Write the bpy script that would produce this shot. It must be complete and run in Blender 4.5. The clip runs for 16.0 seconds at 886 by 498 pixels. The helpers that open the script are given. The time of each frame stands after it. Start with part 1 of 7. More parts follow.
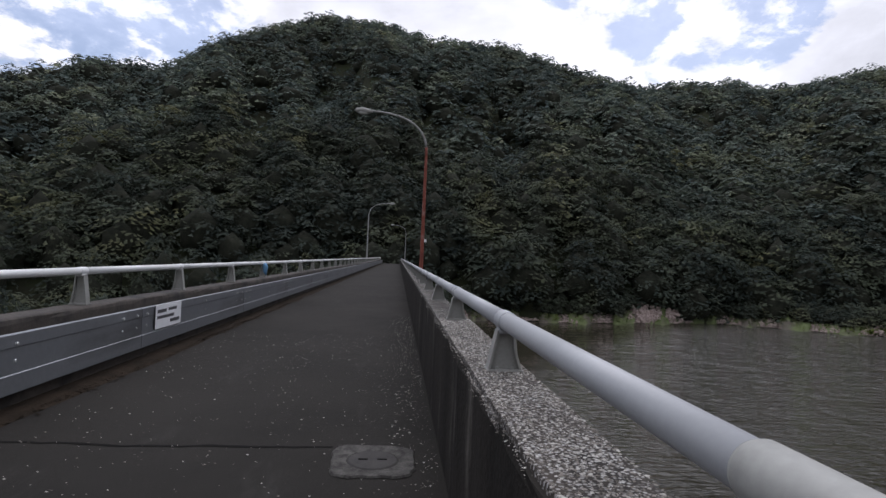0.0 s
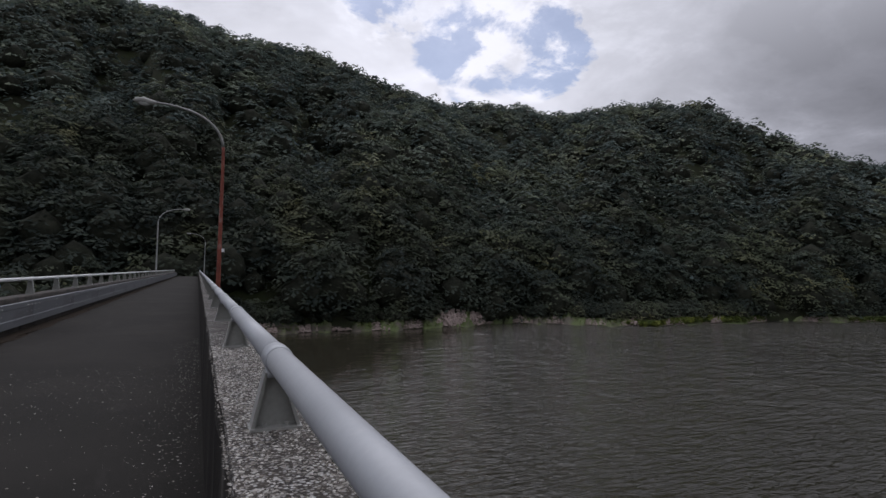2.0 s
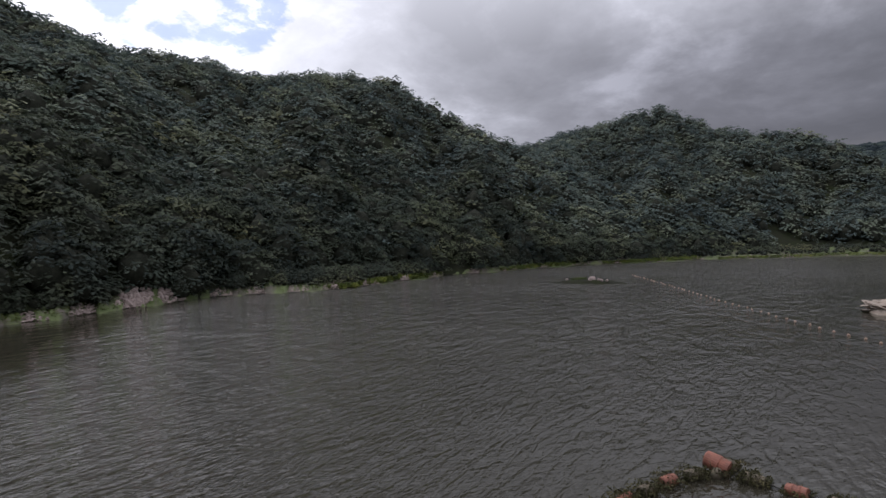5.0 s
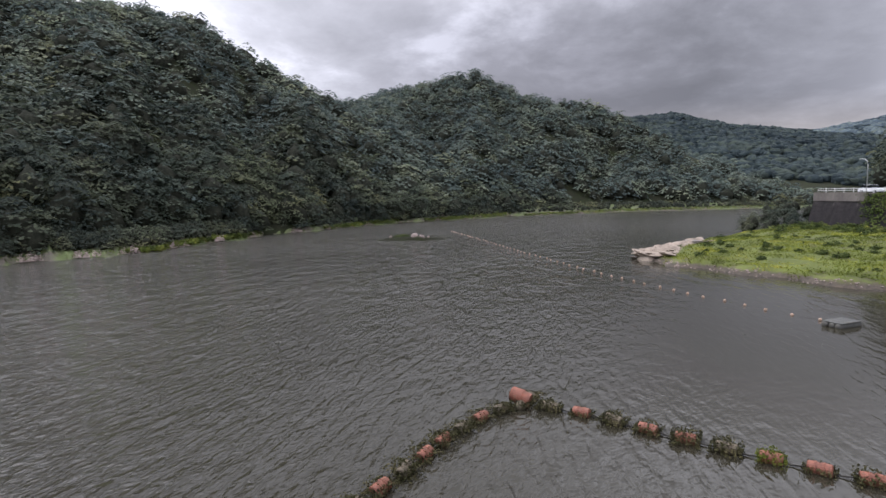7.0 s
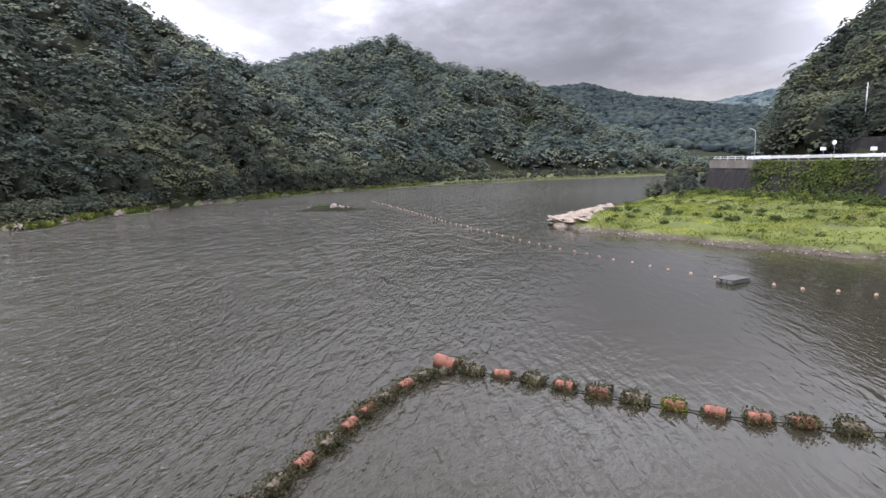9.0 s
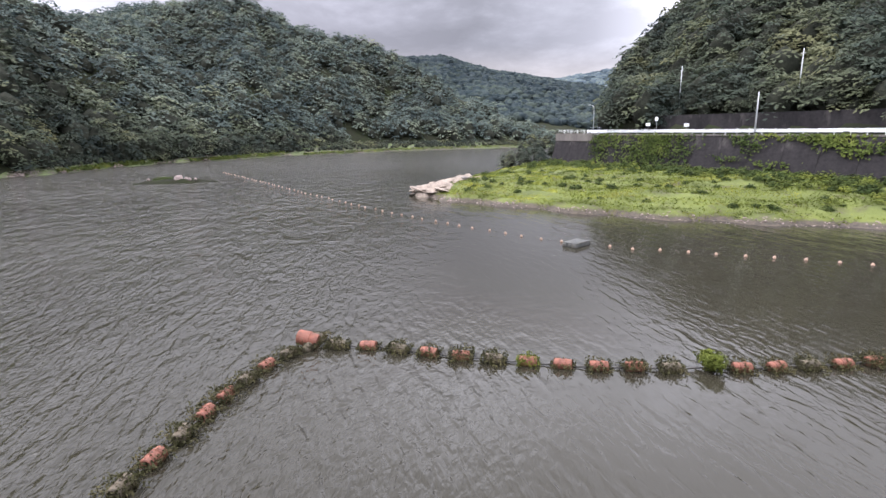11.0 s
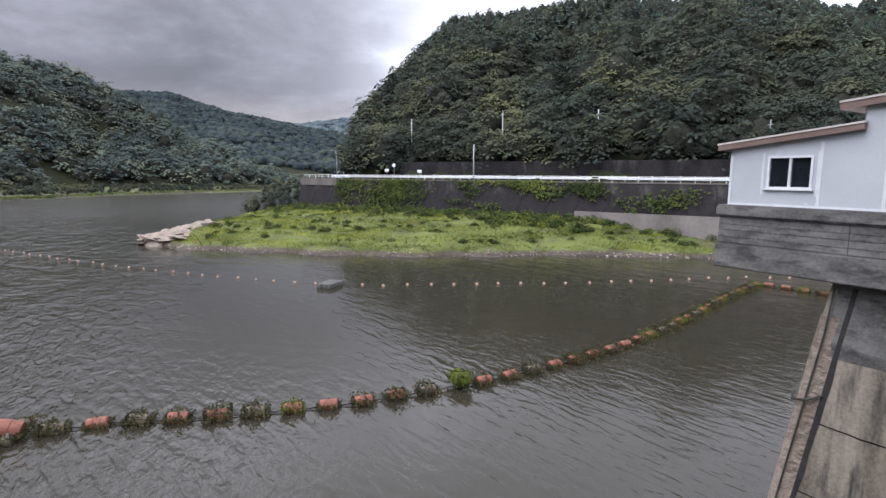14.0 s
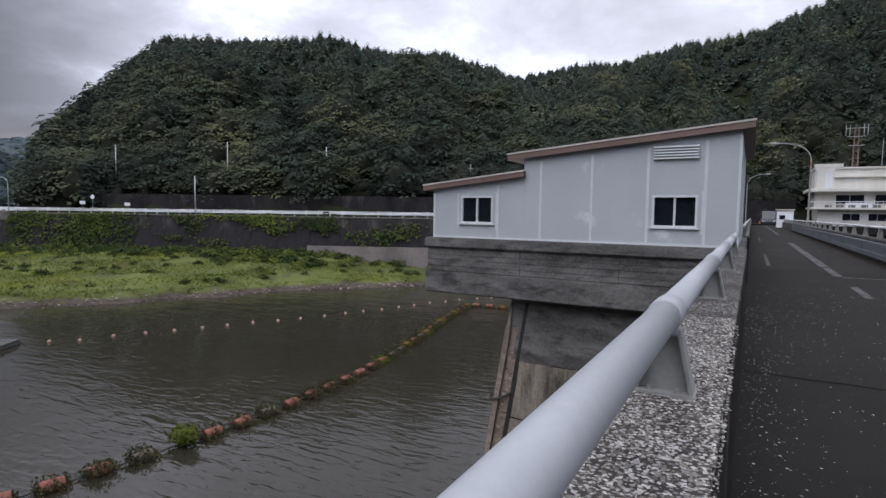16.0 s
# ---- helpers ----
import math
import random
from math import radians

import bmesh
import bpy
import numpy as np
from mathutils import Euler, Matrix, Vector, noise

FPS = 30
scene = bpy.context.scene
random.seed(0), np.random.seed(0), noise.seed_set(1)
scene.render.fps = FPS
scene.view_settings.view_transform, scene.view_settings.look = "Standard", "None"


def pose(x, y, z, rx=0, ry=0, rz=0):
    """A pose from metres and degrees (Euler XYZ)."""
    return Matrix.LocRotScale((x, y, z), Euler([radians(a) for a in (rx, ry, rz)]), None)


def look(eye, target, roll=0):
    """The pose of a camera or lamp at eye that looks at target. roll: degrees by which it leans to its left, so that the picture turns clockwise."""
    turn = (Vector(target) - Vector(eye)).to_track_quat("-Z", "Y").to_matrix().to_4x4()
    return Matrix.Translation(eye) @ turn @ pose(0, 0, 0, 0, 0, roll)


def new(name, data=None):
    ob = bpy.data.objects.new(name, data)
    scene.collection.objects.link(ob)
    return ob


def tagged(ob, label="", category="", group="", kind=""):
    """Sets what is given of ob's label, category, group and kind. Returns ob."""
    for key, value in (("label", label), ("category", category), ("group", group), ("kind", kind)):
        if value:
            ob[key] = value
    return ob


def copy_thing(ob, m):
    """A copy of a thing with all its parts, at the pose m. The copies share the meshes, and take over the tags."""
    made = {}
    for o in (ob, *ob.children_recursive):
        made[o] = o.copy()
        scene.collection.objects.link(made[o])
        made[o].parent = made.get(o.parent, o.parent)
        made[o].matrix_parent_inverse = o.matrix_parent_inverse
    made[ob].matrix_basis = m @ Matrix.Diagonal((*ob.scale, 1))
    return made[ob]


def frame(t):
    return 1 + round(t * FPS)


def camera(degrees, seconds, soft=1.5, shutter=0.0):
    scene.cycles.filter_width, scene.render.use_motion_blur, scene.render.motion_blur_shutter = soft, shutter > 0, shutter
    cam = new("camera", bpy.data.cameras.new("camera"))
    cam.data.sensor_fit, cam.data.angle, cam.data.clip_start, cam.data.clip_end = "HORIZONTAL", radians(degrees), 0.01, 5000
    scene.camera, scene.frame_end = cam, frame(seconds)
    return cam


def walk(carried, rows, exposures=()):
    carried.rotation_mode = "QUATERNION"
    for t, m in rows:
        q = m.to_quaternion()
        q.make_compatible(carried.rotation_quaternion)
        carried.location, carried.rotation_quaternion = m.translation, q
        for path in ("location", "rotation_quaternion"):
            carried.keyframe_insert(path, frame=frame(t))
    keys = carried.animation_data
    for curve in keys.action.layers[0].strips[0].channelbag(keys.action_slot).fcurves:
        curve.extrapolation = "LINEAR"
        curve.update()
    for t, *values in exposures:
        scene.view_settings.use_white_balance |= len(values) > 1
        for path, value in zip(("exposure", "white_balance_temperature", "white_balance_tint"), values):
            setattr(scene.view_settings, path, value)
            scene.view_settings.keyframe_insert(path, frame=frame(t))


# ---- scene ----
cam = camera(78.7, 16.0)

PATH = [
    (0, (-0.337, 0.084, 1.310), (-0.1739, 2.0767, 1.3464), 2.59),
    (0.5, (-0.254, 0.331, 1.313), (0.0255, 2.3108, 1.3728), 2.22),
    (1, (-0.176, 0.497, 1.326), (0.2683, 2.4449, 1.4093), 1.73),
    (1.5, (-0.134, 0.620, 1.339), (0.4975, 2.5153, 1.4283), 1.41),
    (2, (-0.085, 0.664, 1.330), (0.7377, 2.4843, 1.4216), 1.22),
    (2.5, (-0.064, 0.689, 1.332), (0.9144, 2.4309, 1.4278), 0.81),
    (3, (-0.056, 0.703, 1.331), (1.0585, 2.3612, 1.4289), 0.40),
    (3.5, (-0.009, 0.716, 1.316), (1.2462, 2.2707, 1.4046), -0.00),
    (4, (-0.005, 0.478, 1.320), (1.3848, 1.9152, 1.3857), -0.40),
    (4.5, (-0.008, 0.173, 1.341), (1.5130, 1.4715, 1.3673), -0.78),
    (5, (-0.050, -0.155, 1.451), (1.5889, 0.9914, 1.4197), -1.24),
    (5.2, (-0.046, -0.231, 1.480), (1.6305, 0.8592, 1.4344), -1.10),
    (7.3, (0.071, -0.236, 1.488), (1.9917, 0.2762, 1.2681), -1.13),
    (7.5, (0.100, -0.239, 1.485), (2.0272, 0.2443, 1.2553), -1.10),
    (8, (0.195, -0.229, 1.457), (2.1339, 0.1970, 1.2129), -1.07),
    (8.2, (0.219, -0.220, 1.453), (2.1625, 0.1792, 1.2001), -1.18),
    (10.3, (0.464, -0.188, 1.306), (2.4197, -0.2115, 0.8859), -0.51),
    (10.5, (0.488, -0.196, 1.311), (2.4403, -0.2900, 0.8856), -0.34),
    (11, (0.487, -0.289, 1.348), (2.4291, -0.4990, 0.9194), -0.44),
    (11.5, (0.365, -0.334, 1.363), (2.2989, -0.6387, 0.9551), -0.45),
    (12, (0.200, -0.265, 1.362), (2.1243, -0.6709, 1.0001), -0.18),
    (12.5, (0.163, -0.176, 1.361), (2.0580, -0.7100, 1.0069), 0.10),
    (13, (0.236, -0.070, 1.346), (2.0925, -0.7400, 1.0201), 0.42),
    (13.5, (0.315, 0.053, 1.304), (2.1005, -0.7987, 1.0077), 0.63),
    (14, (0.217, 0.115, 1.296), (1.8857, -0.9533, 1.0241), 0.37),
    (14.5, (0.091, 0.087, 1.247), (1.6172, -1.1822, 1.0044), 0.32),
    (15, (0.040, 0.126, 1.285), (1.4173, -1.3064, 1.0580), 0.15),
    (15.5, (0.005, 0.158, 1.292), (1.2301, -1.4126, 1.1093), 0.27),
    (16, (-0.029, 0.143, 1.312), (0.9589, -1.5909, 1.1763), 0.78),
]
walk(cam, [(t, look(eye, target, roll)) for t, eye, target, roll in PATH], exposures=[(0.0, -0.1, 5960, 17), (1.0, -0.35, 5960, 17), (2.5, -0.5, 5960, 17), (4.0, -0.35, 5960, 17), (5.0, 0.05, 5960, 17), (7.5, 0.95, 5980, 17), (11.0, 1.58, 5960, 18.5), (14.0, 1.02, 5840, 17), (15.0, 0.6, 5780, 17), (16.0, 0.12, 5800, 17)])

# ---- daylight: broken cloud, sun veiled behind it over the north hill ----
SUN_AZ, SUN_EL = -8.0, 60.0          # degrees from +y (minus: towards +x), above the horizon
world = bpy.data.worlds.new("world")
scene.world = world
world.use_nodes = True
wt = world.node_tree
wt.nodes.clear()


def node(tree, kind, operation="", data_type="", blend_type=""):
    n = tree.nodes.new(kind)
    if operation:
        n.operation = operation
    if data_type:
        n.data_type = data_type
    if blend_type:
        n.blend_type = blend_type
    return n


def wn(kind, operation="", data_type="", blend_type=""):
    return node(wt, kind, operation, data_type, blend_type)


def wmath(op, a, b=None):
    n = wn("ShaderNodeMath", operation=op)
    for i, v in enumerate((a, b)):
        if v is None:
            continue
        if isinstance(v, (int, float)):
            n.inputs[i].default_value = v
        else:
            wt.links.new(v, n.inputs[i])
    return n.outputs[0]


sky = wn("ShaderNodeTexSky")
sky.sky_type, sky.sun_disc = "NISHITA", False
sky.sun_elevation, sky.sun_rotation = radians(SUN_EL), radians(-SUN_AZ)
sky_gain = wn("ShaderNodeMix", data_type="RGBA", blend_type="MULTIPLY")
sky_gain.inputs[0].default_value = 1.0
wt.links.new(sky.outputs[0], sky_gain.inputs[6])
sky_gain.inputs[7].default_value = (0.13, 0.13, 0.13, 1)
wco = wn("ShaderNodeTexCoord")
sep = wn("ShaderNodeSeparateXYZ")
wt.links.new(wco.outputs["Generated"], sep.inputs[0])
lift = wmath("ADD", wmath("MAXIMUM", sep.outputs[2], 0.0), 0.28)
flat = wn("ShaderNodeCombineXYZ")
wt.links.new(wmath("DIVIDE", sep.outputs[0], lift), flat.inputs[0])
wt.links.new(wmath("DIVIDE", sep.outputs[1], lift), flat.inputs[1])


def wnoise(scale, detail, rough, seed, dist=0.3):
    n = wn("ShaderNodeTexNoise")
    n.noise_dimensions = "4D"
    n.inputs["Scale"].default_value = scale
    n.inputs["Detail"].default_value = detail
    n.inputs["Roughness"].default_value = rough
    n.inputs["W"].default_value = seed
    n.inputs["Distortion"].default_value = dist
    wt.links.new(flat.outputs[0], n.inputs["Vector"])
    return n.outputs["Fac"]


def wramp(fac, stops):
    n = wn("ShaderNodeValToRGB")
    n.color_ramp.elements[0].position, n.color_ramp.elements[0].color = stops[0]
    n.color_ramp.elements[1].position, n.color_ramp.elements[1].color = stops[-1]
    for p, c in stops[1:-1]:
        e = n.color_ramp.elements.new(p)
        e.color = c
    wt.links.new(fac, n.inputs[0])
    return n.outputs[0]


def grey(v, a=1.0, b=1.0):
    return (v, v * a, v * b, 1)


def wdot(az, el):
    """Cosine of the angle to a bearing and elevation in degrees."""
    n = wn("ShaderNodeVectorMath", operation="DOT_PRODUCT")
    wt.links.new(wco.outputs["Generated"], n.inputs[0])
    n.inputs[1].default_value = (-math.sin(radians(az)) * math.cos(radians(el)), math.cos(radians(az)) * math.cos(radians(el)), math.sin(radians(el)))
    return n.outputs["Value"]


def wspan(value, a, b):
    """0 at a to 1 at b, eased."""
    n = wn("ShaderNodeMapRange")
    n.interpolation_type = "SMOOTHSTEP"
    n.inputs["From Min"].default_value, n.inputs["From Max"].default_value = a, b
    wt.links.new(value, n.inputs["Value"])
    return n.outputs[0]


def wmix(fac, a, b, mode="MIX"):
    n = wn("ShaderNodeMix", data_type="RGBA", blend_type=mode)
    for sock, v in ((n.inputs[0], fac), (n.inputs[6], a), (n.inputs[7], b)):
        if isinstance(v, float):
            sock.default_value = v
        elif isinstance(v, tuple):
            sock.default_value = v
        else:
            wt.links.new(v, sock)
    return n.outputs[2]


# breaks of blue over the north ridge and to the northwest
torn = wmath("MULTIPLY", wmath("SUBTRACT", wnoise(4.0, 6.0, 0.6, 3.3, 0.2), 0.5), 0.022)
gaps = 0.0
for az_, el_, wide_ in ((-27, 23.5, 6.0), (-34.5, 22.5, 4.5), (-18.5, 27, 4), (27, 21, 12), (45, 28, 20), (80, 35, 25)):
    gaps = wmath("MAXIMUM", wspan(wmath("ADD", wdot(az_, el_), torn), math.cos(radians(wide_ * 1.25)), math.cos(radians(wide_ * 0.25))), gaps)
billow = wnoise(5.5, 10.0, 0.62, 5.2, 0.2)
cloud_mask = wramp(wmath("ADD", 0.56, wmath("MULTIPLY", gaps, wmath("SUBTRACT", wmath("MULTIPLY", wmath("SUBTRACT", billow, 0.5), 4.2), 0.48))), [(0.0, grey(0.36)), (0.16, grey(0.66)), (0.34, grey(1.0))])
# brightness of the cloud deck by bearing: thin and bright under the sun, heavy and grey over the far valley
bearing = wmath("ADD", wmath("MULTIPLY", wmath("ARCTAN2", sep.outputs[0], sep.outputs[1]), 0.5 / math.pi), 0.5)
deck = wramp(bearing, [(0.0, grey(0.80)), (0.25, grey(0.58)), (0.42, grey(0.66, 1.0, 1.03)), (0.52, grey(1.65, 0.99, 0.97)), (0.57, grey(1.40, 0.99, 0.98)), (0.617, grey(0.92)), (0.650, grey(0.48, 1.0, 1.02)), (0.694, grey(0.28, 1.0, 1.04)), (0.736, grey(0.19, 1.0, 1.05)), (0.778, grey(0.15, 1.01, 1.06)), (0.808, grey(0.26, 1.01, 1.05)), (0.85, grey(0.70, 1.0, 1.03)), (0.92, grey(0.82, 1.0, 1.02)), (1.0, grey(0.80))])
overhead = wspan(sep.outputs[2], 0.27, 0.52)
deck = wmix(overhead, deck, grey(0.95))
# a pale strip low over the far ridge
low_strip = wmath("MULTIPLY", wspan(sep.outputs[2], 0.15, 0.07), wspan(wdot(-104, 5), math.cos(radians(34)), math.cos(radians(8))))
deck = wmix(low_strip, deck, (0.27, 0.255, 0.24, 1))
# billows: lit shoulders and grey bellies
shade = wramp(wnoise(2.0, 9.0, 0.60, 9.1, 0.2), [(0.34, grey(1.70)), (0.42, grey(1.22)), (0.50, grey(0.98)), (0.62, grey(0.80))])
deck = wmix(1.0, deck, shade, "MULTIPLY")
edge_glow = wmath("MULTIPLY", wspan(gaps, 0.05, 0.6), wspan(billow, 0.40, 0.58))
deck = wmix(wmath("MULTIPLY", edge_glow, 0.8), deck, (1.45, 1.43, 1.40, 1))
sky_mix = wmix(cloud_mask, sky_gain.outputs[2], deck)
sunvec = Vector((-math.sin(radians(SUN_AZ)) * math.cos(radians(SUN_EL)), math.cos(radians(SUN_AZ)) * math.cos(radians(SUN_EL)), math.sin(radians(SUN_EL))))
bg = wn("ShaderNodeBackground")
bg.inputs["Strength"].default_value = 1.0
wt.links.new(sky_mix, bg.inputs[0])
wo = wn("ShaderNodeOutputWorld")
wt.links.new(bg.outputs[0], wo.inputs[0])

sun_data = bpy.data.lights.new("sun", "SUN")
sun_data.energy, sun_data.angle, sun_data.color = 1.5, radians(52), (1.0, 0.97, 0.92)
sun = new("sun", sun_data)
sun.matrix_world = look(sunvec * 100, (0, 0, 0))

# ---- materials ----


def noise_fac(tree, vec, scale, detail=4.0, rough=0.55, stretch=None):
    if stretch:
        mp = node(tree, "ShaderNodeMapping")
        mp.inputs["Scale"].default_value = stretch
        tree.links.new(vec, mp.inputs[0])
        vec = mp.outputs[0]
    n = node(tree, "ShaderNodeTexNoise")
    n.inputs["Scale"].default_value = scale
    n.inputs["Detail"].default_value = detail
    n.inputs["Roughness"].default_value = rough
    tree.links.new(vec, n.inputs["Vector"])
    return n.outputs["Fac"]


def ramp(tree, fac, stops):
    n = node(tree, "ShaderNodeValToRGB")
    els = n.color_ramp.elements
    els[0].position, els[0].color = stops[0][0], (*stops[0][1], 1)
    els[1].position, els[1].color = stops[-1][0], (*stops[-1][1], 1)
    for p, c in stops[1:-1]:
        els.new(p).color = (*c, 1)
    tree.links.new(fac, n.inputs[0])
    return n.outputs[0]


def mixc(tree, fac, a, b, mode="MIX"):
    n = node(tree, "ShaderNodeMix", data_type="RGBA", blend_type=mode)
    for sock, v in ((n.inputs[0], fac), (n.inputs[6], a), (n.inputs[7], b)):
        if isinstance(v, (int, float)):
            sock.default_value = v
        elif isinstance(v, tuple):
            sock.default_value = (*v, 1)
        else:
            tree.links.new(v, sock)
    return n.outputs[2]


def begin(name):
    m = bpy.data.materials.new(name)
    m.use_nodes = True
    t = m.node_tree
    b = t.nodes["Principled BSDF"]
    co = node(t, "ShaderNodeTexCoord").outputs["Object"]
    return m, t, b, co


def bumped(t, b, height, strength, distance):
    n = node(t, "ShaderNodeBump")
    n.inputs["Strength"].default_value = strength
    n.inputs["Distance"].default_value = distance
    t.links.new(height, n.inputs["Height"])
    t.links.new(n.outputs[0], b.inputs["Normal"])


def surface(name, dark, light, coarse=0.7, fine=30.0, rough=0.8, metal=0.0, bump=0.25, relief=0.01, contrast=(0.35, 0.65), stain=None, stain_scale=0.4, stain_cut=(0.55, 0.7), streak=None, spec=0.5):
    """A plain worn surface: two tones by a coarse and a fine noise, stains of a third tone, fine relief."""
    m, t, b, co = begin(name)
    c1 = ramp(t, noise_fac(t, co, coarse, 5, 0.6, streak), [(contrast[0], dark), (contrast[1], light)])
    f = noise_fac(t, co, fine, 3, 0.6)
    col = mixc(t, 0.35, c1, ramp(t, f, [(0.3, dark), (0.7, light)]))
    if stain:
        s = ramp(t, noise_fac(t, co, stain_scale, 6, 0.65, streak), [(stain_cut[0], (0, 0, 0)), (stain_cut[1], (1, 1, 1))])
        col = mixc(t, s, col, stain)
    t.links.new(col, b.inputs["Base Color"])
    b.inputs["Roughness"].default_value = rough
    b.inputs["Metallic"].default_value = metal
    b.inputs["Specular IOR Level"].default_value = spec
    bumped(t, b, f, bump, relief)
    return m


def leafy(name, dark, light, olive, scale=0.12, rough=0.8, clump=0.9, relief=0.5, gap=0.35, tree=0.10):
    """Foliage: tone by stand, by tree, by spray of leaves and by leaf cluster."""
    m, t, b, co = begin(name)
    isl = node(t, "ShaderNodeNewGeometry").outputs["Random Per Island"]
    c = ramp(t, noise_fac(t, co, scale, 2, 0.5), [(0.32, dark), (0.52, light), (0.70, olive)])
    stand = ramp(t, noise_fac(t, co, scale * 0.22, 3, 0.6), [(0.36, (0.68, 0.70, 0.74)), (0.64, (1.22, 1.18, 1.08))])
    c = mixc(t, 1.0, c, stand, "MULTIPLY")
    cell = node(t, "ShaderNodeTexVoronoi")
    cell.inputs["Scale"].default_value = tree
    t.links.new(co, cell.inputs["Vector"])
    c = mixc(t, 1.0, c, ramp(t, cell.outputs["Color"], [(0.12, (0.50, 0.56, 0.62)), (0.5, (1.0, 1.0, 1.0)), (0.88, (1.62, 1.46, 1.08))]), "MULTIPLY")
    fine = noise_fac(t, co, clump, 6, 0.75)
    # hollows between leaf clusters are coloured darker, as shade
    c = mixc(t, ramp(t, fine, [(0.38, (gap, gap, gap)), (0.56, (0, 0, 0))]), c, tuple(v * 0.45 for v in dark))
    c2 = ramp(t, isl, [(0.0, tuple(v * 0.7 for v in dark)), (0.45, light), (0.8, olive), (1.0, tuple(min(1, v * 1.35) for v in olive))])
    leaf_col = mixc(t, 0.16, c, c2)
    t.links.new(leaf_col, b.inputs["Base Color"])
    b.inputs["Roughness"].default_value = rough
    b.inputs["Specular IOR Level"].default_value = 0.12
    bumped(t, b, fine, 0.7, relief)
    thin = node(t, "ShaderNodeBsdfTranslucent")
    t.links.new(leaf_col, thin.inputs["Color"])
    both = node(t, "ShaderNodeMixShader")
    both.inputs[0].default_value = 0.25
    t.links.new(b.outputs[0], both.inputs[1])
    t.links.new(thin.outputs[0], both.inputs[2])
    t.links.new(both.outputs[0], t.nodes["Material Output"].inputs["Surface"])
    return m


asphalt_m, t, b, co = begin("asphalt")
big = noise_fac(t, co, 0.5, 5, 0.6)
speck = node(t, "ShaderNodeTexVoronoi")
speck.inputs["Scale"].default_value = 55.0
t.links.new(co, speck.inputs["Vector"])
grit = noise_fac(t, co, 160.0, 2, 0.6)
c = ramp(t, big, [(0.3, (0.0145, 0.0132, 0.0115)), (0.7, (0.026, 0.0235, 0.0205))])
c = mixc(t, ramp(t, speck.outputs["Distance"], [(0.05, (0.5, 0.5, 0.5)), (0.16, (0, 0, 0))]), c, (0.085, 0.083, 0.079))
c = mixc(t, ramp(t, noise_fac(t, co, 2.2, 6, 0.7, (1, 0.25, 1)), [(0.58, (0, 0, 0)), (0.8, (0.6, 0.6, 0.6))]), c, (0.055, 0.052, 0.048))
t.links.new(c, b.inputs["Base Color"])
b.inputs["Roughness"].default_value = 0.92
b.inputs["Specular IOR Level"].default_value = 0.15
bumped(t, b, grit, 0.5, 0.006)

# exposed aggregate: pale pebbles in a dark mortar
aggregate_m, t, b, co = begin("exposed_aggregate")
vor = node(t, "ShaderNodeTexVoronoi")
vor.inputs["Scale"].default_value = 78.0
t.links.new(co, vor.inputs["Vector"])
stone = ramp(t, vor.outputs["Distance"], [(0.30, (1, 1, 1)), (0.52, (0, 0, 0))])
patch = ramp(t, noise_fac(t, co, 3.0, 5, 0.65), [(0.36, (0.15, 0.15, 0.15)), (0.60, (1, 1, 1))])
tone = ramp(t, vor.outputs["Color"], [(0.1, (0.12, 0.11, 0.10)), (0.5, (0.38, 0.37, 0.35)), (0.9, (0.60, 0.59, 0.57))])
mortar = ramp(t, noise_fac(t, co, 9.0, 5, 0.6), [(0.35, (0.016, 0.012, 0.009)), (0.65, (0.050, 0.040, 0.031))])
t.links.new(mixc(t, mixc(t, 1.0, stone, patch, "MULTIPLY"), mortar, tone), b.inputs["Base Color"])
b.inputs["Roughness"].default_value = 0.9
bumped(t, b, stone, 0.7, 0.008)

pebble_m, t, b, co = begin("pebble")
rnd = node(t, "ShaderNodeNewGeometry").outputs["Random Per Island"]
t.links.new(ramp(t, rnd, [(0.0, (0.05, 0.042, 0.034)), (0.4, (0.20, 0.18, 0.155)), (1.0, (0.54, 0.52, 0.48))]), b.inputs["Base Color"])
b.inputs["Roughness"].default_value = 0.85

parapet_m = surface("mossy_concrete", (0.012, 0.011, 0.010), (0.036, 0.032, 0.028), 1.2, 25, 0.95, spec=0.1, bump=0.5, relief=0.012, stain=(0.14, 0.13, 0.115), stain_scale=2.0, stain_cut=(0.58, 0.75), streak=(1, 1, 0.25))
left_parapet_m = surface("brown_concrete", (0.035, 0.029, 0.025), (0.115, 0.096, 0.080), 1.5, 25, 0.92, bump=0.4, stain=(0.020, 0.018, 0.016), stain_scale=1.5, stain_cut=(0.42, 0.6))
alu_m = surface("painted_aluminium", (0.30, 0.31, 0.325), (0.375, 0.385, 0.40), 0.9, 60, 0.45, 0.0, 0.06, 0.001, stain=(0.46, 0.45, 0.44), stain_scale=5.0, stain_cut=(0.66, 0.78))
cast_m = surface("cast_aluminium", (0.22, 0.22, 0.205), (0.34, 0.34, 0.32), 4.0, 60, 0.6, 0.0, 0.15, 0.002, stain=(0.22, 0.20, 0.17), stain_scale=14.0, stain_cut=(0.6, 0.75))
white_rail_m = surface("white_rail_paint", (0.66, 0.67, 0.67), (0.78, 0.79, 0.79), 1.0, 40, 0.4, bump=0.05, relief=0.001)
panel_m = surface("galvanised_panel", (0.20, 0.21, 0.225), (0.28, 0.29, 0.31), 0.8, 20, 0.42, 0.55, 0.05, 0.001, stain=(0.14, 0.14, 0.145), stain_scale=1.0, streak=(1, 0.2, 1))
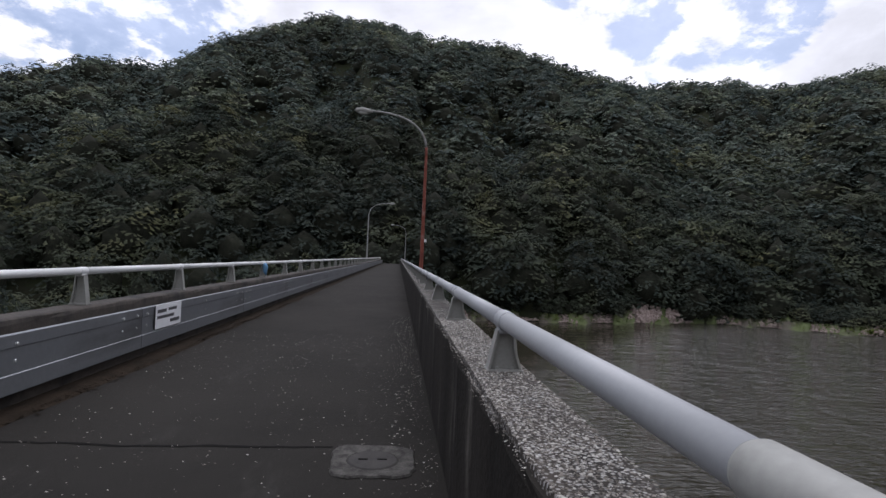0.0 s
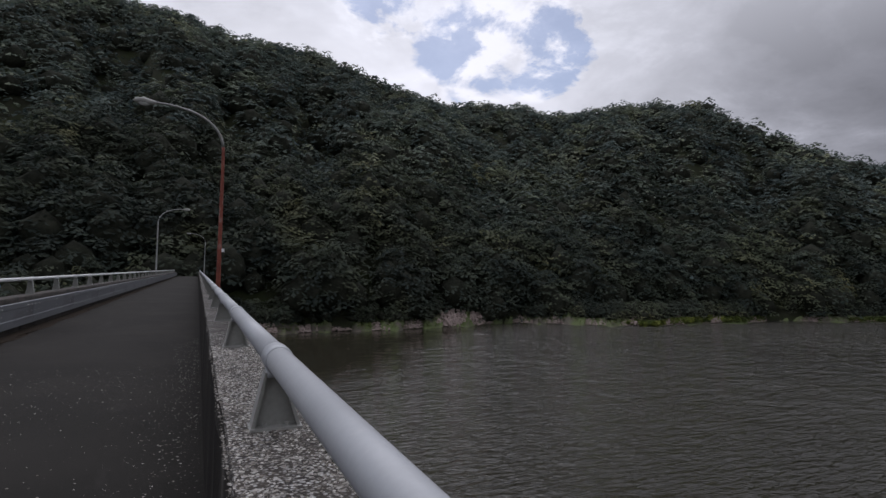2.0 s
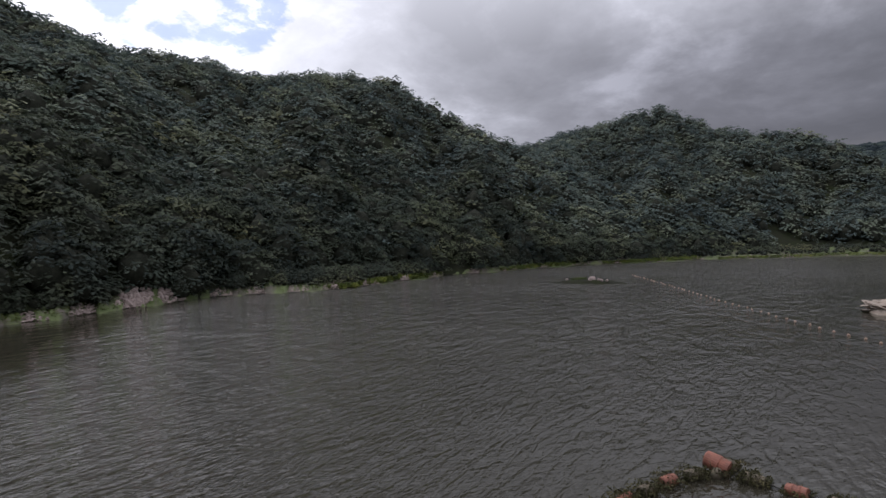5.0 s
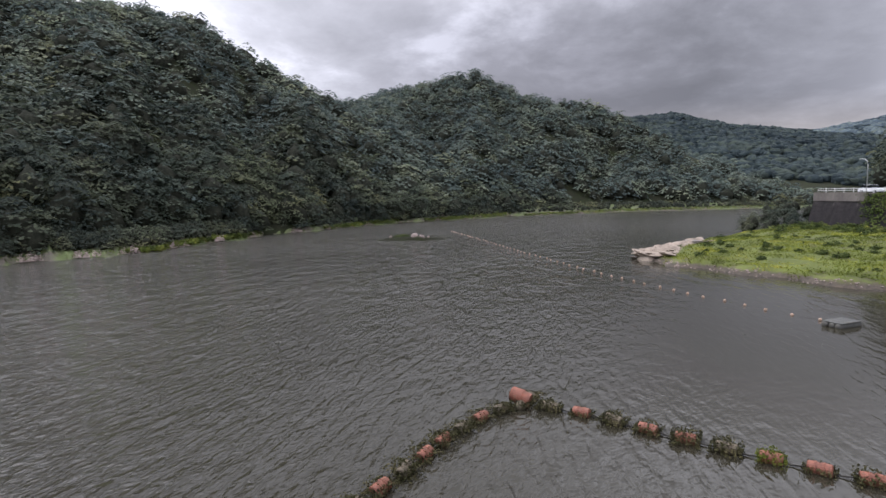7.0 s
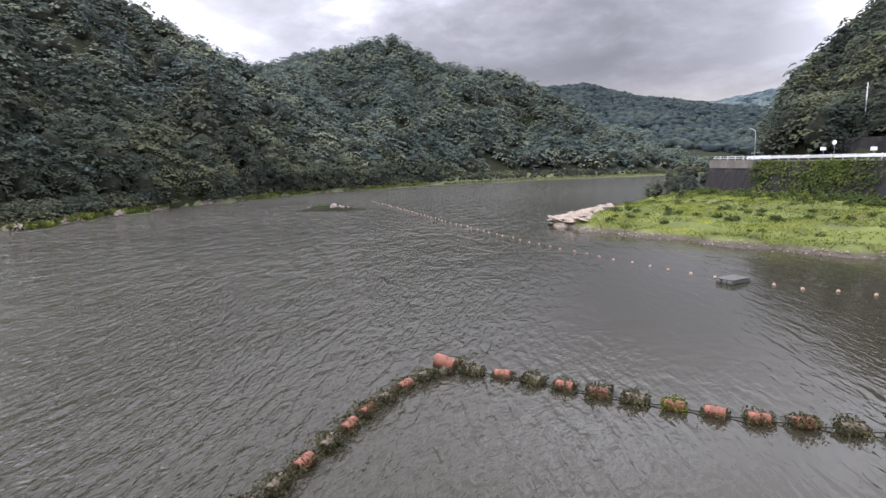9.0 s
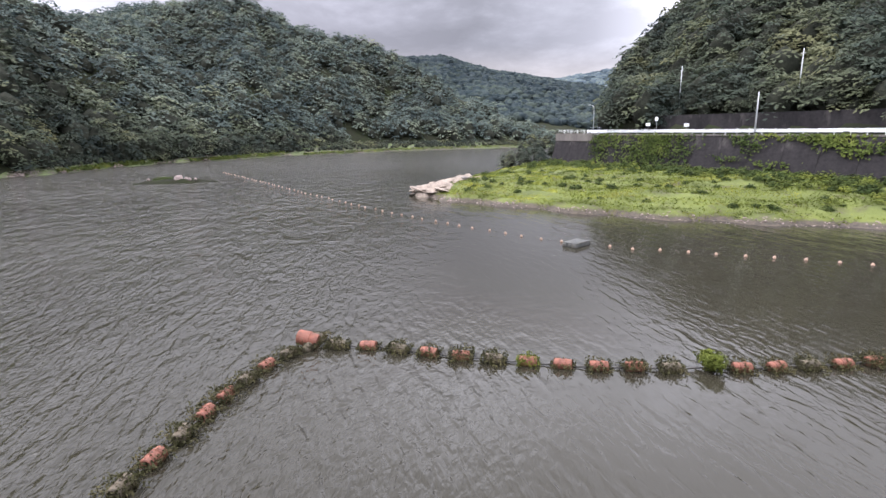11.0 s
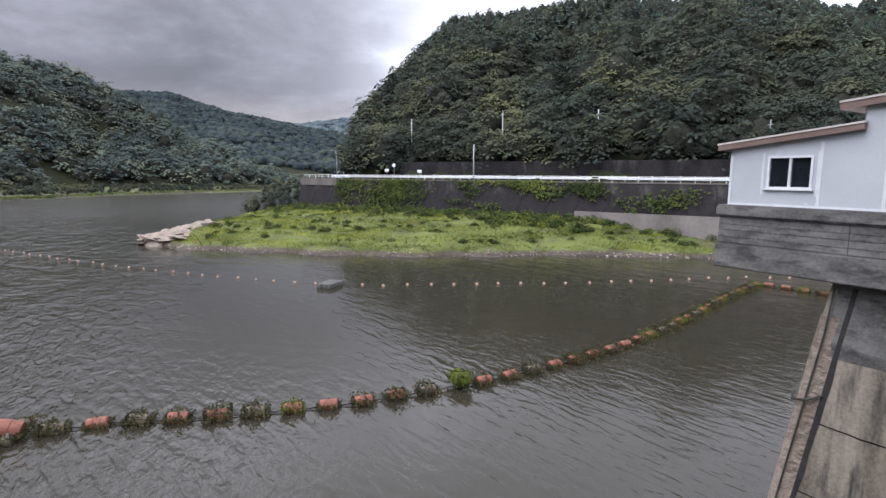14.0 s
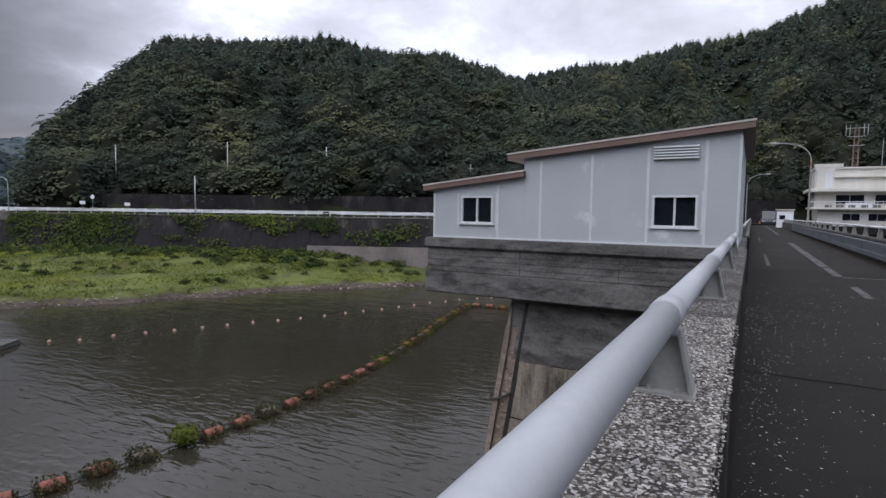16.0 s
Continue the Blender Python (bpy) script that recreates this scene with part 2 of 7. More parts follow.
bolt_m = surface("zinc_bolt", (0.5, 0.5, 0.5), (0.65, 0.65, 0.64), 20, 60, 0.4, 0.6, 0.05, 0.001)
sign_m = surface("white_sign", (0.76, 0.77, 0.79), (0.84, 0.85, 0.87), 3, 30, 0.4, bump=0.02, relief=0.001)
ink_m = surface("dark_print", (0.05, 0.05, 0.055), (0.09, 0.09, 0.095), 5, 30, 0.5, bump=0.02, relief=0.001)
streaked_m = surface("rust_streaked_grey_steel", (0.24, 0.21, 0.19), (0.34, 0.32, 0.30), 2.0, 20, 0.6, 0.0, 0.2, 0.003, stain=(0.24, 0.075, 0.045), stain_scale=2.2, stain_cut=(0.52, 0.66), streak=(1, 1, 0.3))
mast_m = surface("dull_brown_steel", (0.12, 0.075, 0.062), (0.22, 0.16, 0.14), 2.0, 20, 0.7, 0.0, 0.2, 0.003)
rust_m = surface("rusty_red_steel", (0.11, 0.026, 0.016), (0.30, 0.075, 0.045), 3.0, 20, 0.7, 0.0, 0.3, 0.004, stain=(0.30, 0.27, 0.25), stain_scale=3.0, stain_cut=(0.55, 0.68), streak=(1, 1, 0.4))
pole_m = surface("grey_pole_paint", (0.22, 0.22, 0.22), (0.34, 0.34, 0.33), 2.0, 20, 0.6, 0.1, 0.1, 0.002, stain=(0.20, 0.12, 0.08), stain_scale=3.0, stain_cut=(0.6, 0.75))
lamp_glass_m = surface("lamp_glass", (0.55, 0.56, 0.56), (0.66, 0.67, 0.67), 4, 20, 0.25, bump=0.02, relief=0.001)
drain_m = surface("drain_concrete", (0.016, 0.015, 0.014), (0.105, 0.100, 0.092), 14, 70, 0.9, spec=0.15, bump=0.4, relief=0.006)
iron_m = surface("iron_lid", (0.012, 0.011, 0.010), (0.036, 0.032, 0.029), 8, 60, 0.85, 0.0, 0.3, 0.004)
marking_m = surface("worn_road_paint", (0.070, 0.068, 0.065), (0.165, 0.163, 0.158), 3, 40, 0.85, bump=0.2, relief=0.003, spec=0.15, stain=(0.035, 0.034, 0.032), stain_scale=5.0, stain_cut=(0.44, 0.58))
crack_m = surface("tar_joint", (0.006, 0.006, 0.006), (0.012, 0.011, 0.010), 5, 40, 0.95, spec=0.08)
litter_m = surface("leaf_litter", (0.014, 0.011, 0.008), (0.036, 0.026, 0.018), 4, 30, 0.95, bump=0.6, relief=0.01, spec=0.1)
dam_m = surface("dam_concrete", (0.12, 0.115, 0.105), (0.26, 0.25, 0.225), 0.5, 12, 0.9, bump=0.3, stain=(0.06, 0.055, 0.05), stain_scale=0.5, streak=(1, 1, 0.2))
slab_m = surface("dark_board_concrete", (0.055, 0.053, 0.050), (0.20, 0.192, 0.180), 1.9, 22, 0.92, bump=0.5, relief=0.012, spec=0.2, contrast=(0.38, 0.62), stain=(0.030, 0.028, 0.027), stain_scale=3.6, stain_cut=(0.52, 0.72), streak=(0.45, 0.45, 1.5))
pier_m = surface("streaked_pier_concrete", (0.10, 0.085, 0.066), (0.33, 0.29, 0.235), 1.6, 18, 0.92, bump=0.5, relief=0.012, spec=0.2, contrast=(0.36, 0.64), stain=(0.055, 0.050, 0.045), stain_scale=2.6, stain_cut=(0.50, 0.68), streak=(1.6, 1.6, 0.28))
cladding_m = surface("pale_grey_cladding", (0.39, 0.405, 0.425), (0.455, 0.47, 0.49), 0.9, 25, 0.6, bump=0.08, relief=0.002, stain=(0.66, 0.67, 0.69), stain_scale=1.3, stain_cut=(0.6, 0.72))
sealant_m = surface("white_sealant", (0.53, 0.54, 0.555), (0.62, 0.63, 0.645), 6, 30, 0.6, bump=0.1, relief=0.002)
roof_brown_m = surface("brown_fascia", (0.13, 0.085, 0.066), (0.20, 0.135, 0.11), 1.5, 20, 0.55, bump=0.1, relief=0.002)
roof_pale_m = surface("pale_roof_edge", (0.42, 0.38, 0.34), (0.56, 0.52, 0.48), 1.5, 20, 0.55, bump=0.1, relief=0.002)
frame_m = surface("white_window_frame", (0.56, 0.57, 0.585), (0.66, 0.67, 0.68), 4, 30, 0.45, bump=0.03, relief=0.001)
glass_m, t, b, co = begin("dark_window_glass")
t.links.new(ramp(t, noise_fac(t, co, 2.0, 3), [(0.3, (0.008, 0.010, 0.014)), (0.7, (0.016, 0.019, 0.025))]), b.inputs["Base Color"])
b.inputs["Roughness"].default_value = 0.06
dark_m = surface("dark_interior", (0.012, 0.012, 0.013), (0.025, 0.025, 0.026), 3, 20, 0.9)

water_m, t, b, co = begin("lake_water")
t.links.new(ramp(t, noise_fac(t, co, 0.02, 4, 0.6), [(0.3, (0.0225, 0.0205, 0.0140)), (0.7, (0.0315, 0.0285, 0.0195))]), b.inputs["Base Color"])
far_off = node(t, "ShaderNodeVectorMath", operation="LENGTH")
t.links.new(co, far_off.inputs[0])
chop = node(t, "ShaderNodeMapRange")
chop.inputs["From Min"].default_value, chop.inputs["From Max"].default_value = 40.0, 165.0
chop.inputs["To Min"].default_value, chop.inputs["To Max"].default_value = 0.035, 0.22
t.links.new(far_off.outputs["Value"], chop.inputs["Value"])
# sheltered water under the wooded north shore lies calm
shelter = node(t, "ShaderNodeVectorMath", operation="DOT_PRODUCT")
t.links.new(co, shelter.inputs[0])
shelter.inputs[1].default_value = (-1.2, 1.0, 0.0)
calm = node(t, "ShaderNodeMapRange")
calm.inputs["From Min"].default_value, calm.inputs["From Max"].default_value = 16.0, 44.0
calm.inputs["To Min"].default_value, calm.inputs["To Max"].default_value = 1.0, 0.05
t.links.new(shelter.outputs["Value"], calm.inputs["Value"])
dull = node(t, "ShaderNodeMath", operation="MULTIPLY")
t.links.new(chop.outputs[0], dull.inputs[0])
t.links.new(calm.outputs[0], dull.inputs[1])
t.links.new(dull.outputs[0], b.inputs["Roughness"])
b.inputs["IOR"].default_value = 1.333


def ripples(turn, length, width, detail, rough, twist=0.6):
    """Wave crests of one length and width in metres; turn is the crest's heading from +x in degrees."""
    mp_ = node(water_m.node_tree, "ShaderNodeMapping")
    mp_.vector_type = "TEXTURE"
    mp_.inputs["Rotation"].default_value = (0, 0, radians(turn))
    mp_.inputs["Scale"].default_value = (length, width, 1.0)
    water_m.node_tree.links.new(co, mp_.inputs[0])
    n_ = node(water_m.node_tree, "ShaderNodeTexNoise")
    n_.inputs["Scale"].default_value = 1.0
    n_.inputs["Detail"].default_value = detail
    n_.inputs["Roughness"].default_value = rough
    n_.inputs["Distortion"].default_value = twist
    water_m.node_tree.links.new(mp_.outputs[0], n_.inputs["Vector"])
    return n_.outputs["Fac"]


def weigh(tree, a, k, c):
    n_ = node(tree, "ShaderNodeMath", operation="MULTIPLY_ADD")
    tree.links.new(a, n_.inputs[0])
    n_.inputs[1].default_value = k
    if isinstance(c, (int, float)):
        n_.inputs[2].default_value = c
    else:
        tree.links.new(c, n_.inputs[2])
    return n_.outputs[0]


short_wave = ripples(-6, 0.45, 0.16, 2, 0.5)
long_wave = ripples(4, 1.5, 0.46, 2, 0.45)
cross_wave = ripples(-40, 0.7, 0.30, 1, 0.5)
swell = ripples(8, 4.0, 1.7, 2, 0.5)
open_water = node(t, "ShaderNodeMapRange")
open_water.inputs["From Min"].default_value, open_water.inputs["From Max"].default_value = 35.0, 130.0
open_water.inputs["To Min"].default_value, open_water.inputs["To Max"].default_value = 0.25, 7.0
t.links.new(far_off.outputs["Value"], open_water.inputs["Value"])
rolled = node(t, "ShaderNodeMath", operation="MULTIPLY")
t.links.new(swell, rolled.inputs[0])
t.links.new(open_water.outputs[0], rolled.inputs[1])
height = weigh(t, short_wave, 0.22, weigh(t, cross_wave, 0.20, weigh(t, long_wave, 0.92, rolled.outputs[0])))
gust = ramp(t, noise_fac(t, co, 0.03, 3, 0.6), [(0.38, (0.62, 0.62, 0.62)), (0.62, (1, 1, 1))])
mg = node(t, "ShaderNodeMath", operation="MULTIPLY")
t.links.new(height, mg.inputs[0])
ns_ = node(t, "ShaderNodeSeparateXYZ")
t.links.new(co, ns_.inputs[0])
windward = node(t, "ShaderNodeMapRange")
windward.inputs["From Min"].default_value = -8.0
windward.inputs["From Max"].default_value = 26.0
windward.inputs["To Min"].default_value = 0.18
windward.inputs["To Max"].default_value = 1.75
t.links.new(ns_.outputs[1], windward.inputs["Value"])
mw = node(t, "ShaderNodeMath", operation="MULTIPLY")
t.links.new(gust, mw.inputs[0])
t.links.new(windward.outputs[0], mw.inputs[1])
ms = node(t, "ShaderNodeMath", operation="MULTIPLY")
t.links.new(mw.outputs[0], ms.inputs[0])
t.links.new(calm.outputs[0], ms.inputs[1])
t.links.new(ms.outputs[0], mg.inputs[1])
bumped(t, b, mg.outputs[0], 1.0, 0.26)

# soil tones halved so the colour carries the shade of the forest floor
ground_m = surface("shade_dark_soil", (0.012, 0.013, 0.008), (0.026, 0.027, 0.016), 0.15, 2.0, 0.95, bump=0.5, relief=0.1, spec=0.1, stain=(0.020, 0.025, 0.010), stain_scale=0.2, stain_cut=(0.45, 0.6))
shore_m = surface("bare_shore_soil", (0.040, 0.034, 0.027), (0.105, 0.088, 0.070), 0.5, 3.0, 0.95, bump=0.7, relief=0.15, stain=(0.085, 0.11, 0.036), stain_scale=0.16, stain_cut=(0.42, 0.54))
meadow_m, t, b, co = begin("grassy_bank")
c = ramp(t, noise_fac(t, co, 0.22, 5, 0.6), [(0.35, (0.056, 0.070, 0.010)), (0.65, (0.108, 0.128, 0.020))])
c = mixc(t, ramp(t, noise_fac(t, co, 0.30, 6, 0.65), [(0.54, (0, 0, 0)), (0.66, (0.8, 0.8, 0.8))]), c, (0.060, 0.048, 0.028))
bank_sep = node(t, "ShaderNodeSeparateXYZ")
t.links.new(co, bank_sep.inputs[0])
fine = noise_fac(t, co, 1.6, 5, 0.7)
damp = node(t, "ShaderNodeMath", operation="MULTIPLY_ADD")
t.links.new(fine, damp.inputs[0])
damp.inputs[1].default_value = -0.9
t.links.new(bank_sep.outputs[2], damp.inputs[2])
band = node(t, "ShaderNodeMapRange")
band.inputs["From Min"].default_value, band.inputs["From Max"].default_value = -9.2, -8.95
band.inputs["To Min"].default_value, band.inputs["To Max"].default_value = 1.0, 0.0
t.links.new(damp.outputs[0], band.inputs["Value"])
t.links.new(mixc(t, band.outputs[0], c, ramp(t, fine, [(0.35, (0.030, 0.024, 0.018)), (0.65, (0.085, 0.066, 0.048))])), b.inputs["Base Color"])
b.inputs["Roughness"].default_value = 0.92
bumped(t, b, fine, 0.6, 0.12)
blade_m = leafy("grass_blades", (0.088, 0.114, 0.020), (0.172, 0.204, 0.036), (0.240, 0.248, 0.062), 0.25, 0.8, 2.0, 0.1, tree=0.22)
weedy_m = leafy("tall_weed_leaves", (0.044, 0.064, 0.014), (0.092, 0.120, 0.027), (0.136, 0.152, 0.042), 0.4, 0.8, 2.0, 0.12, tree=0.35)
shrub_m = leafy("shrub_leaves", (0.034, 0.052, 0.014), (0.074, 0.103, 0.027), (0.115, 0.137, 0.040), 0.5, 0.8, 2.0, 0.15)
# distance haze is put into these canopy colours: slightly blue near, paler farther off
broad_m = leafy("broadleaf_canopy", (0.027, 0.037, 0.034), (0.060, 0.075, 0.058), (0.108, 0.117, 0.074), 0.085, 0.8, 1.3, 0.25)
upper_m = leafy("upper_haze_canopy", (0.066, 0.092, 0.091), (0.118, 0.148, 0.132), (0.168, 0.192, 0.150), 0.06, 0.8, 1.0, 0.3)
shoreside_m = leafy("mid_haze_canopy", (0.031, 0.043, 0.039), (0.064, 0.081, 0.061), (0.106, 0.116, 0.074), 0.07, 0.8, 1.2, 0.3)
cedar_m = leafy("hazed_cedar_canopy", (0.062, 0.090, 0.082), (0.105, 0.142, 0.118), (0.130, 0.164, 0.124), 0.10, 0.8, 1.3, 0.3)
far_m = leafy("far_haze_canopy", (0.034, 0.049, 0.056), (0.040, 0.056, 0.061), (0.046, 0.062, 0.063), 0.02, 0.8, 0.15, 2.0, 0.15)
haze_m = leafy("farthest_haze_canopy", (0.10, 0.13, 0.155), (0.11, 0.145, 0.17), (0.12, 0.155, 0.175), 0.01, 0.8, 0.08, 3.0, 0.1)
rock_m = surface("pale_rock", (0.15, 0.118, 0.09), (0.34, 0.280, 0.225), 0.7, 5, 0.9, bump=0.8, relief=0.12)
rubble_m = surface("reddish_rubble", (0.14, 0.105, 0.092), (0.33, 0.265, 0.24), 0.8, 8, 0.9, bump=0.4, relief=0.03)
trunk_m = surface("bark", (0.05, 0.042, 0.034), (0.12, 0.10, 0.085), 2, 12, 0.95, bump=0.5, relief=0.02)
# near-black colour standing for the shade inside the tree crowns
core_shade_m = surface("crown_core_shade", (0.014, 0.016, 0.012), (0.040, 0.042, 0.030), 0.8, 5.0, 0.95, bump=0.8, relief=0.15, spec=0.1)
retain_m = surface("black_stained_wall", (0.012, 0.011, 0.012), (0.040, 0.036, 0.036), 0.35, 2.5, 0.95, bump=0.4, relief=0.06, spec=0.15, stain=(0.10, 0.092, 0.085), stain_scale=0.30, stain_cut=(0.58, 0.75), streak=(1, 1, 0.35))
footing_m = surface("pale_wall_footing", (0.10, 0.088, 0.080), (0.19, 0.168, 0.152), 0.25, 2.0, 0.95, bump=0.3, relief=0.03, stain=(0.10, 0.09, 0.08), stain_scale=0.3, streak=(1, 1, 0.3))
orange_m = surface("faded_orange_float", (0.10, 0.036, 0.022), (0.27, 0.092, 0.055), 3.5, 16, 0.7, bump=0.3, relief=0.01, stain=(0.11, 0.085, 0.055), stain_scale=3.0, stain_cut=(0.56, 0.7))
algae_m = surface("grimy_float", (0.040, 0.034, 0.022), (0.13, 0.100, 0.066), 3.0, 14, 0.8, bump=0.3, relief=0.01, stain=(0.05, 0.05, 0.025), stain_scale=2.5)
rope_m = surface("wet_rope", (0.025, 0.023, 0.02), (0.06, 0.055, 0.048), 8, 40, 0.9)
weed_m = leafy("float_weeds", (0.038, 0.036, 0.017), (0.092, 0.088, 0.036), (0.150, 0.122, 0.062), 1.5, 0.8, 5.0, 0.03)
lime_m = leafy("lime_bush", (0.090, 0.112, 0.018), (0.175, 0.20, 0.035), (0.22, 0.23, 0.05), 1.0, 0.8, 5.0, 0.03)
buoy_m = surface("pale_orange_buoy", (0.30, 0.19, 0.13), (0.46, 0.33, 0.25), 3, 20, 0.6)
raft_m = surface("grey_raft", (0.045, 0.046, 0.044), (0.11, 0.11, 0.10), 1.5, 10, 0.85, bump=0.3, stain=(0.07, 0.065, 0.05), stain_scale=1.2)
car_white_m = surface("white_car_paint", (0.74, 0.75, 0.76), (0.80, 0.81, 0.82), 2, 20, 0.25, bump=0.01, relief=0.001)
car_dark_m = surface("dark_car_paint", (0.03, 0.035, 0.045), (0.05, 0.055, 0.07), 2, 20, 0.3, bump=0.01, relief=0.001)
tyre_m = surface("tyre", (0.012, 0.012, 0.012), (0.025, 0.025, 0.025), 6, 30, 0.85)
building_m = surface("cream_render", (0.54, 0.52, 0.46), (0.68, 0.66, 0.60), 0.5, 8, 0.8, bump=0.1, stain=(0.36, 0.34, 0.30), stain_scale=0.8, stain_cut=(0.6, 0.75), streak=(1, 1, 0.3))
planter_m = surface("weathered_planter", (0.10, 0.10, 0.085), (0.19, 0.18, 0.15), 2, 30, 0.8)
cone_m = surface("orange_cone", (0.62, 0.13, 0.03), (0.72, 0.18, 0.05), 4, 30, 0.5)
blue_m = surface("blue_cloth", (0.10, 0.25, 0.45), (0.16, 0.34, 0.55), 4, 40, 0.8)
steel_m = surface("galvanised_steel", (0.32, 0.33, 0.33), (0.46, 0.47, 0.47), 3, 30, 0.5, 0.4)

# ---- building helpers ----
WATER = -9.1


def mesh_obj(name, verts, faces, material, parent=None, smooth=False):
    me = bpy.data.meshes.new(name)
    me.from_pydata([tuple(v) for v in verts], [], [tuple(f) for f in faces])
    me.materials.append(material)
    if smooth:
        me.shade_smooth()
    ob = new(name, me)
    if parent:
        ob.parent = parent
    return ob


def part(name, bm, material, parent=None, label="", smooth=False, bevel=0.0):
    """Links a bmesh as one mesh object, under a thing or a part where one is given."""
    if bevel:
        bmesh.ops.bevel(bm, geom=bm.edges[:], offset=bevel, segments=2, affect="EDGES", clamp_overlap=True)
    bmesh.ops.recalc_face_normals(bm, faces=bm.faces[:])
    me = bpy.data.meshes.new(name)
    bm.to_mesh(me)
    bm.free()
    me.materials.append(material)
    if smooth:
        me.shade_smooth()
    ob = new(name, me)
    if parent:
        ob.parent = parent
    if label:
        ob["label"] = label
    return ob


def share(name, source, parent, m):
    """Another piece on the same mesh."""
    ob = new(name, source.data)
    ob.parent = parent
    ob.matrix_basis = m
    return ob


def empty(name, x=0.0, y=0.0, z=0.0, turn=0.0):
    ob = new(name)
    ob.matrix_basis = pose(x, y, z, 0, 0, turn)
    return ob


def box(bm, x0, x1, y0, y1, z0, z1, m=None):
    vs = [bm.verts.new(Vector((x, y, z)) if m is None else m @ Vector((x, y, z))) for x in (x0, x1) for y in (y0, y1) for z in (z0, z1)]
    for f in ((0, 1, 3, 2), (4, 6, 7, 5), (0, 4, 5, 1), (2, 3, 7, 6), (0, 2, 6, 4), (1, 5, 7, 3)):
        bm.faces.new([vs[i] for i in f])


def box_bm(x0, x1, y0, y1, z0, z1):
    bm = bmesh.new()
    box(bm, x0, x1, y0, y1, z0, z1)
    return bm


def tube(bm, path, radii, n=12, cap=True):
    """A round tube along points, one radius a point."""
    pts = [Vector(p) for p in path]
    rings = []
    for i, p in enumerate(pts):
        d = (pts[min(i + 1, len(pts) - 1)] - pts[max(i - 1, 0)]).normalized()
        up = Vector((0, 0, 1)) if abs(d.z) < 0.95 else Vector((1, 0, 0))
        a = d.cross(up).normalized()
        c = a.cross(d)
        rings.append([bm.verts.new(p + (a * math.cos(2 * math.pi * k / n) + c * math.sin(2 * math.pi * k / n)) * radii[i]) for k in range(n)])
    for r, s in zip(rings, rings[1:]):
        for k in range(n):
            bm.faces.new((r[k], r[(k + 1) % n], s[(k + 1) % n], s[k]))
    if cap:
        bm.faces.new(rings[0][::-1])
        bm.faces.new(rings[-1])


def extrude(bm, outline, axis, a, b):
    """A closed outline of (u, v) swept from a to b along an axis; u, v are the other two axes in order."""
    def at(u, v, w):
        return {"x": (w, u, v), "y": (u, w, v), "z": (u, v, w)}[axis]
    r0 = [bm.verts.new(at(u, v, a)) for u, v in outline]
    r1 = [bm.verts.new(at(u, v, b)) for u, v in outline]
    n = len(outline)
    for i in range(n):
        bm.faces.new((r0[i], r0[(i + 1) % n], r1[(i + 1) % n], r1[i]))
    bm.faces.new(r0[::-1])
    bm.faces.new(r1)


# ---- the valley: hills as (bearing, shore distance, ridge distance, ridge elevation) seen from the crest ----
# bearing in degrees from +y, minus towards +x; elevation in degrees of the tree tops
NORTH = np.array([(62, 100, 290, 12), (36, 112, 300, 13.2), (29, 105, 310, 15.7), (22.5, 101, 315, 16.5), (18.4, 98, 320, 19.9), (13, 96, 325, 21.9), (8, 95, 330, 23.7), (1.4, 94, 330, 23.4),
                  (-3.4, 93, 320, 22.1), (-8.3, 93, 310, 22.4), (-14.3, 94, 300, 21.1), (-22.4, 101, 280, 18.5), (-28, 107, 255, 14.2), (-36, 121, 225, 9.0), (-44, 135, 190, 3.5), (-50, 147, 175, -1.0)], float)
NORTHEAST = np.array([(-12, 98, 390, 15.0), (-22, 101, 385, 17.6), (-30, 112, 375, 18.1), (-37, 122, 365, 17.0), (-41, 130, 360, 17.3), (-44, 134, 355, 17.2), (-49.5, 144, 345, 16.9), (-53, 153, 335, 15.2),
                      (-56.6, 162, 330, 13.4), (-62, 182, 320, 11.1), (-67, 203, 312, 8.2), (-73, 222, 308, 5.2), (-80, 253, 312, 2.4), (-86, 285, 318, 0.0)], float)
EAST = np.array([(-52, 170, 520, 6.5), (-60, 190, 510, 9.2), (-65.6, 205, 500, 9.9), (-68.5, 212, 495, 10.9), (-76.7, 240, 480, 12.6), (-81.8, 265, 470, 10.4), (-88.7, 300, 455, 8.9), (-92, 308, 445, 7.6),
                 (-96, 318, 430, 5.8), (-99.3, 322, 420, 3.9), (-104.2, 332, 400, 1.2), (-108, 345, 395, -0.8)], float)
FAR = np.array([(-80, 600, 1150, 6.5), (-88, 560, 1150, 7.2), (-92, 540, 1150, 7.4), (-96.7, 520, 1150, 7.3), (-101.7, 500, 1130, 5.9), (-108.4, 480, 1100, 4.8), (-113, 480, 1080, 4.0), (-120, 480, 1050, 4.6), (-130, 480, 1000, 5.0)], float)
FARTHEST = np.array([(-98, 1400, 2300, 4.5), (-104, 1400, 2300, 4.8), (-108.4, 1400, 2300, 4.9), (-113, 1400, 2300, 5.6), (-118, 1400, 2300, 6.0), (-126, 1400, 2300, 5.0)], float)
SOUTH = np.array([(-112.4, 128, 150, 0.5), (-113.2, 126, 158, 6.2), (-114.3, 124, 168, 8.8), (-118.8, 117, 195, 11.9), (-123.3, 112, 215, 15.9), (-130.7, 104, 220, 16.2), (-138, 98, 225, 17.8), (-144.6, 97, 225, 16.5),
                  (-150.4, 97, 225, 17.2), (-156.3, 98, 220, 15.2), (-162, 100, 210, 12.0), (-170, 104, 190, 8.0), (-178, 108, 175, 4.0)], float)
